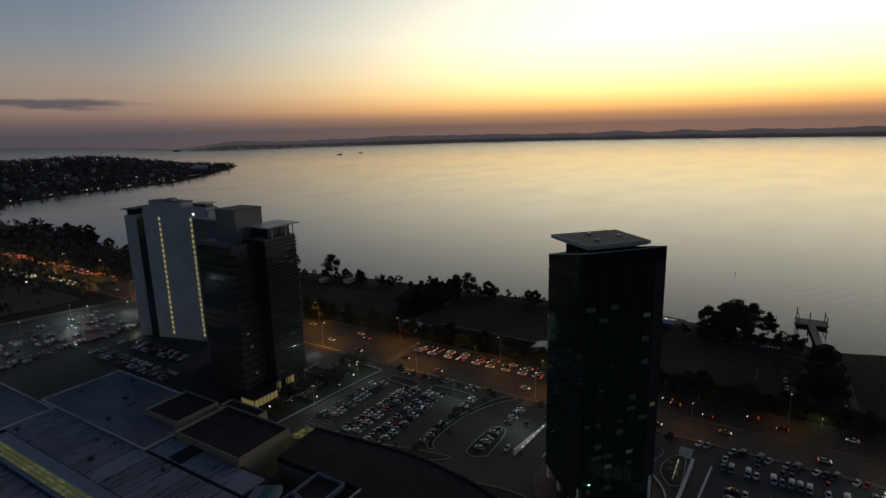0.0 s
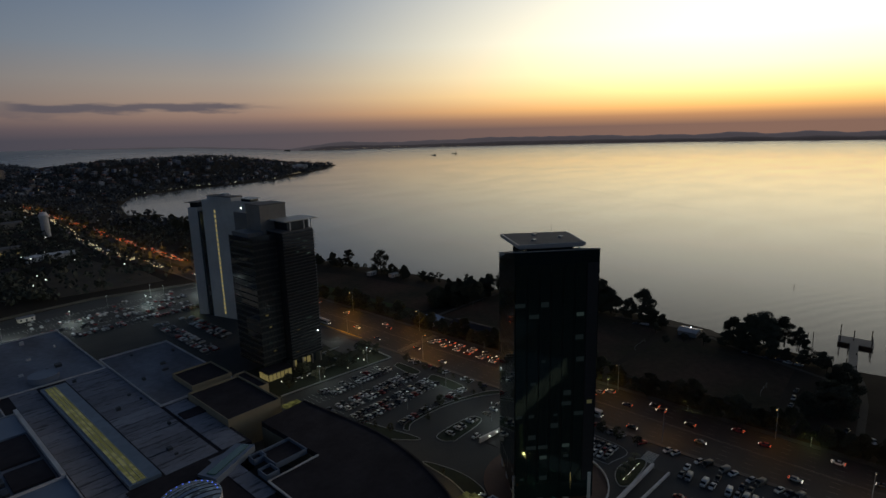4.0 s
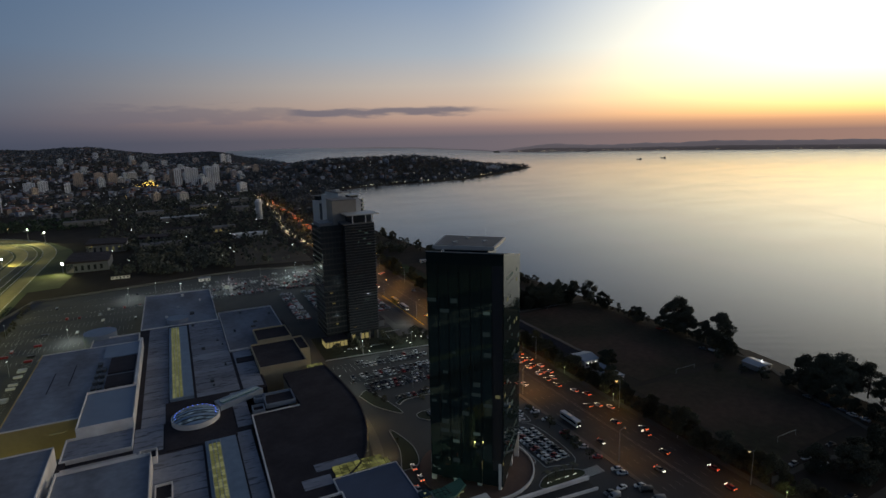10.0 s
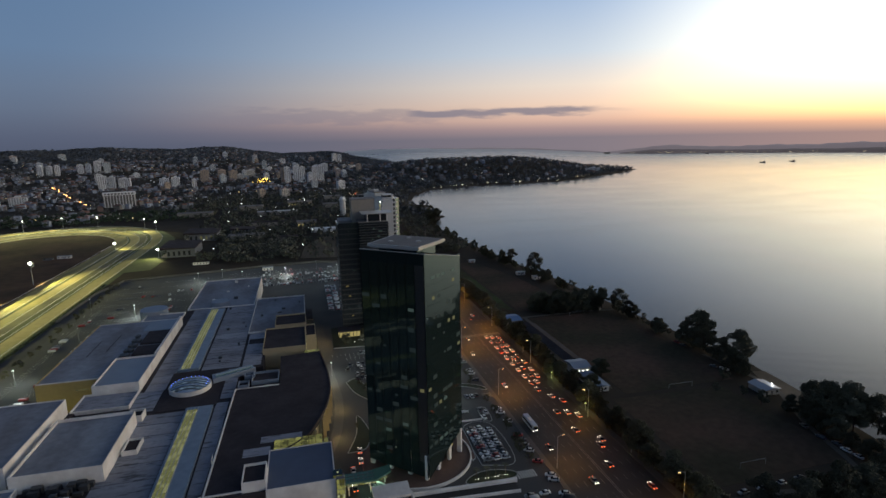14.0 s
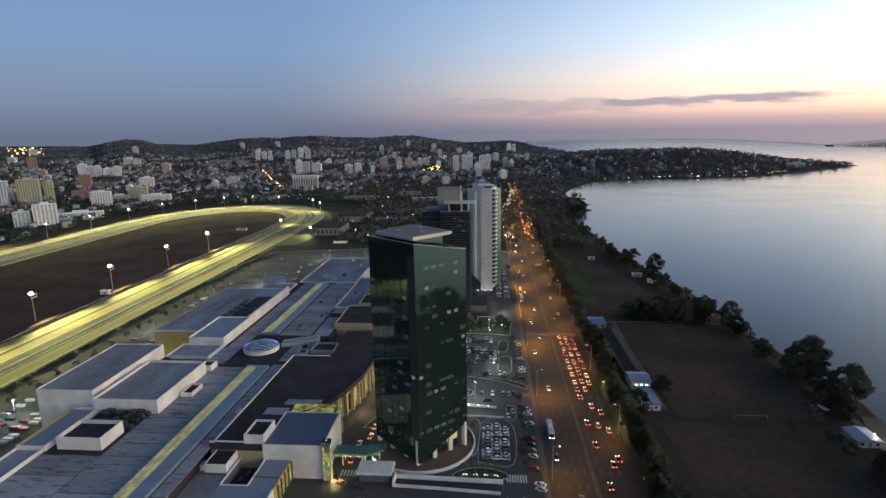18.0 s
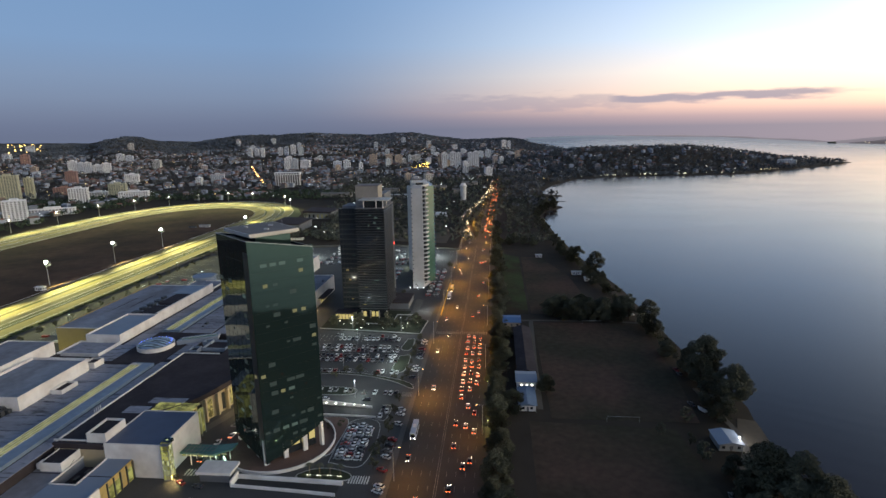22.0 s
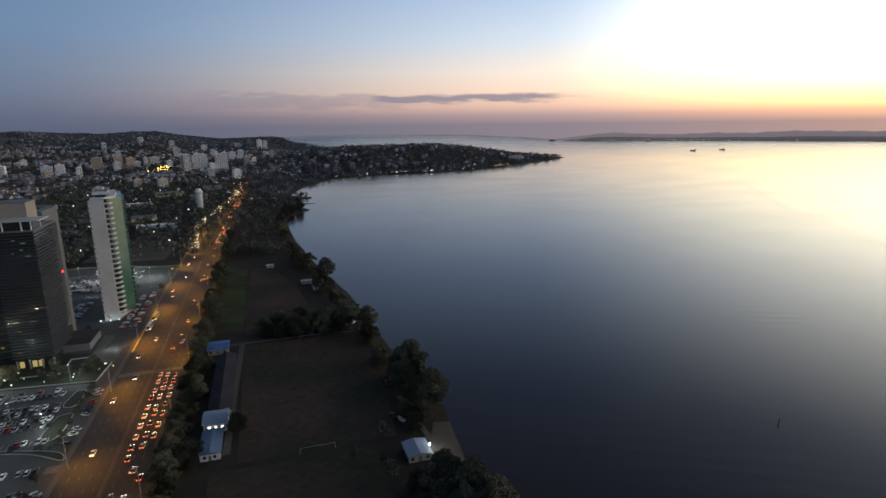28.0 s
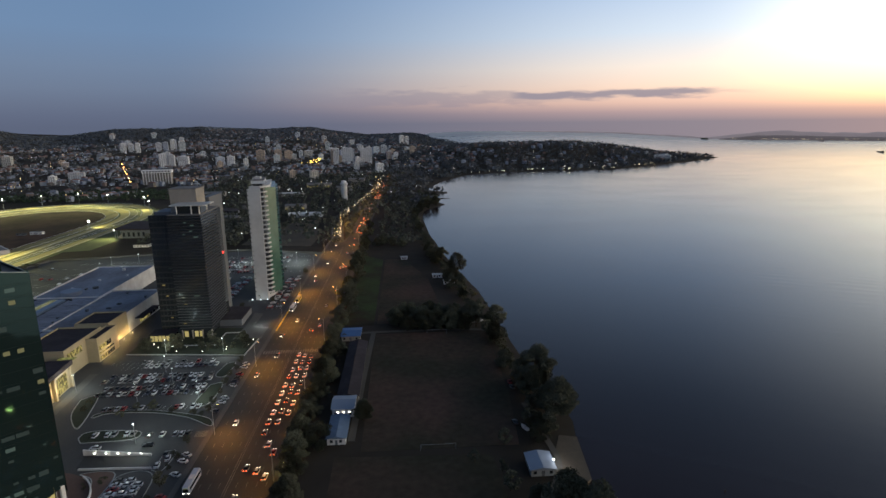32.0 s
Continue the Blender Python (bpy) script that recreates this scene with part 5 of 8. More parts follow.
island("planted_island", [(172, 113), (178, 116.5), (197, 115.5), (214, 110), (227, 101.5), (224.5, 108), (212, 113.5), (194, 118), (177, 118.5), (171, 115.5)][::-1], M_LAWN, "curved grass verge with a pale kerb")
island("planted_island", [(178, 92), (196, 93), (200, 96.5), (196, 100.2), (178, 101), (175, 96.5)], M_LAWN, "rounded island with parked cars and pale kerb")
island("parking_island", [(203.5, 36), (217.5, 35.5), (217.8, 66.5), (204.5, 67)], M_LOT, "kerbed block of tightly parked cars", z=0.1)
island("planted_island", [(215.5, 70.5), (219.5, 70), (220.3, 82), (216.5, 82.5)], M_LOT, "small kerbed parking block", z=0.1)
island("planted_island", [(214, 142), (220, 142.5), (219.5, 122), (213, 123)], M_LAWN, "row end island with pale kerb")
island("planted_island", [(214.5, 168), (219, 168), (218.5, 152), (213, 153)], M_LAWN, "row end island with pale kerb")
island("planted_island", [(157, 131), (161, 116), (170, 104), (168, 118), (163, 135)], M_LAWN, "kerbed verge beside the mall street")
island("planted_island", [(152, 60), (157, 75), (159, 92), (163, 76), (160, 62)], M_LAWN, "pointed kerbed traffic island beside the street")
island("planted_island", [(201, 40), (199.5, 55), (196, 66), (190, 70), (203, 69), (203, 45)], M_BRICKRED, "red planted bed with a pale kerb")
island("planted_island", [(196, 24), (213, 25), (214, 29), (206, 32), (199, 31), (194, 27)], M_LAWN, "palm bed with small ground lights")
setting("pavement_3", Shape().ribbon(curve_line([(148, 160), (150.5, 130), (151.5, 110), (150, 88), (146.5, 70), (141, 55)], 8), 2.2, 0.2), M_PAVE, "curved pavement along the mall front", "pavement")
setting("garden", Shape().prism([(153.5, 184), (221, 177), (223, 203), (218, 222), (154, 226)], 0, 0.3), M_LAWN, "dark planted garden in front of the tower", "garden")
setting("pavement_4", Shape().prism([(207, 203), (224, 203), (224, 222), (214, 226), (214, 250), (208, 252), (209, 225)], 0.0, 0.34), M_PAVE, "pale paved forecourt path", "pavement")
for pts in ([(153.5, 184.2), (188, 181), (221, 177.2), (223, 202)], [(170, 196), (200, 194)], [(200, 200), (200, 214), (212, 214)]):
    w = thing("garden_wall", "low pale garden wall", "wall", group="garden walls")
    part("wall", Shape().band(pts, 0.2, 0.0, 0.9), M_KERB, w)
low = thing("podium", "dark low podium roof beside the tower", "podium")
part("wall", Shape().prism([(190, 228), (206, 228), (206, 252), (190, 254)], 0, 4.5), M_GREY, low)
part("roof", Shape().prism([(189.6, 227.6), (206.4, 227.6), (206.4, 252.4), (189.6, 254.4)], 4.5, 4.9), M_ROOF_DARK, low)
ramp = thing("car_ramp", "sunken car ramp between long white walls", "ramp")
part("ramp_floor", Shape().face_list([(173, 18.5, 0.14), (212, 16, 0.14), (212, 22.3, 0.14), (173, 24, 0.14)], [(0, 1, 2, 3)]), M_ASPHALT, ramp)
part("wall", Shape().band([(172.5, 24), (193, 23.2), (213, 22.4)], 0.5, 0.05, 1.5), M_WALL, ramp)
part("wall", Shape().band([(172.5, 18.6), (193, 17.4), (212, 15.9)], 0.3, 0.05, 1.1), M_WALL, ramp)
part("end_wall", Shape().band([(172.2, 18.2), (172.2, 24.4)], 0.3, 0.05, 2.6), M_WALL, ramp)
ramp2 = thing("car_ramp", "car ramp with a white wall and row of lamps", "ramp")
part("wall", Shape().prism([(184, 82.9), (211.3, 80.4), (211.3, 80.9), (184, 83.6)], 0.05, [2.4, 0.9, 0.9, 2.4]), M_WALL, ramp2)
part("low_wall", Shape().band([(187.5, 72.8), (200, 72.4), (215, 71.6)], 0.22, 0.05, 0.8), M_WALL, ramp2)
part("ramp_floor", Shape().prism([(186, 74), (212, 73), (211.5, 80), (185, 82.5)], 0.05, 0.12), M_ASPHALT, ramp2)
bulb = glow("small_white_lamp", (0.95, 1.0, 0.85), 4)
for i in range(5):
    x = 189 + i * 4.6
    part("wall_lamp", Shape().box(x - 0.22, 81.6 - i * 0.35, 1.2, x + 0.22, 82.0 - i * 0.35, 1.65), bulb, ramp2)
ring = thing("perimeter_wall", "long pale perimeter wall of the car park", "wall")
part("wall", Shape().band([(-44, 300), (-43, 380), (-32, 427), (36, 440), (100, 452), (150, 455), (190, 443), (230, 432)], 0.3, 0, 1.8), M_PAVE, ring)
setting("road_west", Shape().ribbon([(-40, -160), (-40, 200), (-38, 380), (-20, 415)], 5, 0.1), M_ASPHALT, "service road along the racecourse", "road")
bays = Shape()
for y, xa, xb in ((172, 152, 205), (166, 160, 212), (154, 160, 212), (149, 158, 212), (141, 164, 212), (134.5, 164, 212), (119.5, 174, 216)):
    for x in np.arange(xa, xb, 2.6):
        bays.box(x - 0.05, y - 2.4, 0.05, x + 0.05, y + 2.4, 0.062)
for x in np.arange(60, 226, 2.6):
    for y in (366, 384, 408, 424):
        bays.box(x - 0.05, y - 2.4, 0.05, x + 0.05, y + 2.4, 0.062)
for y in np.arange(-20, 330, 2.7):
    bays.box(-24.4, y - 0.05, 0.05, -19.6, y + 0.05, 0.062)
    bays.box(-9.4, y - 0.05, 0.05, -4.6, y + 0.05, 0.062)
tagged(setting("bay_marking", bays, M_PAINT, "thin white parking bay lines", "road marking"), kind="stuff")

# ---- vehicles ----
M_CAR = by_random("car_paint", [(0.55, 0.56, 0.57), (0.62, 0.63, 0.64), (0.02, 0.02, 0.023), (0.30, 0.31, 0.33), (0.70, 0.70, 0.69), (0.05, 0.055, 0.065), (0.25, 0.02, 0.02),
                                (0.45, 0.46, 0.48), (0.03, 0.035, 0.06), (0.16, 0.165, 0.17), (0.66, 0.66, 0.66), (0.10, 0.09, 0.08)], 0.3, dirt=0.06)
M_CARGLASS = material("car_window", (0.012, 0.014, 0.016), 0.08, vary=0.05, bump=0)
M_TYRE = material("tyre_rubber", (0.015, 0.015, 0.015), 0.9, vary=0.1, bump=0)
M_LENS = material("clear_lamp_lens", (0.5, 0.5, 0.5), 0.2, vary=0.05, bump=0)
M_LENSRED = material("red_lamp_lens", (0.22, 0.01, 0.01), 0.25, vary=0.05, bump=0)
M_HEAD = glow("headlight", (1.0, 0.93, 0.75), 8)
M_TAIL = glow("taillight", (1.0, 0.13, 0.04), 5.5)


def hull(secs):
    """A closed body lofted through sections (y, half width, bottom, top)."""
    s = Shape()
    for y, w, zb, zt in secs:
        s.v += [(-w, y, zb), (w, y, zb), (w * 1.02, y, (zb + zt) * 0.55), (w * 0.9, y, zt), (-w * 0.9, y, zt), (-w * 1.02, y, (zb + zt) * 0.55)]
    n = 6
    for k in range(len(secs) - 1):
        s.f += [(k * n + i, k * n + (i + 1) % n, (k + 1) * n + (i + 1) % n, (k + 1) * n + i) for i in range(n)]
    s.f += [tuple(range(n)), tuple(reversed(range((len(secs) - 1) * n, len(secs) * n)))]
    s.f = [tuple(reversed(q)) for q in s.f]
    return s


def car_meshes(kind):
    if kind == "van":
        body = hull([(-2.4, 0.85, 0.3, 1.7), (-2.3, 0.93, 0.25, 2.0), (1.2, 0.93, 0.25, 2.0), (1.7, 0.9, 0.25, 1.15), (2.4, 0.8, 0.3, 0.85)])
        glass = hull([(1.05, 0.86, 1.2, 1.93), (1.3, 0.86, 1.15, 1.9), (1.72, 0.8, 1.1, 1.2)])
        return body, glass, 1.5
    long = kind == "sedan"
    body = hull([(-2.18, 0.72, 0.34, 0.70), (-2.0, 0.84, 0.24, 0.88 if not long else 0.94), (-0.9, 0.89, 0.2, 0.95), (0.9, 0.89, 0.2, 0.93), (1.75, 0.86, 0.22, 0.82), (2.15, 0.70, 0.3, 0.62)])
    rear = -1.35 if long else -1.85
    s = Shape()
    s.face_list([(-0.58, rear + 0.55, 1.40), (0.58, rear + 0.55, 1.40), (0.6, 0.35, 1.43), (-0.6, 0.35, 1.43), (-0.58, rear + 0.55, 1.46), (0.58, rear + 0.55, 1.46), (0.6, 0.35, 1.48), (-0.6, 0.35, 1.48)],
                [(3, 2, 1, 0), (4, 5, 6, 7), (0, 1, 5, 4), (1, 2, 6, 5), (2, 3, 7, 6), (3, 0, 4, 7)])
    n = len(body.v)
    body.v += s.v
    body.f += [tuple(i + n for i in q) for q in s.f]
    glass = Shape()
    p = [(-0.8, rear, 0.92), (0.8, rear, 0.92), (0.8, 1.1, 0.9), (-0.8, 1.1, 0.9), (-0.6, rear + 0.5, 1.42), (0.6, rear + 0.5, 1.42), (0.62, 0.4, 1.44), (-0.62, 0.4, 1.44)]
    glass.face_list(p, [(3, 2, 1, 0), (4, 5, 6, 7), (0, 1, 5, 4), (1, 2, 6, 5), (2, 3, 7, 6), (3, 0, 4, 7)])
    return body, glass, 1.35


CAR_PARTS = {}
for kind in ("sedan", "hatchback", "van"):
    b, g, ax = car_meshes(kind)
    CAR_PARTS[kind] = (b.mesh("body", M_CAR, True), g.mesh("glazing", M_CARGLASS), ax)
WHEEL = Shape().tube((-0.11, 0, 0), (0.11, 0, 0), 0.32, sides=12).mesh("wheel", M_TYRE)
HEADS = {True: Shape().box(-0.17, -0.05, -0.1, 0.17, 0.06, 0.1).mesh("headlight", M_HEAD), False: Shape().box(-0.17, -0.05, -0.08, 0.17, 0.06, 0.08).mesh("headlight", M_LENS)}
TAILS = {True: Shape().box(-0.18, -0.06, -0.12, 0.18, 0.05, 0.12).mesh("taillight", M_TAIL), False: Shape().box(-0.16, -0.06, -0.1, 0.16, 0.05, 0.1).mesh("taillight", M_LENSRED)}


def make_car(kind, lights, label, group):
    """One car at the origin, its nose towards +y."""
    body, glass, ax = CAR_PARTS[kind]
    c = thing("car" if kind != "van" else "van", label, "car" if kind != "van" else "van", group=group)
    part("body", body, None, c)
    part("glazing", glass, None, c)
    for x in (-0.8, 0.8):
        for y in (-ax, ax):
            part("wheel", WHEEL, None, c, at=(x, y, 0.32))
        end = 2.1 if kind != "van" else 2.36
        part("headlight", HEADS[lights], None, c, at=(x * 0.7, end, 0.62))
        part("taillight", TAILS[lights], None, c, at=(x * 0.78, -2.1 if kind != "van" else -2.38, 0.78))
    return c


FIRST = {}


def put_car(x, y, turn, kind="hatchback", lights=False, group="parked cars", z=0.06):
    key = (kind, lights, group)
    if key not in FIRST:
        word = {"sedan": "saloon car", "hatchback": "hatchback car", "van": "delivery van"}[kind]
        c = make_car(kind, lights, f"{word} driving on the avenue with lamps lit" if lights else f"{word} parked in a marked bay", group)
        c.matrix_basis = pose(x, y, z, 0, 0, turn)
        FIRST[key] = c
        return c
    return copy_thing(FIRST[key], pose(x, y, z, 0, 0, turn))


rng = random.Random(11)


def car_row(xa, xb, y, fill, turn=0, pitch=2.62):
    for x in np.arange(xa, xb, pitch):
        if rng.random() < fill:
            put_car(x + rng.uniform(-0.15, 0.15) + 1.3, y + rng.uniform(-0.3, 0.3), turn + rng.uniform(-3, 3) + (180 if rng.random() < 0.4 else 0), rng.choice(["sedan", "hatchback", "hatchback"]))


car_row(152, 205, 172, 0.45)
car_row(166, 212, 166.6, 0.75)
car_row(157, 212, 154.3, 0.8)
car_row(158, 212, 149, 0.78)
car_row(163, 212, 140.7, 0.75)
car_row(162, 212, 134.6, 0.92)
car_row(173, 216, 119.6, 0.55)
car_row(180, 198, 97, 0.7)
car_row(203, 219, 95.5, 0.55)
car_row(185, 212, 87.5, 0.35, 90, 5.2)
for i in range(11):
    for x in (207, 210.6, 214.2):
        if i < 10 or x < 212:
            put_car(x + rng.uniform(-0.2, 0.2), 38.5 + i * 2.55, 90 + rng.uniform(-6, 6), rng.choice(["sedan", "hatchback"]))
for x, y in ((216.6, 73), (218.8, 77.5), (217, 80.5)):
    put_car(x, y, 8, "sedan")
for y in np.arange(32, 172, 4.3):
    if rng.random() < 0.7 and not 88 < y < 106:
        put_car(225.6 + rng.uniform(-0.3, 0.3), y, rng.choice([62, 70, 66]), rng.choice(["sedan", "hatchback"]))
for y in np.arange(-58, 14, 2.7):
    for x, fill in ((214, 0.75), (220, 0.5), (200, 0.5)):
        if rng.random() < fill:
            put_car(x, y, 90 + rng.uniform(-4, 4), rng.choice(["sedan", "hatchback", "van"] if x == 214 else ["sedan", "hatchback"]))
for y in np.arange(-70, 20, 3.0):
    if rng.random() < 0.8:
        put_car(227.6 - 0.9, y + 8, 68, rng.choice(["sedan", "hatchback", "van"]))
car_row(160, 200, 8, 0.5)
for x, y, a in ((152.5, 34, 5), (155, 41, 2), (156.6, 52, -4), (157, 60, -6), (152.5, 19, 60), (160, 17.5, 75), (153, 46, 178)):
    put_car(x, y, a, "sedan", y > 30)
# traffic: waiting cars queue at the crossing, headlights come the other way
lanes = (252.4, 256, 259.6)
for k, x in enumerate(lanes):
    y = 175 - k * 1.5
    while y > 100:
        put_car(x + rng.uniform(-0.3, 0.3), y, rng.uniform(-2, 2), rng.choice(["sedan", "hatchback"]), True, "cars on the avenue", 0.1)
        y -= rng.uniform(6.4, 11.0)
for x, y in ((252.5, 93), (256.2, 84), (259.4, 78), (251.6, 68), (259.8, 62), (256, 66), (252, 50), (259, 40), (256.4, 36), (252.2, 22), (260, 5), (255, -6), (258.6, -30), (252, -44), (256, -70),
             (253, 214), (257, 222), (256, 262), (259, 300), (254, 372), (256.5, 374), (259, 377), (255, 430), (258, 470), (256, 505)):
    put_car(x, y, rng.uniform(-2, 2), rng.choice(["sedan", "hatchback"]), True, "cars on the avenue", 0.1)
for x, y in ((238, 102), (235, 150), (240, 175), (236, 206), (241, 232), (238, 330), (236, 345), (234.6, 40), (241, 14), (237, -20), (241, 390), (237, 440), (239, 470)):
    put_car(x, y, 180 + rng.uniform(-2, 2), rng.choice(["sedan", "hatchback"]), True, "cars on the avenue", 0.1)


def make_bus(x, y, turn, paint, label, length=12.0, tall=3.2):
    b = thing("bus", label, "bus", (x, y, 0.1), group="buses", turn=turn)
    h = length / 2
    part("body", hull([(-h, 1.1, 0.4, tall - 0.2), (-h + 0.2, 1.25, 0.3, tall), (h - 0.3, 1.25, 0.3, tall), (h, 1.15, 0.4, tall - 0.5)]), paint, b)
    for sx in (-1.29, 1.27):
        part("side_glazing", Shape().box(sx, -h + 0.6, 1.5, sx + 0.03, h - 0.8, 2.5), M_CARGLASS, b)
    part("windscreen", Shape().box(-1.0, h - 0.02, 1.3, 1.0, h + 0.06, 2.5), M_CARGLASS, b)
    part("route_display", Shape().box(-0.7, h - 0.05, 2.55, 0.7, h + 0.05, 2.85), M_LIT_Y, b)
    for sx in (-0.85, 0.85):
        part("headlight", HEADS[True], None, b, at=(sx, h + 0.02, 0.8))
        part("taillight", TAILS[True], None, b, at=(sx, -h - 0.02, 1.0))
        for wy in (-h * 0.62, h * 0.62):
            part("wheel", Shape().tube((sx * 1.3 - 0.14, wy, 0.48), (sx * 1.3 + 0.14, wy, 0.48), 0.48, sides=12), M_TYRE, b)
    part("roof_unit", Shape().box(-0.7, -1.5, tall, 0.7, 1.2, tall + 0.25), M_WALL, b)


M_BUSBLUE = material("pale_blue_bus_paint", (0.38, 0.42, 0.5), 0.4, vary=0.06, bump=0)
M_BUSYELLOW = material("yellow_bus_paint", (0.6, 0.42, 0.08), 0.4, vary=0.06, bump=0)
make_bus(234.4, 60, 180, M_BUSBLUE, "pale blue city bus with lit display")
make_bus(233.2, 258, 180, M_BUSBLUE, "pale city bus with lit headlights")
make_bus(233.4, 278, 180, M_BUSYELLOW, "yellow city bus at the kerb")
lane = thing("bus_bay", "yellow edged bus bay kerb", "kerb")
part("kerb", Shape().box(230.3, 215, 0.1, 231.0, 300, 0.34), material("yellow_kerb_paint", (0.55, 0.38, 0.04), 0.7), lane)
far_cars, far_head, far_tail = Shape(), Shape(), Shape()
for y in np.arange(520, 1290, 7.5):
    for k in (0, 1, 2):
        cx = float(np.interp(y, [q[1] for q in AVE], [q[0] for q in AVE]))
        if rng.random() < 0.55:
            x, yy = cx + 5.5 + k * 3.4, y + rng.uniform(-3, 3)
            far_cars.box(x - 0.85, yy - 2.1, 0.35, x + 0.85, yy + 2.1, 1.3)
            for e in (-0.62, 0.62):
                far_tail.box(x + e - 0.24, yy - 2.25, 0.6, x + e + 0.24, yy - 2.12, 1.05)
        if rng.random() < 0.42:
            x, yy = float(np.interp(y, [q[1] for q in WEST_LANE] + [1330], [q[0] for q in WEST_LANE] + [264])) + (k - 1) * 3.4, y + rng.uniform(-3, 3)
            far_cars.box(x - 0.85, yy - 2.1, 0.35, x + 0.85, yy + 2.1, 1.3)
            for e in (-0.6, 0.6):
                far_head.box(x + e - 0.22, yy - 2.25, 0.5, x + e + 0.22, yy - 2.12, 0.95)
for y in np.arange(10, 330, 2.9):
    for x in (-22, -7):
        if rng.random() < 0.16:
            far_cars.box(x - 2.1, y - 0.85, 0.3, x + 2.1, y + 0.85, 1.35)
for y in np.arange(5, 60, 2.8):
    for x in (-16, -2, -28):
        if rng.random() < 0.6:
            far_cars.box(x - 2.1, y - 0.85, 0.3, x + 2.1, y + 0.85, 1.35)


def lot_car(x, y, sideways):
    """A small parked car: a low body and a cabin on it."""
    a, b = (2.1, 0.85) if sideways else (0.85, 2.1)
    far_cars.box(x - a, y - b, 0.3, x + a, y + b, 0.95)
    far_cars.box(x - a * (0.55 if sideways else 0.88), y - b * (0.88 if sideways else 0.55), 0.95, x + a * (0.5 if sideways else 0.88), y + b * (0.88 if sideways else 0.5), 1.5)


lot_lines = Shape()
for y, xa, xb, fill in ((366, 95, 196, 0.7), (371.5, 95, 196, 0.62), (384, 90, 196, 0.6), (389.5, 90, 196, 0.55), (402, 96, 206, 0.5), (407.5, 96, 206, 0.4), (420, 100, 200, 0.15), (425.5, 100, 200, 0.1),
                        (372, 14, 88, 0.2), (392, 10, 86, 0.12), (412, 8, 86, 0.06), (272, -28, 20, 0.05), (290, -28, 20, 0.06), (295.5, -28, 20, 0.04), (313, -28, 48, 0.05),
                        (318.5, -28, 48, 0.08), (336, -28, 48, 0.05), (341.5, -28, 48, 0.04), (359, -26, 48, 0.06), (377, -26, 8, 0.04), (395, -24, 4, 0.03)):
    for x in np.arange(xa, xb, 2.7):
        lot_lines.box(x - 1.4, y - 2.4, 0.05, x - 1.28, y + 2.4, 0.062)
        if rng.random() < fill:
            lot_car(x + rng.uniform(-0.2, 0.2), y + rng.uniform(-0.3, 0.3), False)
for x, ya, yb, fill in ((157, 270, 348, 0.7), (162.5, 270, 348, 0.65), (175, 284, 348, 0.7), (180.5, 290, 348, 0.6), (216, 262, 345, 0.5), (222, 262, 345, 0.5)):
    for y in np.arange(ya, yb, 2.7):
        lot_lines.box(x - 2.4, y - 1.4, 0.05, x + 2.4, y - 1.28, 0.062)
        if rng.random() < fill:
            lot_car(x + rng.uniform(-0.3, 0.3), y + rng.uniform(-0.2, 0.2), True)
tagged(setting("bay_line", lot_lines, M_PAINT, "thin white bay lines of the outer car parks", "road marking"), kind="stuff")
M_FARCAR = by_random("far_car_paint", [(0.55, 0.56, 0.57), (0.02, 0.02, 0.023), (0.30, 0.31, 0.33), (0.60, 0.60, 0.59), (0.25, 0.02, 0.02), (0.05, 0.05, 0.06)], 0.35, island=True)
setting("distant_cars", far_cars, M_FARCAR, "many small cars far down the avenue and car parks", "cars", "stuff")
setting("distant_headlights", far_head, glow("far_headlight", (1.0, 0.82, 0.45), 4.5), "row of bright headlights far down the avenue", "headlights", "stuff")
setting("distant_taillights", far_tail, glow("far_taillight", (1.0, 0.16, 0.03), 3), "row of red taillights far down the avenue", "taillights", "stuff")
# ---- lamps as things ----
def pole_lamp(name, label, group, head_glow, tall, reach, size):
    p = thing(name, label, "lamp", group=group)
    part("pole", Shape().tube((0, 0, 0), (0, 0, tall), 0.13, 0.07, 8), M_STEEL, p)
    if reach:
        part("arm", Shape().tube((0, 0, tall - 0.1), (reach, 0, tall + 0.35), 0.06, 0.05, 6), M_STEEL, p)
    part("head", Shape().box(reach - size * 0.6, -size * 0.4, tall + 0.26, reach + size * 0.6, size * 0.4, tall + 0.42), M_STEEL, p)
    part("lens", Shape().box(reach - size * 0.5, -size * 0.3, tall + 0.14, reach + size * 0.5, size * 0.3, tall + 0.26), head_glow, p)
    return p


G_SODIUM = glow("sodium_lens", (1.0, 0.55, 0.15), 10)
G_COOL = glow("cool_lens", (0.9, 1.0, 0.92), 6)
G_FLOOD = glow("flood_lens", (0.95, 1.0, 0.85), 40)
G_RIM = glow("rim_flood_lens", (0.95, 1.0, 0.80), 9)
street = pole_lamp("street_lamp", "tall grey street lamp with an orange lens", "street lamps", G_SODIUM, 13.8, 2.4, 0.7)
first = True
for x, y, reach in AVENUE_LAMPS:
    m = pose(x, y, 0.1, 0, 0, 0 if reach > 0 else 180)
    if first:
        street.matrix_basis, first = m, False
    else:
        copy_thing(street, m)
lot = pole_lamp("car_park_lamp", "slim car park lamp with a white lens", "car park lamps", G_COOL, 8.9, 0.0, 0.8)
lot.matrix_basis = pose(*LOT_LAMPS[0], 0.05)
for x, y in LOT_LAMPS[1:] + [(185, 160), (60, 410), (40, 380), (-12, 250), (-30, 330), (150, 420), (190, 415), (195, 144), (185, 127)]:
    copy_thing(lot, pose(x, y, 0.05))


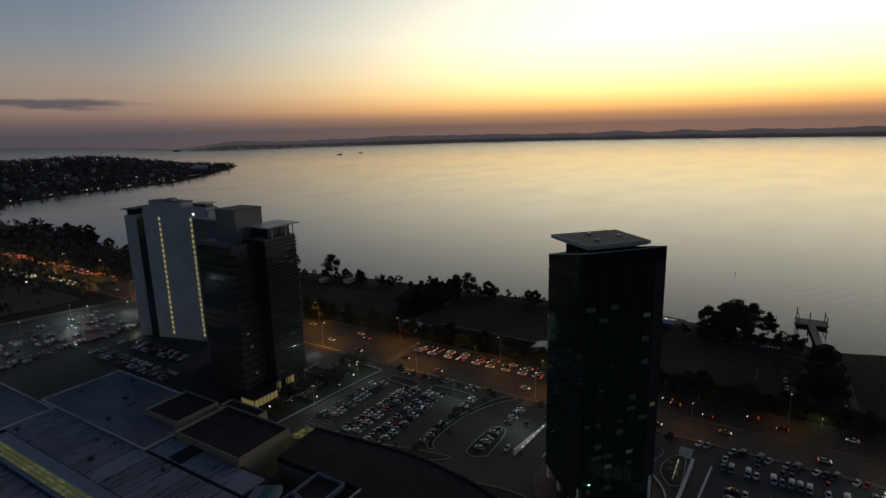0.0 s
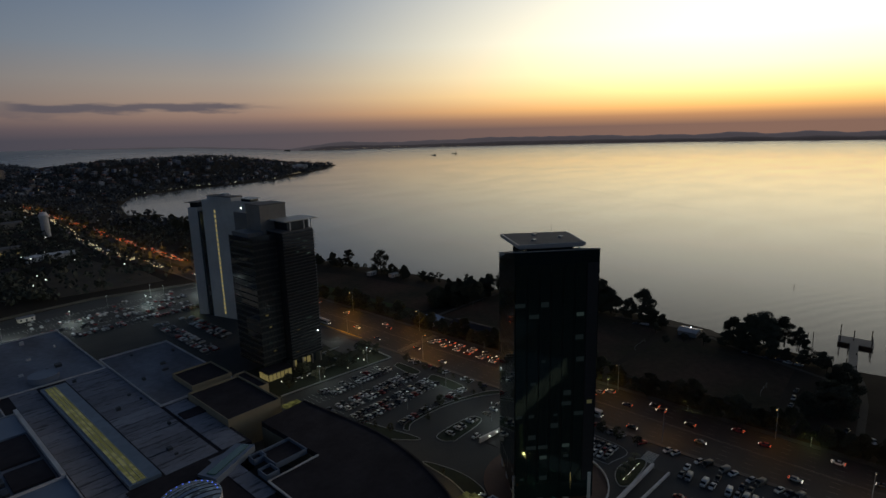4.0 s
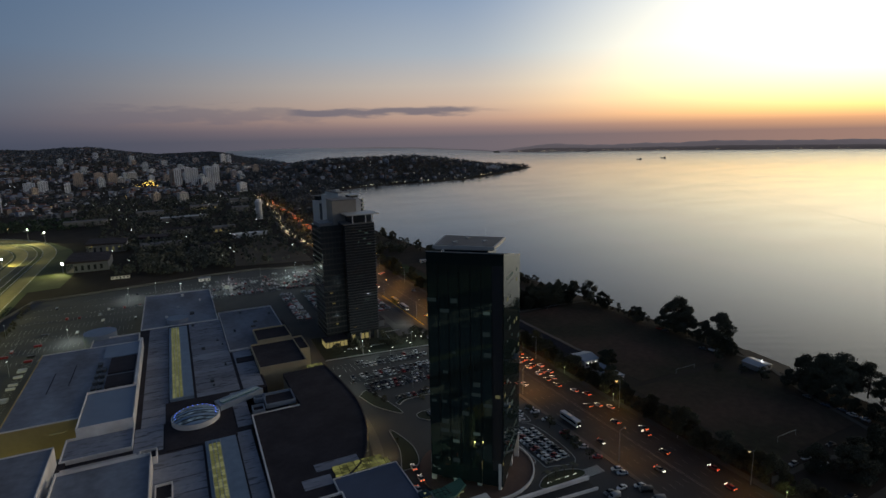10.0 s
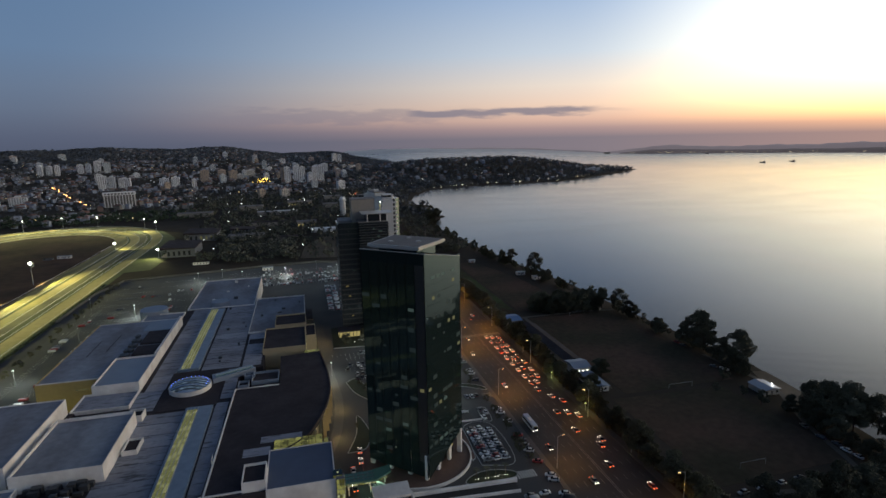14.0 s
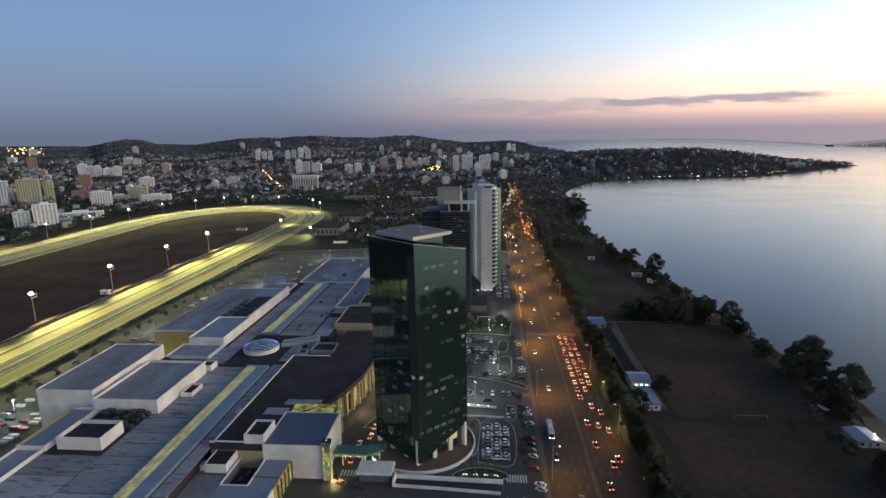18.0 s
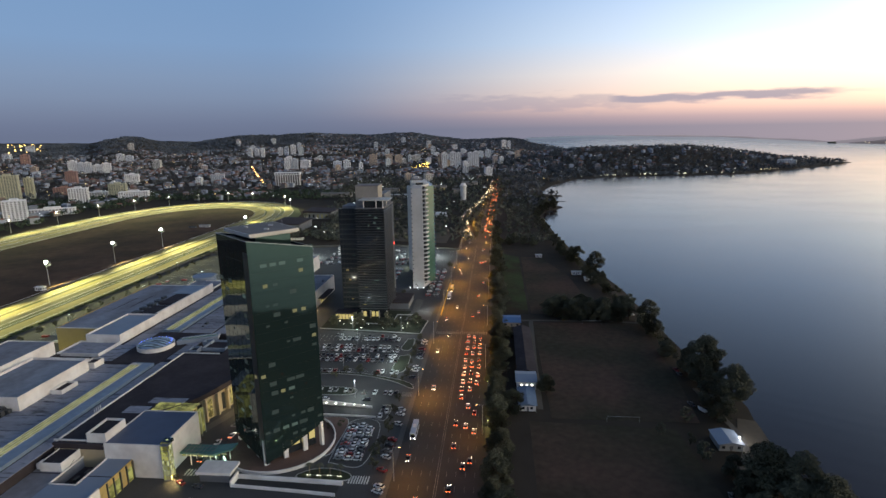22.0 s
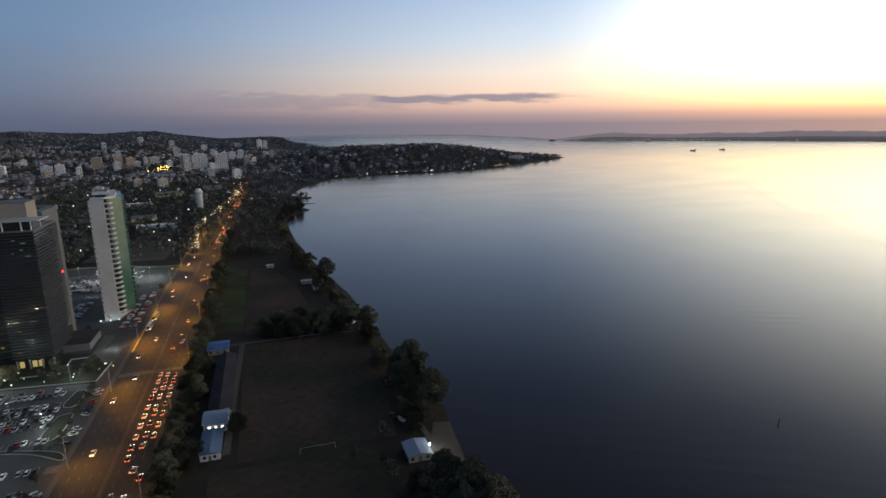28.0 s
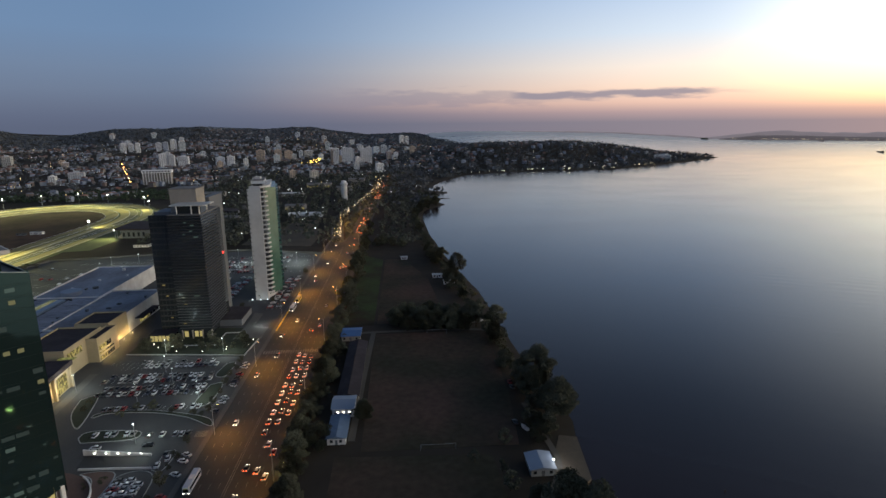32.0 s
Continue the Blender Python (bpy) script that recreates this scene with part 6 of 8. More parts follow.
def flood_mast(name, label, group, tall, lens, size, wide=1.85, visor=0.0, hood=None):
    p = thing(name, label, "floodlight", group=group)
    part("mast", Shape().tube((0, 0, 0), (0, 0, tall), 0.32, 0.16, 8), M_STEEL, p)
    part("rack", Shape().tube((0, -0.15, tall + 1.35), (0, 0.15, tall + 1.35), wide * 0.9, wide * 0.9, 12), M_STEEL, p)
    # unseen plate, added to trim the beam at the inner rail
    if visor:
        part("visor", Shape().box(1.78, -2.8, visor - 0.9, 1.84, 2.8, visor), M_STEEL, p)
        for y in (-1.5, 1.5):
            part("visor_arm", Shape().tube((0, y * 0.2, visor - 0.6), (1.8, y, visor - 0.6), 0.05, sides=5), M_STEEL, p)
    # unseen plate, added to keep the beam off buildings past the track
    if hood:
        hx, hy, hz = hood
        part("hood", Shape().box(hx, -hy, hz, hx + 0.06, hy, hz + 1.5), M_STEEL, p)
        for y in (-0.7, 0.7):
            part("hood_arm", Shape().tube((0, y * 0.2, hz + 0.9), (hx, y * hy * 0.6, hz + 0.9), 0.05, sides=5), M_STEEL, p)
    for k in range(7):
        r = 0.0 if k == 6 else wide * 0.64
        x, z = r * math.cos(k * math.tau / 6), tall + 1.35 + r * math.sin(k * math.tau / 6)
        part("lens", Shape().tube((x, -0.16, z), (x, -0.3 - size, z), wide * 0.33, wide * 0.36, 8), lens, p)
        part("rear_lens", Shape().tube((x, 0.16, z), (x, 0.3 + size, z), wide * 0.33, wide * 0.36, 8), lens, p)
    return p


mast = flood_mast("floodlight_mast", "tall racecourse floodlight mast, dazzling white", "infield floodlights", 19.2, G_FLOOD, 0.2, wide=1.5, visor=18.3, hood=(1.78, 2.8, 19.24))
mast.matrix_basis = pose(*FLOOD_POLES[0], 0, 0, 0, 0)
for x, y in FLOOD_POLES[1:]:
    copy_thing(mast, pose(x, y, 0, 0, 0, 0))
bend = flood_mast("bend_floodlight", "short floodlight mast beside the racecourse bend", "bend floodlights", 8.4, G_FLOOD, 0.1, wide=1.1)
bend.matrix_basis = pose(*BEND_POLES[0][0], 0, 0, 0, 0)
for (x, y), _ in BEND_POLES[1:]:
    copy_thing(bend, pose(x, y, 0, 0, 0, 0))
rim = flood_mast("rim_floodlight", "racecourse rim floodlight on a slim mast", "rim floodlights", 16.5, G_RIM, 0.1, 1.0, hood=(2.3, 3.6, 15.36))
turns = [math.degrees(math.atan2(560 - y, -205 - x)) for x, y in RIM_POLES]
rim.matrix_basis = pose(*RIM_POLES[0], 0, 0, 0, turns[0])
for (x, y), a in zip(RIM_POLES[1:] + [(-392, 350), (-392, 250), (-74, 747)], turns[1:] + [0, 0, 210]):
    copy_thing(rim, pose(x, y, 0, 0, 0, a))

# ---- racecourse ----
M_SAND = material("racing_sand", (0.38, 0.31, 0.13), 0.95, vary=0.3, grain=0.2, stain=0.02, second=(0.22, 0.20, 0.075), streak=(2.5, 0.25))
M_TURF = material("racing_turf", (0.07, 0.085, 0.028), 0.95, vary=0.25, grain=0.2, stain=0.03)
M_INFIELD = material("infield_scrub", (0.088, 0.052, 0.038), 0.98, spec=0.1, vary=0.4, grain=0.12, stain=0.02, second=(0.050, 0.034, 0.025))


def oval(inset):
    """The course's outline, that much inside its outer rim, counter-clockwise."""
    x0, x1 = -366 + inset * 1.15, -48 - inset
    cx, rx, ry, yc = (x0 + x1) / 2, (x1 - x0) / 2, 222 - inset * 1.55, 640
    top = [(cx + rx * math.cos(a), yc + ry * math.sin(a)) for a in np.linspace(0, math.pi, 40)]
    low = [(cx + rx * math.cos(a), -260 - 150 * abs(math.sin(a)) * rx / 160) for a in np.linspace(math.pi, math.tau, 16)]
    return top + low


def loop(name, i0, i1, z, mat, label):
    a, b = oval(i0), oval(i1)
    n = len(a)
    s = Shape()
    s.v = [(*p, z) for p in a] + [(*p, z) for p in b]
    s.f = [(i, (i + 1) % n, n + (i + 1) % n, n + i) for i in range(n)]
    setting(name, s, mat, label, "track")


loop("verge", -4, 2, 0.05, M_TURF, "grass verge round the racecourse")
loop("outer_track", 2, 15, 0.08, M_SAND, "outer sand track under floodlights")
loop("turf_strip", 15, 21, 0.07, M_TURF, "mown turf strip between the tracks")
loop("exercise_track", 21, 30, 0.08, material("worn_sand", (0.085, 0.08, 0.055), 0.95, vary=0.3, grain=0.1, stain=0.03, second=(0.15, 0.14, 0.06)), "worn middle track")
loop("main_track", 30, 41, 0.085, M_SAND, "wide yellow sand racing track under floodlights")
loop("chute_strip", 41, 43.5, 0.08, M_TURF, "narrow turf strip along the racing track")
loop("inner_track", 43.5, 58, 0.085, material("pale_racing_sand", (0.33, 0.27, 0.11), 0.95, vary=0.35, grain=0.2, stain=0.03, second=(0.13, 0.12, 0.05), streak=(2.5, 0.25)), "rutted inner racing track under floodlights")
loop("inner_turf", 58, 66, 0.075, M_INFIELD, "turf strip inside the track")
setting("infield", Shape().sheet(oval(66), 0.06), M_INFIELD, "dark rough infield of the racecourse", "field")
for inset in (2, 15.4, 21, 30, 43.5, 58.5):
    f = thing("running_rail", "long white running rail beside the track", "rail", group="running rails")
    line = [p for p in oval(inset)]
    part("rail", Shape().band(line + [line[0]], 0.12, 0.95, 1.1), M_WALL, f)
    posts = Shape()
    for (ax, ay), (bx, by) in zip(line, line[1:]):
        d = math.hypot(bx - ax, by - ay)
        for k in range(max(1, int(d / 8))):
            f0 = k / max(1, int(d / 8))
            x, y = ax + (bx - ax) * f0, ay + (by - ay) * f0
            posts.box(x - 0.07, y - 0.07, 0, x + 0.07, y + 0.07, 1.0)
    tagged(part("posts", posts, M_WALL, f), kind="stuff")
hedge = Shape()
for i in range(330):
    y = -60 + i * 1.45
    r = random.Random(i)
    if r.random() < 0.25:
        continue
    hedge.box(-47.2 + r.uniform(-0.5, 0.4), y, 0, -45.6 + r.uniform(-0.4, 0.5), y + 1.6, r.uniform(0.9, 1.8))
setting("boundary_hedge", hedge, M_HEDGE, "dark clipped hedge between racecourse and road", "hedge", "stuff")


def low_house(name, label, x0, y0, x1, y1, wall_h, roof_h, wall, roof, ridge_x=True, over=0.6, group=""):
    """A gabled or flat low building with walls, overhanging roof, windows and door."""
    h = thing(name, label, "building", group=group)
    part("wall", Shape().prism(rect(x0, y0, x1, y1), 0, wall_h), wall, h)
    s = Shape()
    a, b, c, d = x0 - over, y0 - over, x1 + over, y1 + over
    if ridge_x:
        m = (b + d) / 2
        p = [(a, b, wall_h), (c, b, wall_h), (c, d, wall_h), (a, d, wall_h), (a, m, wall_h + roof_h), (c, m, wall_h + roof_h)]
        s.face_list(p, [(0, 1, 5, 4), (2, 3, 4, 5), (0, 4, 3), (1, 2, 5), (3, 2, 1, 0)])
    else:
        m = (a + c) / 2
        p = [(a, b, wall_h), (c, b, wall_h), (c, d, wall_h), (a, d, wall_h), (m, b, wall_h + roof_h), (m, d, wall_h + roof_h)]
        s.face_list(p, [(0, 4, 5, 3), (1, 2, 5, 4), (0, 1, 4), (2, 3, 5), (3, 2, 1, 0)])
    part("roof", s, roof, h)
    n = max(2, int((x1 - x0) / 3))
    for i in range(n):
        x = x0 + (x1 - x0) * (i + 0.3) / n
        part("window", Shape().box(x, y0 - 0.06, 1.0, x + 1.2, y0 - 0.01, 2.2), M_GLASS_B, h)
    n = max(2, int((y1 - y0) / 5))
    for i in range(n):
        y = y0 + (y1 - y0) * (i + 0.3) / n
        part("window", Shape().box(x1 + 0.01, y, 1.0, x1 + 0.06, y + 1.2, 2.2), M_GLASS_B, h)
    part("door", Shape().box((x0 + x1) / 2 - 0.5, y0 - 0.08, 0.05, (x0 + x1) / 2 + 0.5, y0 - 0.01, 2.1), M_GREY, h)
    return h


def stand(x0, y0, x1, y1, tall, lit):
    g = thing("grandstand", "racecourse grandstand with a dark sloping roof", "grandstand", group="grandstands")
    part("wall", Shape().prism(rect(x0 + 3, y0, x1, y1), 0, tall - 1.5), M_GREY, g)
    part("roof", Shape().prism(rect(x0 - 4, y0 - 2, x1 + 1, y1 + 2), tall - 1.2, [tall + 1.4, tall - 0.4, tall - 0.4, tall + 1.4]), M_ROOF_DARK, g)
    for i in range(6):
        part("tier", Shape().box(x0 - 3 + i, y0 + 1, 0, x0 - 2 + i, y1 - 1, 1 + i * 0.9), M_CONC, g)
    for i in range(5):
        y = y0 + 2 + (y1 - y0 - 4) * i / 5
        part("window", Shape().box(x0 + 4 + i * (x1 - x0 - 6) / 5, y0 - 0.1, 2, x0 + 6.4 + i * (x1 - x0 - 6) / 5, y0 - 0.01, 7), M_LIT_Y if lit and i > 1 else M_GLASS_B, g)
        part("post", Shape().tube((x0 - 3.4, y, 0), (x0 - 3.4, y, tall), 0.25, sides=6), M_STEEL, g)


setting("bend_lawn", Shape().prism([(-47, 470), (-20, 476), (-16, 540), (-20, 600), (-40, 700), (-75, 780), (-60, 690), (-49, 620)], -0.3, 0.045), M_TURF, "lit green lawn beside the racecourse bend", "lawn")
stand(-20, 540, 14, 590, 11, False)
stand(-14, 648, 24, 690, 11, True)
stand(40, 690, 70, 712, 8, False)
low_house("service_building", "low white-walled service building in the trees", 20, 486, 36, 493, 3, 0.8, M_WALL, M_ROOF_DARK)
low_house("infield_hut", "small white hut on the infield", -119, 264, -112, 268, 3.0, 0.3, M_WALL, M_WALL)
low_house("infield_shed", "pale sheds on the infield", -144, 578, -130, 583, 3.0, 0.4, M_WALL, M_ROOF)
low_house("infield_shed", "dark low shed on the infield", -156, 572, -147, 577, 2.5, 0.4, M_GREY, M_ROOF_DARK)
low_house("gate_house", "small white gatehouse behind the mall", 96, 432, 106, 438, 3, 0.3, M_WALL, M_ROOF)

# ---- the shore side ----
M_FIELD = material("worn_playing_field", (0.088, 0.055, 0.042), 0.98, spec=0.08, vary=0.45, grain=0.3, stain=0.022, second=(0.044, 0.040, 0.027))
M_FIELD_G = material("green_field", (0.056, 0.080, 0.030), 0.98, spec=0.08, vary=0.3, grain=0.3, stain=0.03, second=(0.045, 0.037, 0.024))
M_PATH = material("pale_dirt_path", (0.085, 0.073, 0.06), 0.95, vary=0.2)
M_SANDY = material("muddy_beach", (0.10, 0.075, 0.05), 0.95, vary=0.25)
setting("playing_field_1", Shape().prism([(294, 76), (358, 76), (362, 120), (363, 204), (294, 204)], -0.3, 0.06), M_FIELD, "worn brown football pitch", "field")
setting("playing_field_2", Shape().prism([(284, -2), (350, 0), (346, 70), (284, 73)], -0.3, 0.05), M_FIELD, "worn grass football pitch", "field")
setting("playing_field_3", Shape().prism([(271, 222), (292, 220), (292, 400), (272, 420)], -0.3, 0.05), M_FIELD_G, "green grass strip beside the avenue", "field")
setting("playing_field_4", Shape().prism([(294, 222), (340, 222), (332, 330), (312, 400), (294, 400)], -0.3, 0.055), M_FIELD, "brown rough field", "field")
setting("path", Shape().ribbon([(266, 205), (294, 207.5), (340, 208), (366, 205)], 1.6, 0.12), M_PATH, "pale path across the fields", "path")
setting("path_2", Shape().ribbon([(289.5, 84), (290.5, 140), (292.5, 206)], 1.5, 0.11), M_PATH, "pale path beside the sheds", "path")
setting("path_3", Shape().ribbon(curve_line([(271, -10), (300, -10), (320, -14), (338, -17), (343, -8), (348, 6), (354, 26), (364, 46), (370.5, 62), (370, 78), (367, 110)], 5), 1.3, 0.10), M_PATH, "pale track along the shore", "path")
setting("path_4", Shape().ribbon([(280, -34), (320, -32), (347, -28), (362, -22)], 1.5, 0.11), M_PATH, "pale track to the pier", "path")
setting("beach", Shape().prism([(369, 40), (380, 52), (383, 80), (376, 82), (368, 62)], -0.9, -0.35), M_SANDY, "strip of muddy beach", "beach")
low_house("clubhouse", "white clubhouse with a curved pale roof and lit windows", 279.5, 104, 289, 116, 4.2, 1.5, M_WALL, M_SHEET)
low_house("long_shed", "long dark-roofed shed beside the path", 280.5, 117, 290, 184, 3.4, 1.6, M_CONC, M_ROOF_DARK, False)
low_house("blue_roofed_shed", "small shed with a blue metal roof", 280, 82, 287.5, 100, 3.0, 0.9, M_WALL, material("blue_metal_roof", (0.13, 0.18, 0.26), 0.6), False)
low_house("shelter", "blue-roofed shelter under trees", 274, 194, 285, 208, 3.2, 1.2, M_CONC, material("bright_blue_roof", (0.07, 0.16, 0.36), 0.5))
hut = low_house("shore_hut", "pale hut with a grey roof beside the shore", 358, 54.5, 367, 65, 3.0, 1.0, M_STEEL, M_SHEET, False)
part("wall_lamp", Shape().box(367.7, 60.4, 2.4, 368.2, 60.9, 2.9), glow("hut_lamp_white", (0.9, 0.97, 1.0), 14), hut)
low_house("shore_kiosk", "small pale kiosk under the trees", 336, 330, 344, 334, 2.8, 0.5, M_WALL, M_FASCIA)
low_house("shore_kiosk", "small pale kiosk beside the field", 309, 398, 315, 402, 2.6, 0.4, M_WALL, M_FASCIA)
win = glow("club_window", (1.0, 0.97, 0.8), 3)
for i in range(3):
    b = thing("wall_light", "small bright wall light on the clubhouse", "lamp", group="wall lights")
    part("lens", Shape().box(281.5 + i * 2.6, 103.8, 2.2, 282.3 + i * 2.6, 103.95, 2.8), win, b)
for x0, x1, y in ((318, 332, 75), (326, 338, 202), (300, 312, 6)):
    g = thing("football_goal", "white metal football goal", "goal", group="football goals")
    part("left_post", Shape().tube((x0, y, 0.05), (x0, y, 2.5), 0.06, sides=6), M_STEEL, g)
    part("right_post", Shape().tube((x1, y, 0.05), (x1, y, 2.5), 0.06, sides=6), M_STEEL, g)
    part("crossbar", Shape().tube((x0, y, 2.5), (x1, y, 2.5), 0.06, sides=6), M_STEEL, g)
pier = thing("pier", "wooden pier with tall posts reaching into the lake", "pier")
part("deck", Shape().prism([(358, -25), (402, -21), (402, -17), (358, -21)], 0.3, 0.7), M_CONC, pier)
part("platform", Shape().prism([(402, -28), (414, -27), (414, -10), (402, -11)], 0.3, 0.7), M_CONC, pier)
for x, y, z in ((364, -24, 2), (372, -19, 2), (384, -22, 2), (396, -17, 2.4), (403, -27, 6), (413, -26, 7), (413, -11, 8), (403, -12, 6), (408, -18, 7)):
    part("post", Shape().tube((x, y, -4), (x, y, z), 0.28, sides=7), M_TRUNK, pier)
part("beam", Shape().tube((403, -12, 5.6), (413, -11, 5.6), 0.2, sides=6), M_TRUNK, pier)
part("beam", Shape().tube((403, -27, 5.4), (413, -26, 5.4), 0.2, sides=6), M_TRUNK, pier)
for x, y, z in ((395, 0, 7), (398, 3, 5), (519.5, 32.5, 2.5), (424.6, 41.6, 0.8)):
    b = thing("mooring_post", "dark mooring post standing in the lake", "post", (x, y, -1.15), group="mooring posts")
    part("stake", Shape().tube((0, 0, -3), (0.3, 0.2, z), 0.25, 0.18, 7), M_TRUNK, b)
M_RIPPLE = material("rough_water_line", (0.04, 0.028, 0.025), 0.24, vary=0.3, grain=0.3)
wake = curve_line([(1270, 779), (1081, 523), (954, 309), (892, 191), (830, 103), (807, 3), (771, -68), (742, -150)], 14)
wob = [(x + 2.2 * math.sin(i * 1.3) + 3 * math.sin(i * 0.37), y) for i, (x, y) in enumerate(wake)]
setting("current_line", Shape().ribbon(wob, 0.55, -1.10), M_RIPPLE, "thin dark line of rough water across the lake", "water line")
for x, y, w, h in ((2416, 3710, 36, 14), (2310, 3700, 13, 4)):
    s = Shape()
    ringp = [(x + w * math.cos(k * math.tau / 18), y + w * 0.5 * math.sin(k * math.tau / 18)) for k in range(18)]
    s.v = [(*p, -2) for p in ringp] + [((px - x) * 0.6 + x, (py - y) * 0.6 + y, h * (0.7 + 0.3 * math.sin(k * 2.1))) for k, (px, py) in enumerate(ringp)]
    s.f = [(k, (k + 1) % 18, 18 + (k + 1) % 18, 18 + k) for k in range(18)] + [tuple(range(18, 36))]
    tagged(part("islet", s, M_WOOD), "small dark wooded islet in the lake", "island")
for x, y in ((2202, 1990), (2371, 1993), (2850, 3150)):
    b = thing("cargo_boat", "small dark boat far out on the lake", "boat", (x, y, -1.1), group="far boats")
    part("boat_hull", hull([(-16, 2, 0, 3), (-14, 4, -0.6, 3), (12, 4, -0.6, 3.2), (17, 0.6, 0.5, 4)]), M_ROOF_DARK, b)
    part("boat_cabin", Shape().box(-3, -13, 3, 3, -7, 7), M_GREY, b)
# ---- trees ----
def crown_shape(seed, tall, spread, clumps, leaves, size, base=0.35):
    r = random.Random(seed)
    trunk, crown = Shape(), Shape()
    top = Vector((r.uniform(-0.6, 0.6), r.uniform(-0.6, 0.6), tall * 0.62))
    trunk.tube((0, 0, -0.3), tuple(top * 0.5), tall * 0.026, tall * 0.019, 8)
    trunk.tube(tuple(top * 0.5), tuple(top), tall * 0.019, tall * 0.009, 7)
    for c in range(clumps):
        a, f = r.uniform(0, math.tau), (c + 0.5) / clumps
        z = tall * (base + (0.95 - base) * f + r.uniform(-0.05, 0.05))
        wide = spread * math.sin(math.pi * min(0.97, 0.22 + 0.72 * f)) * r.uniform(0.45, 1.0)
        mid = Vector((math.cos(a) * wide, math.sin(a) * wide, z))
        start = top * r.uniform(0.35, 0.95)
        trunk.tube(tuple(start), tuple(start.lerp(mid, 0.9)), tall * 0.008, tall * 0.003, 5)
        rad = spread * r.uniform(0.28, 0.44)
        for _ in range(leaves):
            d = Vector((r.gauss(0, 1), r.gauss(0, 1), r.gauss(0, 0.8))).normalized()
            p = mid + Vector((d.x * rad, d.y * rad, d.z * rad * 0.72)) * r.uniform(0.5, 1.05)
            u = Vector((r.gauss(0, 1), r.gauss(0, 1), r.gauss(0, 0.6))).normalized()
            v = u.orthogonal().normalized()
            s1, s2 = size * r.uniform(0.6, 1.3), size * r.uniform(0.5, 1.0)
            crown.face_list([p - u * s1, p + v * s2 * 0.6, p + u * s1, p - v * s2 * 0.6], [(0, 1, 2, 3)])
    return trunk, crown


def make_tree(seed, tall, spread, label, clumps=16, leaves=75, size=0.75, base=0.35):
    tr, cr = crown_shape(seed, tall, spread, clumps, leaves, size, base)
    t = thing("tree", label, "tree", group="trees")
    part("trunk", tr, M_TRUNK, t)
    part("crown", cr, M_LEAF, t)
    return t


BIG = "tall dark broad-crowned tree with gaps in its crown"
SMALL = "small rounded street tree with dark leaves"
KINDS = [make_tree(1, 19, 7.5, BIG, 26, 330, 0.5, 0.25), make_tree(2, 17, 6.0, BIG, 24, 300, 0.46, 0.25), make_tree(3, 21, 8.5, BIG, 30, 360, 0.52, 0.2),
         make_tree(4, 13, 5.5, "dense dark shore tree with low branches", 22, 280, 0.45, 0.12),
         make_tree(5, 7, 3.0, SMALL, 11, 55, 0.45, 0.35), make_tree(6, 5.5, 2.4, SMALL, 9, 50, 0.4, 0.35), make_tree(7, 4, 2.6, "low dense shrub beside the lawn", 9, 55, 0.35, 0.1)]
used = set()
rt = random.Random(21)


def plant(k, x, y, scale=1.0, z=0.0):
    m = pose(x, y, z, 0, 0, rt.uniform(0, 360))
    if k not in used:
        KINDS[k].matrix_basis = m @ Matrix.Diagonal((scale, scale, scale, 1))
        used.add(k)
        return KINDS[k]
    c = copy_thing(KINDS[k], m)
    c.scale = (scale, scale, scale * rt.uniform(0.92, 1.08))
    return c


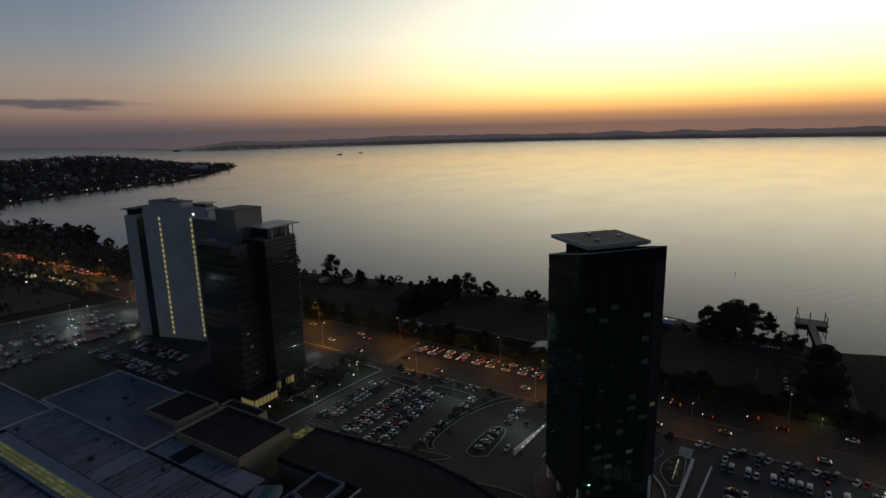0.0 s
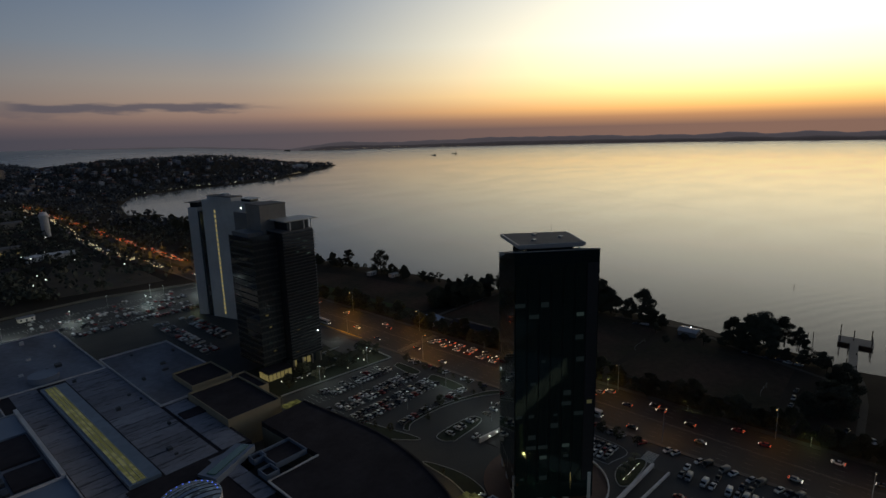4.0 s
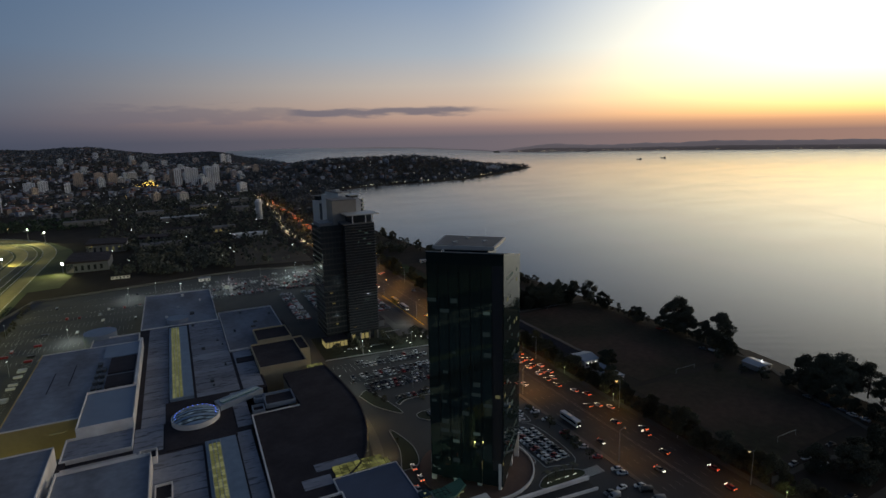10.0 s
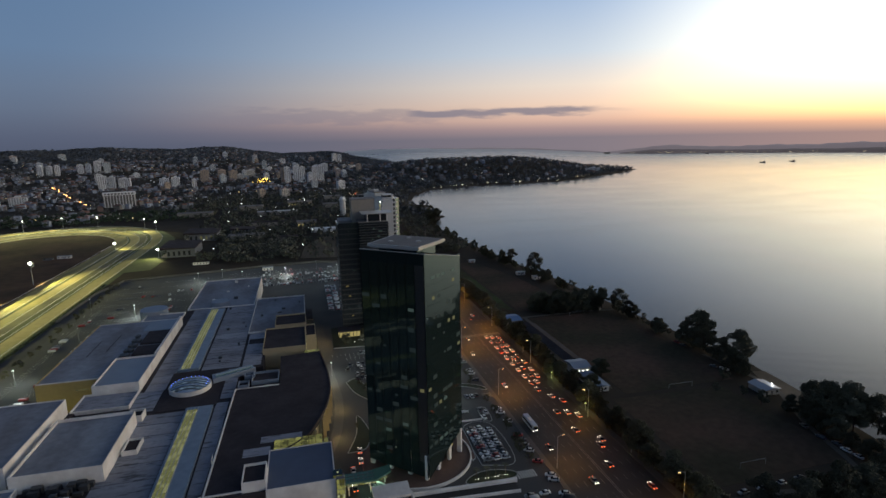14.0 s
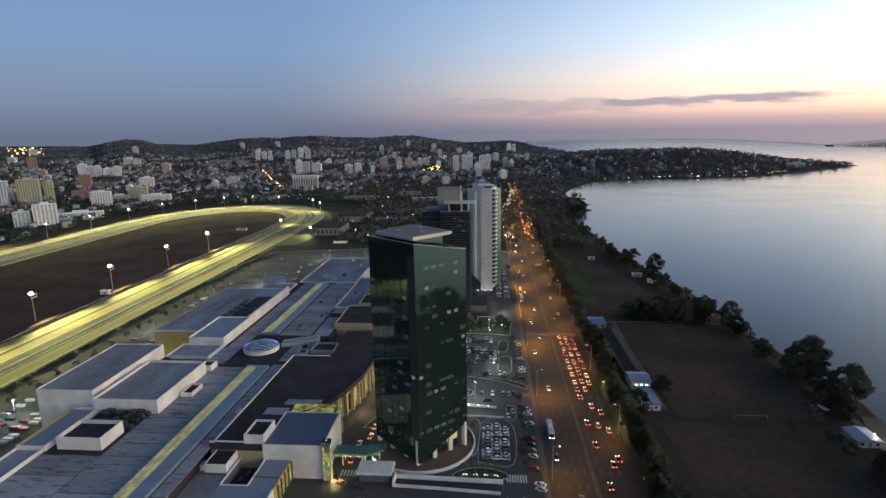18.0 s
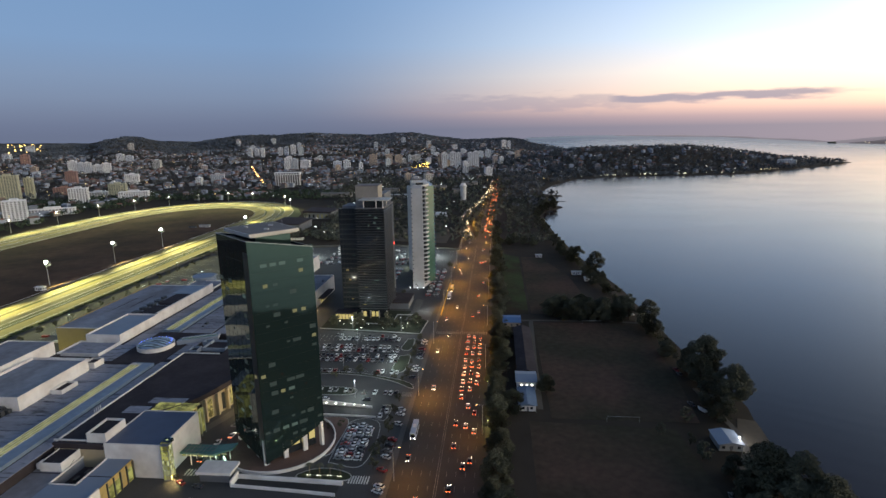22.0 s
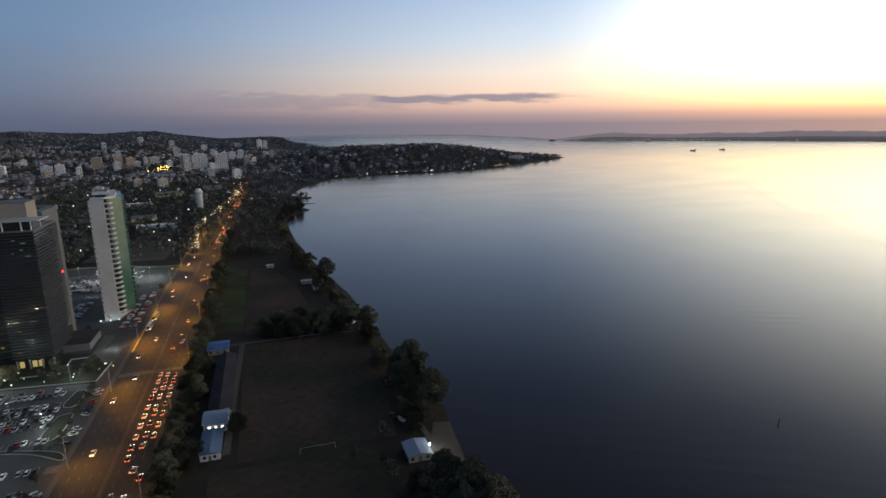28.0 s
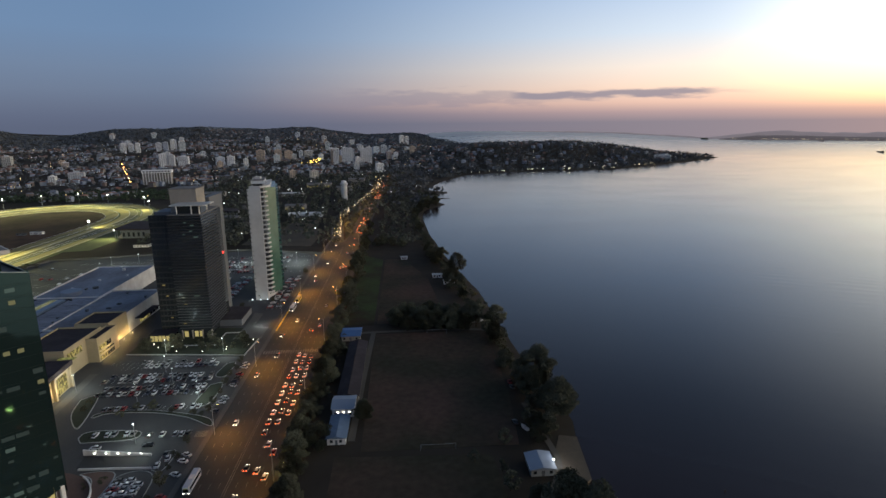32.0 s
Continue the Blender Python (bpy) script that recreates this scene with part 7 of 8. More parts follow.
# along the shore, singly and in clumps
for k, x, y, s in ((1, 347, 372, 1.0), (0, 358, 339, 0.95), (1, 333, 219, 0.8), (3, 322, 216, 1.0), (3, 342, 214, 1.05), (3, 351, 213, 1.0), (1, 358, 212, 0.85), (0, 370, 208, 0.85),
                   (3, 312, 222, 0.9), (3, 328, 226, 1.0), (3, 341, 226, 0.9), (4, 369, 185, 1.2), (4, 366, 150, 1.2), (5, 369, 172, 1.2), (4, 362, 196, 1.3),
                   (2, 376.5, 126, 1.03), (1, 380, 121, 0.93), (0, 372, 116, 0.8), (2, 378, 96, 0.84), (3, 375, 104, 0.9), (3, 372, 86, 0.65), (4, 369, 104, 1.1), (4, 365, 92, 1.0),
                   (0, 366, 35, 0.72), (2, 365, 26, 0.98), (0, 372, 20, 0.95), (2, 376, 11, 0.78), (1, 374, 3, 0.8), (3, 363, 31, 0.8), (1, 368, 16, 0.85), (3, 371, 29, 0.9), (4, 372, 4, 1.3),
                   (3, 349, 300, 0.9), (3, 352, 318, 0.8), (4, 361, 268, 1.3), (4, 364, 240, 1.3), (3, 344, 395, 0.9), (3, 338, 412, 0.8), (4, 340, 440, 1.3), (3, 336, 470, 0.8), (4, 334, 500, 1.3),
                   (3, 332, 540, 0.9), (3, 330, 575, 0.9), (3, 326, 610, 0.8), (3, 330, 650, 1.0), (3, 338, 700, 1.0), (3, 350, 730, 1.0), (3, 362, 760, 1.1), (3, 366, 790, 1.0), (3, 352, 780, 1.1), (3, 344, 750, 1.1),
                   (3, 365, 820, 1.0), (3, 352, 845, 1.0), (3, 340, 880, 1.0), (0, 294, 99, 0.55), (3, 293, 104, 0.7), (3, 300, 464, 0.8), (3, 290, 470, 0.9), (3, 282, 462, 0.8), (3, 310, 458, 0.8),
                   (3, 300, -24, 1.2), (3, 308, -22, 1.1), (3, 316, -22, 1.2), (3, 324, -24, 1.1), (3, 335, -22, 1.0), (4, 348, -14, 1.4), (4, 358, -4, 1.3), (3, 292, -14, 0.9),
                   (4, 338, 66, 0.8), (4, 352, 76, 1.0), (5, 347, 58, 1.0), (4, 349, 48, 1.1)):
    plant(k, x + rt.uniform(-1, 1), y + rt.uniform(-1, 1), s * rt.uniform(0.93, 1.07))
for _ in range(34):
    x, y = rt.uniform(304, 362), rt.uniform(206, 230)
    if not (345 < x < 364 and 213 < y < 225):
        plant(3, x, y, rt.uniform(0.7, 1.05))
for y in np.arange(236, 460, 9.0):
    plant(rt.choice([3, 3, 4]), float(np.interp(y, [236, 300, 390, 460], [364, 358, 345, 335])) + rt.uniform(-7, 3), y, rt.uniform(0.45, 0.8))
for y in np.arange(-18, 90, 8.0):
    plant(rt.choice([3, 3, 4]), float(np.interp(y, [-18, 20, 60, 90], [352, 358, 364, 368])) + rt.uniform(-4, 3), y, rt.uniform(0.5, 0.85)) if not 44 < y < 72 else None
for y in np.arange(78, 206, 5.5):
    plant(rt.choice([4, 6, 6, 3]), float(np.interp(y, [78, 110, 150, 206], [368, 371, 367, 366])) + rt.uniform(-3, 3), y, rt.uniform(0.6, 0.95))
G_PARK = glow("park_lamp_lens", (0.85, 1.0, 0.35), 5)
park = pole_lamp("park_lamp", "low park lamp with a greenish lens among trees", "park lamps", G_PARK, 3.4, 0.0, 0.6)
park.matrix_basis = pose(265.6, 66.3, 0.24)
for y in (27.5, 144.5, -20, 104):
    copy_thing(park, pose(265.6, y, 0.24))
for y in (66.3, 27.5, 144.5, -20, 104):
    lamp((266.4, y, 3.0), 260, (0.85, 1.0, 0.3), 0.15)
for i, (x, y) in enumerate(((349, 219), (352.5, 220.5), (356, 221.5), (359, 218.8), (354, 216.6), (361.5, 221), (351, 223.4))):
    put_car(x, y, 80 + (i * 37) % 40, ("van", "hatchback", "sedan")[i % 3], group="cars in the shore grove")
for i, (x, y, a) in enumerate(((351, 24.9, -8), (349.8, 15.3, 4), (351.4, 9.2, -5), (350.6, 4.5, 3), (350.9, -0.6, -4), (359.7, 92.5, 12), (364.4, 131, 5), (364.6, 125.6, 8),
                               (316.5, -5.8, 85), (307, -6.4, 92), (298, -7, 88), (289.5, -7.3, 94), (280.6, -7.5, 90), (299.3, -13.8, 80), (284.8, -38.4, 100), (287.6, -29.2, 80))):
    put_car(x, y, a, ("sedan", "hatchback")[i % 2], group="cars beside the shore track")
boat = thing("beached_boat", "small white open boat lying on the grass", "boat", (362.9, 87.8, 0.05), turn=24)
part("boat_hull", hull([(-2.5, 0.75, 0.1, 0.7), (-2.0, 0.85, 0.0, 0.75), (1.0, 0.8, 0.0, 0.8), (2.7, 0.12, 0.3, 1.0)]), M_WALL, boat)
part("bench", Shape().box(-0.6, -0.5, 0.76, 0.6, -0.1, 0.84), M_CONC, boat)
lamp((355, 215, 4), 900, (0.8, 0.9, 1.0), 0.2)
grove = pole_lamp("grove_lamp", "slim white lamp beside parked cars in the grove", "grove lamps", G_COOL, 4.2, 0.0, 0.6)
grove.matrix_basis = pose(355, 214.4, 0.05)
low_house("shore_cabin", "small pale flat-roofed cabin beside the shore track", 344, 309, 353, 314, 2.8, 0.4, M_WALL, M_FASCIA)
# between the avenue and the sheds
for y in np.arange(-60, 205, 12):
    plant(rt.choice([3, 3, 4, 4]), rt.uniform(270.5, 277), y + rt.uniform(-4, 4), rt.uniform(0.45, 0.95))
for y in np.arange(-90, 205, 6.5):
    plant(rt.choice([3, 3, 1]), rt.uniform(267.5, 271.5), y + rt.uniform(-2, 2), rt.uniform(0.5, 0.85))
for y in np.arange(215, 560, 11):
    plant(rt.choice([3, 3, 4]), rt.uniform(268, 274), y + rt.uniform(-5, 5), rt.uniform(0.7, 1.1))
# car park and garden
for y in np.arange(32, 172, 9.0):
    if not 90 < y < 106:
        plant(rt.choice([4, 5]), 222.3 + rt.uniform(-0.8, 0.8), y + rt.uniform(-2, 2), rt.uniform(0.6, 0.85))
for _ in range(34):
    plant(rt.choice([4, 5, 6, 6]), rt.uniform(160, 221), rt.uniform(186, 202), rt.uniform(0.7, 1.15), 0.2)
for x, y in ((189, 119), (197, 117.3), (206, 114.5), (216, 112.5), (221, 109.8), (166, 118), (164, 126), (184, 112.8), (158, 80), (150.5, 20), (196.5, 60), (201, 64)):
    plant(rt.choice([4, 5, 6]), x, y, rt.uniform(0.5, 0.75), 0.15)
for _ in range(16):
    plant(rt.choice([4, 5]), rt.uniform(184, 226), rt.uniform(258, 345) if rt.random() < 0.4 else rt.uniform(352, 360), rt.uniform(0.7, 1.0))
for y in np.arange(30, 420, 15.0):
    plant(rt.choice([5, 6]), -31 + rt.uniform(-1, 1), y, rt.uniform(0.8, 1.2))


def palm(x, y, tall):
    p = thing("palm_tree", "small palm lit from below by ground lights", "palm", (x, y, 0.2), group="palms")
    part("trunk", Shape().tube((0, 0, 0), (0, 0, tall), 0.16, 0.12, 8), M_TRUNK, p)
    r = random.Random(int(x * 10))
    for k in range(11):
        a = k * math.tau / 11 + r.uniform(-0.2, 0.2)
        s = Shape()
        pts = []
        for i in range(5):
            f = i / 4
            d, z = 2.3 * f, tall + 0.9 * f - 1.7 * f * f
            w = 0.32 * (1 - f) + 0.05
            u = Vector((math.cos(a), math.sin(a), 0))
            v = Vector((-u.y, u.x, 0))
            c = u * d + Vector((0, 0, z))
            pts += [c - v * w, c + v * w]
        s.face_list(pts, [(2 * i, 2 * i + 1, 2 * i + 3, 2 * i + 2) for i in range(4)])
        part("frond", s, M_LEAF, p)
    for dx in (-0.5, 0.6):
        part("ground_light", Shape().box(dx - 0.09, -1.3, 0, dx + 0.09, -1.15, 0.2), bulb, p)
    lamp((x, y - 1.6, 0.9), 26, (1.0, 0.9, 0.4), 0.1)


for x in (198.5, 202.5, 206.5, 210.5):
    palm(x, 28.5, 3.8)

# ---- woods and the city ----
rc = np.random.RandomState(5)


def scatter_leaves(px, py, pz, tall, wide, n, size, name, label, mat=None):
    """Many small tilted leaf clumps heaped into distant tree crowns."""
    px, py, pz, tall, wide = (np.repeat(np.asarray(a, float), n) for a in (px, py, pz, tall, wide))
    m = len(px)
    d = rc.normal(size=(m, 3))
    d /= np.linalg.norm(d, axis=1)[:, None]
    rad = rc.uniform(0.35, 1.0, m)[:, None]
    c = np.stack([px, py, pz + tall * 0.58], 1) + d * rad * np.stack([wide, wide, tall * 0.45], 1)
    u = rc.normal(size=(m, 3))
    u /= np.linalg.norm(u, axis=1)[:, None]
    v = np.cross(u, rc.normal(size=(m, 3)))
    v /= np.linalg.norm(v, axis=1)[:, None]
    s = size * rc.uniform(0.6, 1.3, m)[:, None]
    q = np.stack([c - u * s, c - v * s * 0.8, c + u * s, c + v * s * 0.8], 1).reshape(-1, 3)
    sh = Shape()
    sh.v = q.tolist()
    sh.f = np.arange(4 * m).reshape(-1, 4).tolist()
    setting(name, sh, mat or M_WOOD, label, "trees", "stuff")


def polar(n, a0, a1, d0, d1, power=0.6):
    a = np.radians(rc.uniform(a0, a1, n))
    d = d0 + (d1 - d0) * rc.uniform(0, 1, n) ** power
    return 220 + d * np.sin(a), -165 + d * np.cos(a)


def on_land(x, y, margin):
    d = inside_and_distance(x, y, SHORE)
    course = (x > -400) & (x < -30) & (y < 880)
    nearby = (x > -60) & (x < 300) & (y < 470)
    return (d > margin) & ~course & ~nearby


def pick(x, y, margin=15):
    k = on_land(x, y, margin)
    return x[k], y[k]


def patchy(x, y, share):
    """True where a slow pattern of streets and groves leaves room for houses."""
    v = np.sin(x * 0.021 + 1.7 * np.sin(y * 0.013)) + np.sin(y * 0.017 + 1.3 * np.sin(x * 0.011 + 2)) + 0.7 * np.sin(x * 0.047 - y * 0.039)
    return v > share


# woods behind the racecourse, round the bends and on the hills
x, y = pick(*polar(1250, -14, 4, 640, 1500, 0.8))
scatter_leaves(x, y, land_height(x, y), rc.uniform(6, 12, len(x)), rc.uniform(4, 7, len(x)), 9, 2.2, "near_wood", "dark wood behind the racecourse")
M_BELT = material("belt_foliage", (0.050, 0.074, 0.042), 0.9, vary=0.4, grain=0.05, stain=0.01, per_island=0.4, bump=0)
x = rc.uniform(-640, -398, 1900)
y = rc.uniform(250, 1000, 1900)
k = patchy(x, y, -1.2)
scatter_leaves(x[k], y[k], land_height(x[k], y[k]), rc.uniform(5, 10, k.sum()), rc.uniform(3.5, 6.5, k.sum()), 14, 1.5, "belt_of_trees", "belt of dark green trees beyond the racecourse", M_BELT)
x = rc.uniform(-400, -60, 620)
y = 882 + rc.uniform(0, 150, 620)
scatter_leaves(x, y, land_height(x, y), rc.uniform(5, 9, 620), rc.uniform(3.5, 6, 620), 14, 1.5, "course_end_trees", "dark trees beyond the racecourse bend", M_BELT)
x, y = pick(*polar(10500, -50, 8, 1150, 4300, 0.72))
k = ~patchy(x, y, 0.75)
x, y = x[k], y[k]
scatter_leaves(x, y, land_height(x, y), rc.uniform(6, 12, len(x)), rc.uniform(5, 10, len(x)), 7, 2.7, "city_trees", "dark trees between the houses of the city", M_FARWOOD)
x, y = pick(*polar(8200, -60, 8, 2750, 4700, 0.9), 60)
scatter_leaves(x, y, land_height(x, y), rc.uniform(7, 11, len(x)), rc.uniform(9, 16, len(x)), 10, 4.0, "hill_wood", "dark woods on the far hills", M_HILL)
x, y = rc.uniform(280, 1520, 5200), rc.uniform(760, 2500, 5200)
k = (on_land(x, y, 4)) & ((y > 1250) | (x > 285))
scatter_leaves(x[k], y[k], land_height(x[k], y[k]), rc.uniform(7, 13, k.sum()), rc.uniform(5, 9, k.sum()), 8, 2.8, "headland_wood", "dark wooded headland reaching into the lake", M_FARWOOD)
x, y = rc.uniform(420, 1500, 900), rc.uniform(1320, 2300, 900)
k = on_land(x, y, 3)
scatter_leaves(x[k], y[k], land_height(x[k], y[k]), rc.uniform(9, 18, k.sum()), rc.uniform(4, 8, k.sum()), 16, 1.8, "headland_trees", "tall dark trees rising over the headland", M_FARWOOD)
x, y = rc.uniform(20, 222, 500), rc.uniform(475, 700, 500)
k = (x < 198) & ~((x < 40) & (y > 530)) & ~((x > 130) & (y > 480) & (y < 640) & (x < 215))
scatter_leaves(x[k], y[k], land_height(x[k], y[k]), rc.uniform(6, 11, k.sum()), rc.uniform(4, 6.5, k.sum()), 14, 1.5, "grove", "dark grove behind the car park")
x, y = rc.uniform(284, 350, 260), rc.uniform(470, 900, 260)
k = on_land(x, y, 6)
scatter_leaves(x[k], y[k], land_height(x[k], y[k]), rc.uniform(5, 9, k.sum()), rc.uniform(3.5, 6, k.sum()), 14, 1.4, "shore_thicket", "dark thicket along the shore")
setting("bare_lot", Shape().prism([(134, 485), (212, 470), (214, 530), (202, 585), (196, 645), (170, 640), (140, 560)], -0.3, 0.08), M_SANDY, "bare earth lot beside the avenue", "lot")

# blue cast in walls and roofs: the city's haze put into base colour
M_HOUSE = by_random("house_walls", [(0.237, 0.254, 0.289), (0.189, 0.184, 0.186), (0.284, 0.316, 0.382), (0.158, 0.14, 0.135), (0.206, 0.237, 0.309), (0.158, 0.115, 0.104)], 0.85, island=True)
M_TILE = by_random("house_roofs", [(0.188, 0.0847, 0.0666), (0.223, 0.113, 0.0895), (0.155, 0.161, 0.189), (0.256, 0.274, 0.321), (0.137, 0.0762, 0.0666), (0.205, 0.22, 0.268)], 0.85, island=True)


def houses(px, py, name, label, lo=7, hi=14, heights=(3.2, 3.4, 6.2, 6.4, 9)):
    pz = land_height(px, py)
    w, r = Shape(), Shape()
    for x, y, z in zip(px, py, pz):
        a = random.uniform(0, math.pi)
        c, s = math.cos(a), math.sin(a)
        l, b, h = random.uniform(lo, hi), random.uniform(lo * 0.7, hi * 0.7), random.choice(heights)

        def at(u, v, hz):
            return (x + u * c - v * s, y + u * s + v * c, z + hz)
        l, b = l / 2, b / 2
        w.face_list([at(-l, -b, -2), at(l, -b, -2), at(l, b, -2), at(-l, b, -2), at(-l, -b, h), at(l, -b, h), at(l, b, h), at(-l, b, h)],
                    [(0, 1, 5, 4), (1, 2, 6, 5), (2, 3, 7, 6), (3, 0, 4, 7)])
        e = 0.5
        r.face_list([at(-l - e, -b - e, h), at(l + e, -b - e, h), at(l + e, b + e, h), at(-l - e, b + e, h), at(-l * 0.7, 0, h + b * 0.5), at(l * 0.7, 0, h + b * 0.5)],
                    [(0, 1, 5, 4), (2, 3, 4, 5), (3, 0, 4), (1, 2, 5)])
    setting(name, w, M_HOUSE, label, "houses", "stuff")
    setting(name + "_roofs", r, M_TILE, "tiled and sheet roofs of the hillside houses", "roofs", "stuff")


random.seed(9)
x, y = pick(*polar(5600, -50, 7, 1150, 2950, 0.78))
k = patchy(x, y, -0.15)
x, y = x[k], y[k]
k = ~((np.degrees(np.arctan2(x - 220, y + 165)) > -13) & (np.hypot(x - 220, y + 165) < 1480))
houses(x[k], y[k], "city_houses", "dense small houses of a hillside city")
x, y = rc.uniform(400, 1400, 230), rc.uniform(1380, 2250, 230)
houses(*pick(x, y, 25), "headland_houses", "houses among trees on the headland")
x, y = pick(*polar(420, -17, 1, 2950, 3800, 0.7))
houses(x, y, "slope_houses", "small houses climbing the wooded slope")
x, y = rc.uniform(-480, -420, 16), rc.uniform(480, 900, 16)
houses(x, y, "course_side_houses", "low pale houses beyond the racecourse", 9, 16)

M_TOWER = by_random("apartment_walls", [(0.52, 0.54, 0.58), (0.48, 0.46, 0.44), (0.56, 0.60, 0.68), (0.42, 0.35, 0.34), (0.50, 0.54, 0.58)], 0.85)
M_BAND = material("far_window_band", (0.05, 0.055, 0.065), 0.3, vary=0.3, grain=0.4, bump=0)
M_FARLIT = glow("far_lit_window", (1.0, 0.85, 0.5), 0.6)
rb = random.Random(31)


def apartment(x, y, wide, deep, floors, turn=0.0, wall=None, label="pale concrete apartment block with rows of windows", near=True, group="apartment blocks"):
    z = float(land_height(np.array([x]), np.array([y]))[0])
    b = thing("apartment_block", label, "apartment block", (x, y, z), group, turn)
    w, d, h = wide / 2, deep / 2, floors * 3.0 + 1.2
    part("wall", Shape().box(-w, -d, -3, w, d, h), wall or M_TOWER, b)
    part("roof_house", Shape().box(-w * 0.35, -d * 0.5, h, w * 0.35, d * 0.5, h + 3.4), wall or M_TOWER, b)
    part("parapet", Shape().box(-w - 0.2, -d - 0.2, h - 0.3, w + 0.2, d + 0.2, h + 0.5), wall or M_TOWER, b)
    n = max(2, int(wide / 4.5))
    s = Shape()
    for i in range(floors):
        zz = 1.4 + i * 3.0
        for j in range(n):
            x0 = -w + wide * (j + 0.22) / n
            s.box(x0, -d - 0.05, zz, x0 + wide * 0.56 / n, -d + 0.2, zz + 1.5)
        s.box(w - 0.2, -d * 0.7, zz, w + 0.05, -d * 0.2, zz + 1.5)
        s.box(w - 0.2, d * 0.15, zz, w + 0.05, d * 0.7, zz + 1.5)
    tagged(part("window_grid", s, M_BAND, b), kind="stuff")
    for _ in range(max(1, floors // 6) if near else 1):
        x0, zz = -w + wide * (rb.randrange(n) + 0.25) / n, 1.4 + rb.randrange(floors) * 3.0
        part("lit_window", Shape().box(x0, -d - 0.12, zz, x0 + wide * 0.4 / n, -d - 0.06, zz + 1.4), M_FARLIT, b)
    for j in range(n + 1) if near else ():
        x0 = -w + wide * j / n
        part("pilaster", Shape().box(x0 - 0.35, -d - 0.35, 0, x0 + 0.35, -d, h), wall or M_TOWER, b)


M_YELLOW = material("yellow_green_render", (0.44, 0.43, 0.31), 0.85, vary=0.08)
M_WHITE2 = material("far_white_render", (0.74, 0.74, 0.76), 0.85, vary=0.08)
M_BUFF = material("buff_render", (0.46, 0.36, 0.29), 0.85, vary=0.1)
M_ROSE = material("red_brown_render", (0.33, 0.19, 0.16), 0.85, vary=0.1)
apartment(-775, 882, 30, 20, 16, 30, M_WHITE2, "tall pale blue-white apartment tower")
apartment(-716, 890, 36, 20, 17, 30, M_YELLOW, "tall yellow-green apartment tower")
apartment(-711, 936, 15, 15, 14, 30, M_YELLOW)
apartment(-478, 642, 30, 18, 10, 35, M_WHITE2)
apartment(-500, 622, 20, 16, 7, 35)
apartment(-540, 858, 32, 16, 9, 25, M_WHITE2, "white apartment block with balconies")
apartment(-460, 908, 54, 15, 5, 20, M_WHITE2, "long low white apartment block")
apartment(-523, 950, 32, 16, 9, 20, M_YELLOW)
apartment(-556, 932, 40, 14, 4, 20)
apartment(-467, 702, 66, 12, 3, 30, M_WHITE2, "long low white apartment block")
apartment(-689, 1243, 32, 18, 8, 22, M_WHITE2)
apartment(-868, 1253, 26, 18, 10, 25, M_ROSE, "tall red-brown rendered apartment tower")
apartment(-691, 1006, 40, 14, 5, 25, M_ROSE, "low red-brown rendered apartment block")
apartment(-1431, 1740, 26, 18, 13, 28, M_ROSE, "tall red-brown rendered apartment tower")
for x, y, w, f in ((-1085, 1532, 24, 12), (-1058, 1536, 22, 10), (-1034, 1532, 20, 11), (-998, 1530, 26, 8), (-970, 1534, 24, 9)):
    apartment(x, y, w, 20, f, 28, M_WHITE2, "broad white apartment block on the slope", False, "white blocks on the slope")
for x, y, w, f, wall in ((-735, 2080, 15, 11, M_WHITE2), (-708, 2084, 15, 10, M_WHITE2), (-682, 2080, 15, 11, M_WHITE2), (-405, 1620, 22, 13, M_WHITE2), (-382, 1622, 18, 12, None), (-352, 1636, 30, 10, M_WHITE2),
                         (-158, 1782, 26, 12, M_BUFF), (-112, 1834, 24, 11, M_BUFF), (-78, 1838, 26, 10, M_BUFF), (92, 1712, 22, 15, M_BUFF), (-628, 2136, 18, 10, M_WHITE2), (-604, 2140, 16, 11, None),
                         (-572, 2133, 20, 14, M_WHITE2), (-542, 2137, 22, 12, None), (-258, 1684, 26, 8, None), (-228, 1690, 22, 9, M_WHITE2), (-33, 1972, 30, 7, None), (306, 2652, 22, 13, M_WHITE2), (332, 2660, 18, 12, M_WHITE2),
                         (205, 2128, 26, 9, None), (236, 2135, 24, 10, M_WHITE2), (-900, 1694, 26, 10, None), (-1138, 1846, 26, 8, M_WHITE2), (-1106, 1850, 26, 7, None), (-484, 1304, 34, 6, None)):
    apartment(x, y, w, 15, f, rb.uniform(0, 20), wall, near=False)
hb = thing("clinic_building", "concrete slab building with a white crowning band", "building", (-242, 1185, 0), turn=12)
part("wall", Shape().box(-30, -9, 0, 30, 9, 26), M_CONC, hb)
part("crown", Shape().box(-31, -10, 26, 31, 10, 32), M_WHITE2, hb, "white crowning band")
for i in range(11):
    part("pier", Shape().box(-29 + i * 5.7, -9.6, 0, -27.6 + i * 5.7, -9, 26), M_WHITE2, hb)
for i in range(7):
    part("window_strip", Shape().box(-29, -9.1, 2 + i * 3.5, 29, -9.0, 4 + i * 3.5), M_BAND, hb)
for i in range(9):
    part("crown_window", Shape().box(-28 + i * 6.4, -10.1, 27.5, -24 + i * 6.4, -10.0, 30.5), M_BAND, hb)
for dx, f in ((100, 16), (128, 17), (146, 16), (186, 16), (204, 17)):
    apartment(dx, 1690, 17, 17, f, 4, M_WHITE2, "white apartment tower with vertical ribs", group="white towers by the avenue")
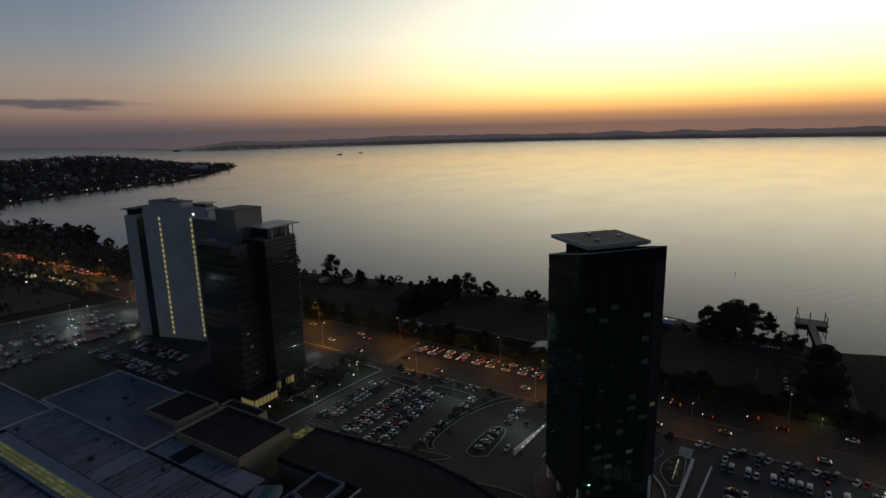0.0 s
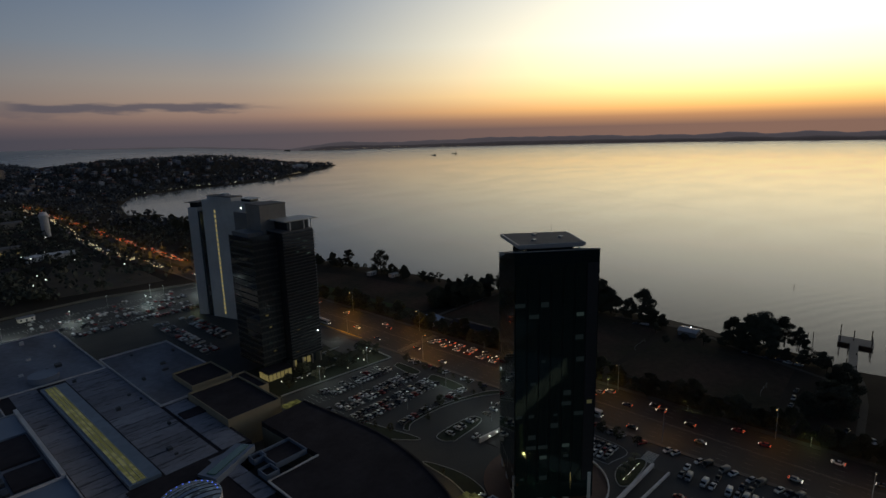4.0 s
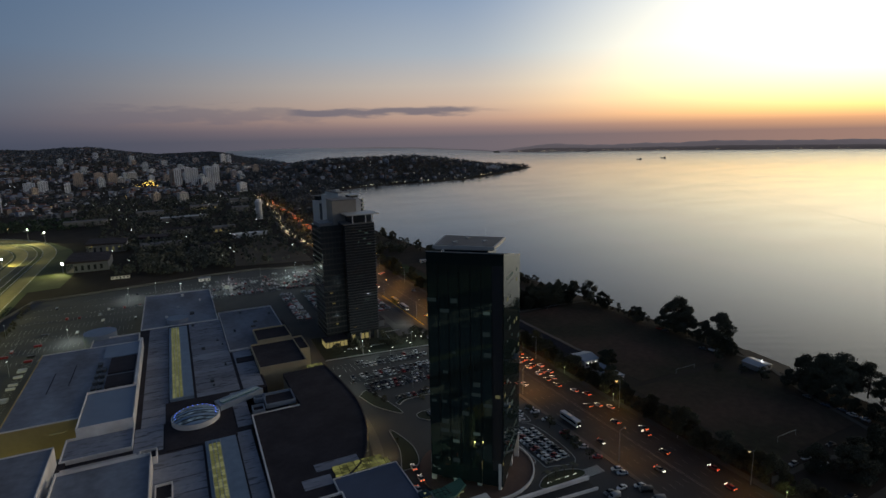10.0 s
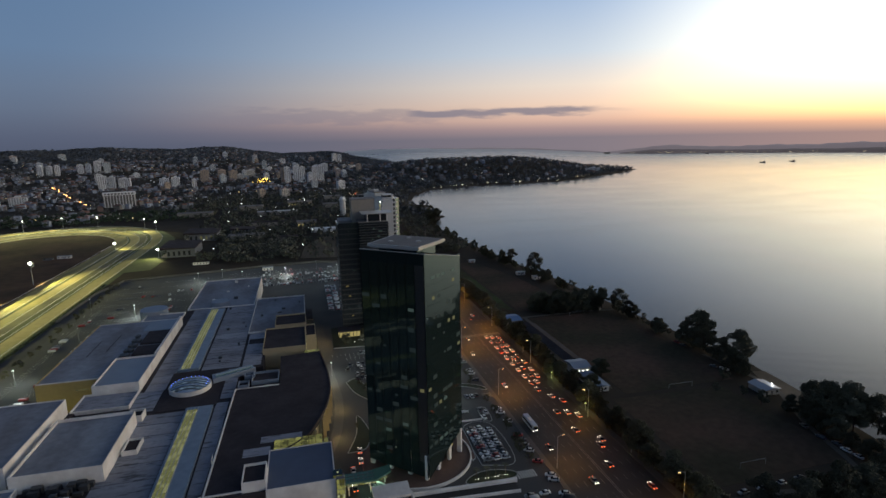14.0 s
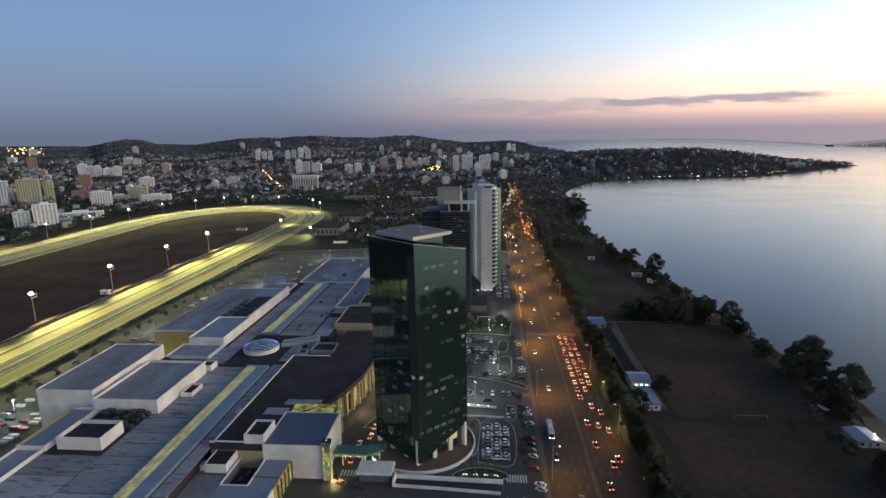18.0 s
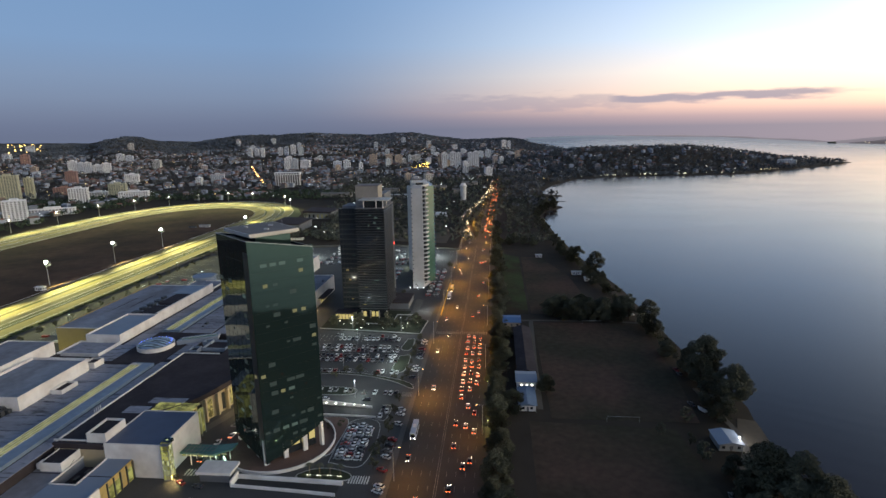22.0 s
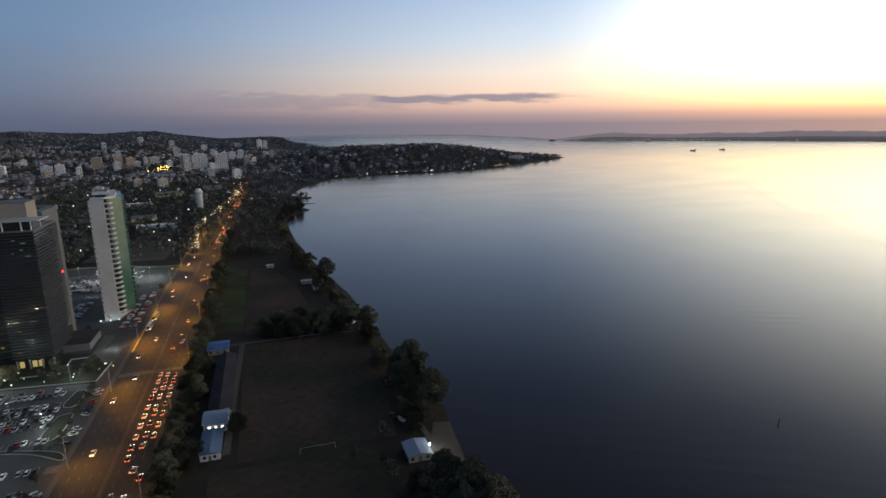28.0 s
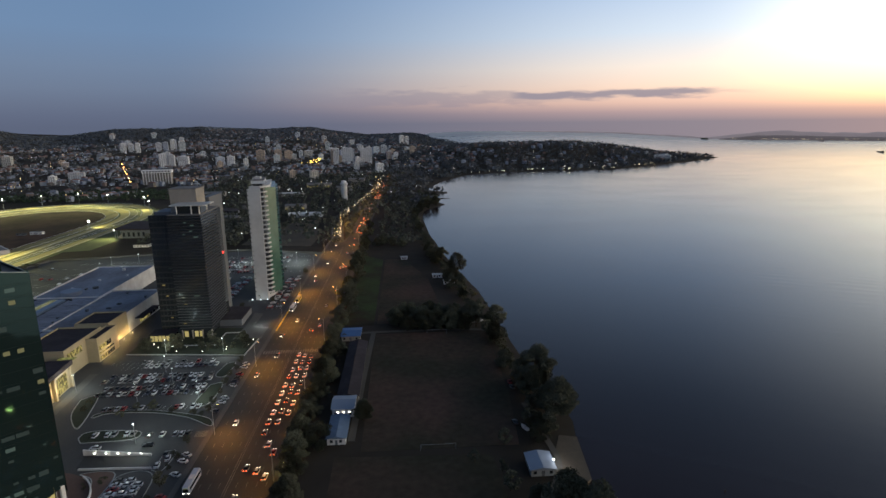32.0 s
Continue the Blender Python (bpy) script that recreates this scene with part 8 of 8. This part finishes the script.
for x, y, w, f in ((-1080, 2715, 24, 7), (-1027, 2600, 18, 7), (-918, 2790, 26, 7), (-860, 2650, 18, 8), (-640, 2400, 18, 8), (-820, 2300, 20, 8), (200, 2876, 26, 7), (60, 2700, 26, 8),
                   (-60, 2600, 20, 12), (-1500, 1600, 26, 9), (-1650, 1900, 30, 8), (-1900, 2300, 34, 10), (-1400, 2300, 22, 10), (-300, 2500, 18, 9), (-200, 2700, 20, 9), (120, 2400, 20, 8), (0, 2250, 18, 11)):
    apartment(x, y, w, 15, f, rb.uniform(0, 25), near=False)
for k in range(44):
    a, d = math.radians(rb.uniform(-46, 3) if k < 22 else rb.uniform(-11, 4)), rb.uniform(1350, 2350) if k < 22 else rb.uniform(1900, 2800)
    apartment(220 + d * math.sin(a), -165 + d * math.cos(a), rb.uniform(12, 22), 13, rb.randrange(4, 9), rb.uniform(0, 30), rb.choice([None, None, M_WHITE2, M_BUFF]), near=False)
wt2 = thing("water_tower", "pale cylindrical tower beside the avenue", "tower", (210, 850, 0))
part("shaft", Shape().tube((0, 0, 0), (0, 0, 26), 5.2, 5.2, 16), M_TOWERWHITE, wt2)
part("collar", Shape().tube((0, 0, 26), (0, 0, 29), 6.6, 6.6, 16), M_TOWERWHITE, wt2)
part("cap", Shape().tube((0, 0, 29), (0, 0, 33), 5, 4, 16), M_WHITE2, wt2)
for y in (210, 221):
    wash = thing("wall_washer", "low warm floodlight washing the mall wall", "lamp", (139.9, y, 0), group="wall washers")
    part("housing", Shape().box(-0.1, -0.5, 0.05, 0.3, 0.5, 0.5), M_STEEL, wash)
    part("lens", Shape().box(-0.14, -0.45, 0.12, -0.1, 0.45, 0.46), M_SKYLIT2, wash)
low_house("white_roofed_hall", "low hall with white roof beyond the bare lot", 150, 668, 196, 684, 5, 1.2, M_WHITE2, M_WHITE2)
low_house("school_building", "long low building among trees", 60, 905, 130, 920, 6, 1.5, M_CONC, M_FASCIA)

M_SHEDLIT = glow("shed_front_light", (1.0, 0.8, 0.3), 0.35)
for x, y, w, d, h, lit in ((40, 640, 46, 20, 6, False), (95, 610, 36, 16, 5, False), (-20, 700, 40, 16, 6, True),
                           (60, 760, 50, 18, 6, False), (130, 740, 30, 18, 7, True), (-80, 930, 60, 18, 7, False), (20, 1000, 44, 20, 8, False), (110, 1060, 50, 22, 7, True), (180, 980, 30, 20, 8, False), (190, 1130, 36, 24, 9, False)):
    low_house("warehouse", "low warehouse with a shallow sheet roof among dark yards", x, y, x + w, y + d, h, 1.6, M_CONC, rb.choice([M_DECK, M_ROOF_DARK, M_DECK]), group="warehouses")
    if lit:
        front = thing("lit_shopfront", "row of yellow lit doors on a warehouse front", "doorway", (x, y, 0), group="lit fronts")
        for k in range(int(w / 6)):
            part("door", Shape().box(1.5 + k * 6, -0.14, 0.4, 5 + k * 6, -0.06, 3.4), M_SHEDLIT, front)
# the city's own lights, each a small lamp head
def light_points(px, py, lift, size, mat, name, label):
    pz = land_height(px, py) + lift
    s = Shape()
    for x, y, z, q in zip(px, py, pz, rc.uniform(0.6, 1.4, len(px)) * size):
        s.box(x - q, y - q, z - q * 0.7, x + q, y + q, z + q * 0.7)
    setting(name, s, mat, label, "lights", "stuff")


x, y = pick(*polar(1000, -48, 7, 1000, 2900, 0.66))
light_points(x, y, 6, 0.42, glow("city_white_light", (0.9, 0.95, 1.0), 1.5), "white_city_lights", "small white lights scattered over the city")
x, y = pick(*polar(260, -48, 7, 1000, 2900, 0.66))
light_points(x, y, 6, 0.5, glow("city_yellow_light", (1.0, 0.72, 0.3), 2.2), "yellow_city_lights", "small yellow lights scattered over the city")
x, y = polar(70, -49, -40, 3000, 4300, 0.7)
light_points(x, y, 10, 1.6, glow("far_yellow_light", (1.0, 0.62, 0.15), 6), "far_road_lights", "band of yellow lights far across the city")
t = rc.uniform(0, 1, 34)
light_points(-298 - 262 * t + rc.uniform(-3, 3, 34), 1175 + 515 * t, 5, 0.8, glow("lit_street", (1.0, 0.45, 0.12), 7), "lit_street_lamps", "row of orange lamps up a city street")
light_points(20 + rc.normal(0, 12, 34), 1760 + rc.normal(0, 60, 34), 6, 0.9, glow("junction_light", (1.0, 0.66, 0.12), 5), "junction_lights", "cluster of yellow lights at a far junction")
x, y = rc.uniform(420, 1450, 60), rc.uniform(1320, 2200, 60)
x, y = pick(x, y, 12)
light_points(x, y, 6, 0.8, glow("headland_light", (0.95, 0.92, 0.8), 1.6), "headland_lights", "small lights among the trees of the headland")
t = np.sort(rc.uniform(0, 1, 30))
light_points(480 + 420 * t, np.interp(480 + 420 * t, [476, 634, 884, 1100], [1306, 1372, 1391, 1546]) + rc.uniform(0, 8, 30), 5, 0.6, glow("quay_light", (0.95, 0.92, 0.6), 2.0), "quay_lights", "row of lamps along the far quay")
# villas that stand over the trees of the headland, a long pale block near its point
rh = np.random.default_rng(77)
kept_state = random.getstate()
x = np.concatenate([rh.uniform(400, 760, 58), rh.uniform(760, 1260, 22)])
y = np.concatenate([rh.uniform(1500, 1880, 58), rh.uniform(1640, 1860, 22)])
houses(*pick(x, y, 25), "headland_villas", "pale villas standing over the trees of the headland", 8, 15, (7.5, 8.5, 9.5, 10.5))
random.setstate(kept_state)
apartment(1160, 1668, 50, 14, 5, -32, M_WHITE2, "long low pale block near the headland's point", near=False)
x = rh.uniform(985, 1085, 11)
light_points(x, np.interp(x, [884, 1100], [1391, 1546]) + rh.uniform(4, 14, 11), 5, 0.65, glow("point_light", (1.0, 0.8, 0.45), 2.4), "point_lights", "row of warm lamps near the headland's point")
x, y = rc.uniform(-20, 225, 60), rc.uniform(480, 1350, 60)
light_points(x, y, 6, 0.38, glow("grove_light", (0.95, 1.0, 0.9), 4.5), "grove_lights", "few white lamps among dark trees")
x, y = rc.uniform(160, 222, 15), rc.uniform(184, 202, 15)
light_points(x, y, 0.9, 0.2, glow("garden_light", (1.0, 0.97, 0.8), 3), "garden_lights", "small garden lamps in front of the tower")
s = Shape()
for k in range(60):
    a = radians(32.5 + 16 * rc.uniform(0, 1) ** 1.4 if k < 44 else rc.uniform(48, 75))
    d, q = 4392 - rc.uniform(0, 3), rc.uniform(1.3, 2.6)
    px, py, z = 200 + d * math.sin(a), -80 + d * math.cos(a), rc.uniform(2, 9)
    s.box(px - q, py - q, z, px + q, py + q, z + q * 1.2)
setting("far_shore_lights", s, glow("far_shore_light", (1.0, 0.85, 0.6), 0.8), "small lights on the far shore", "lights", "stuff")
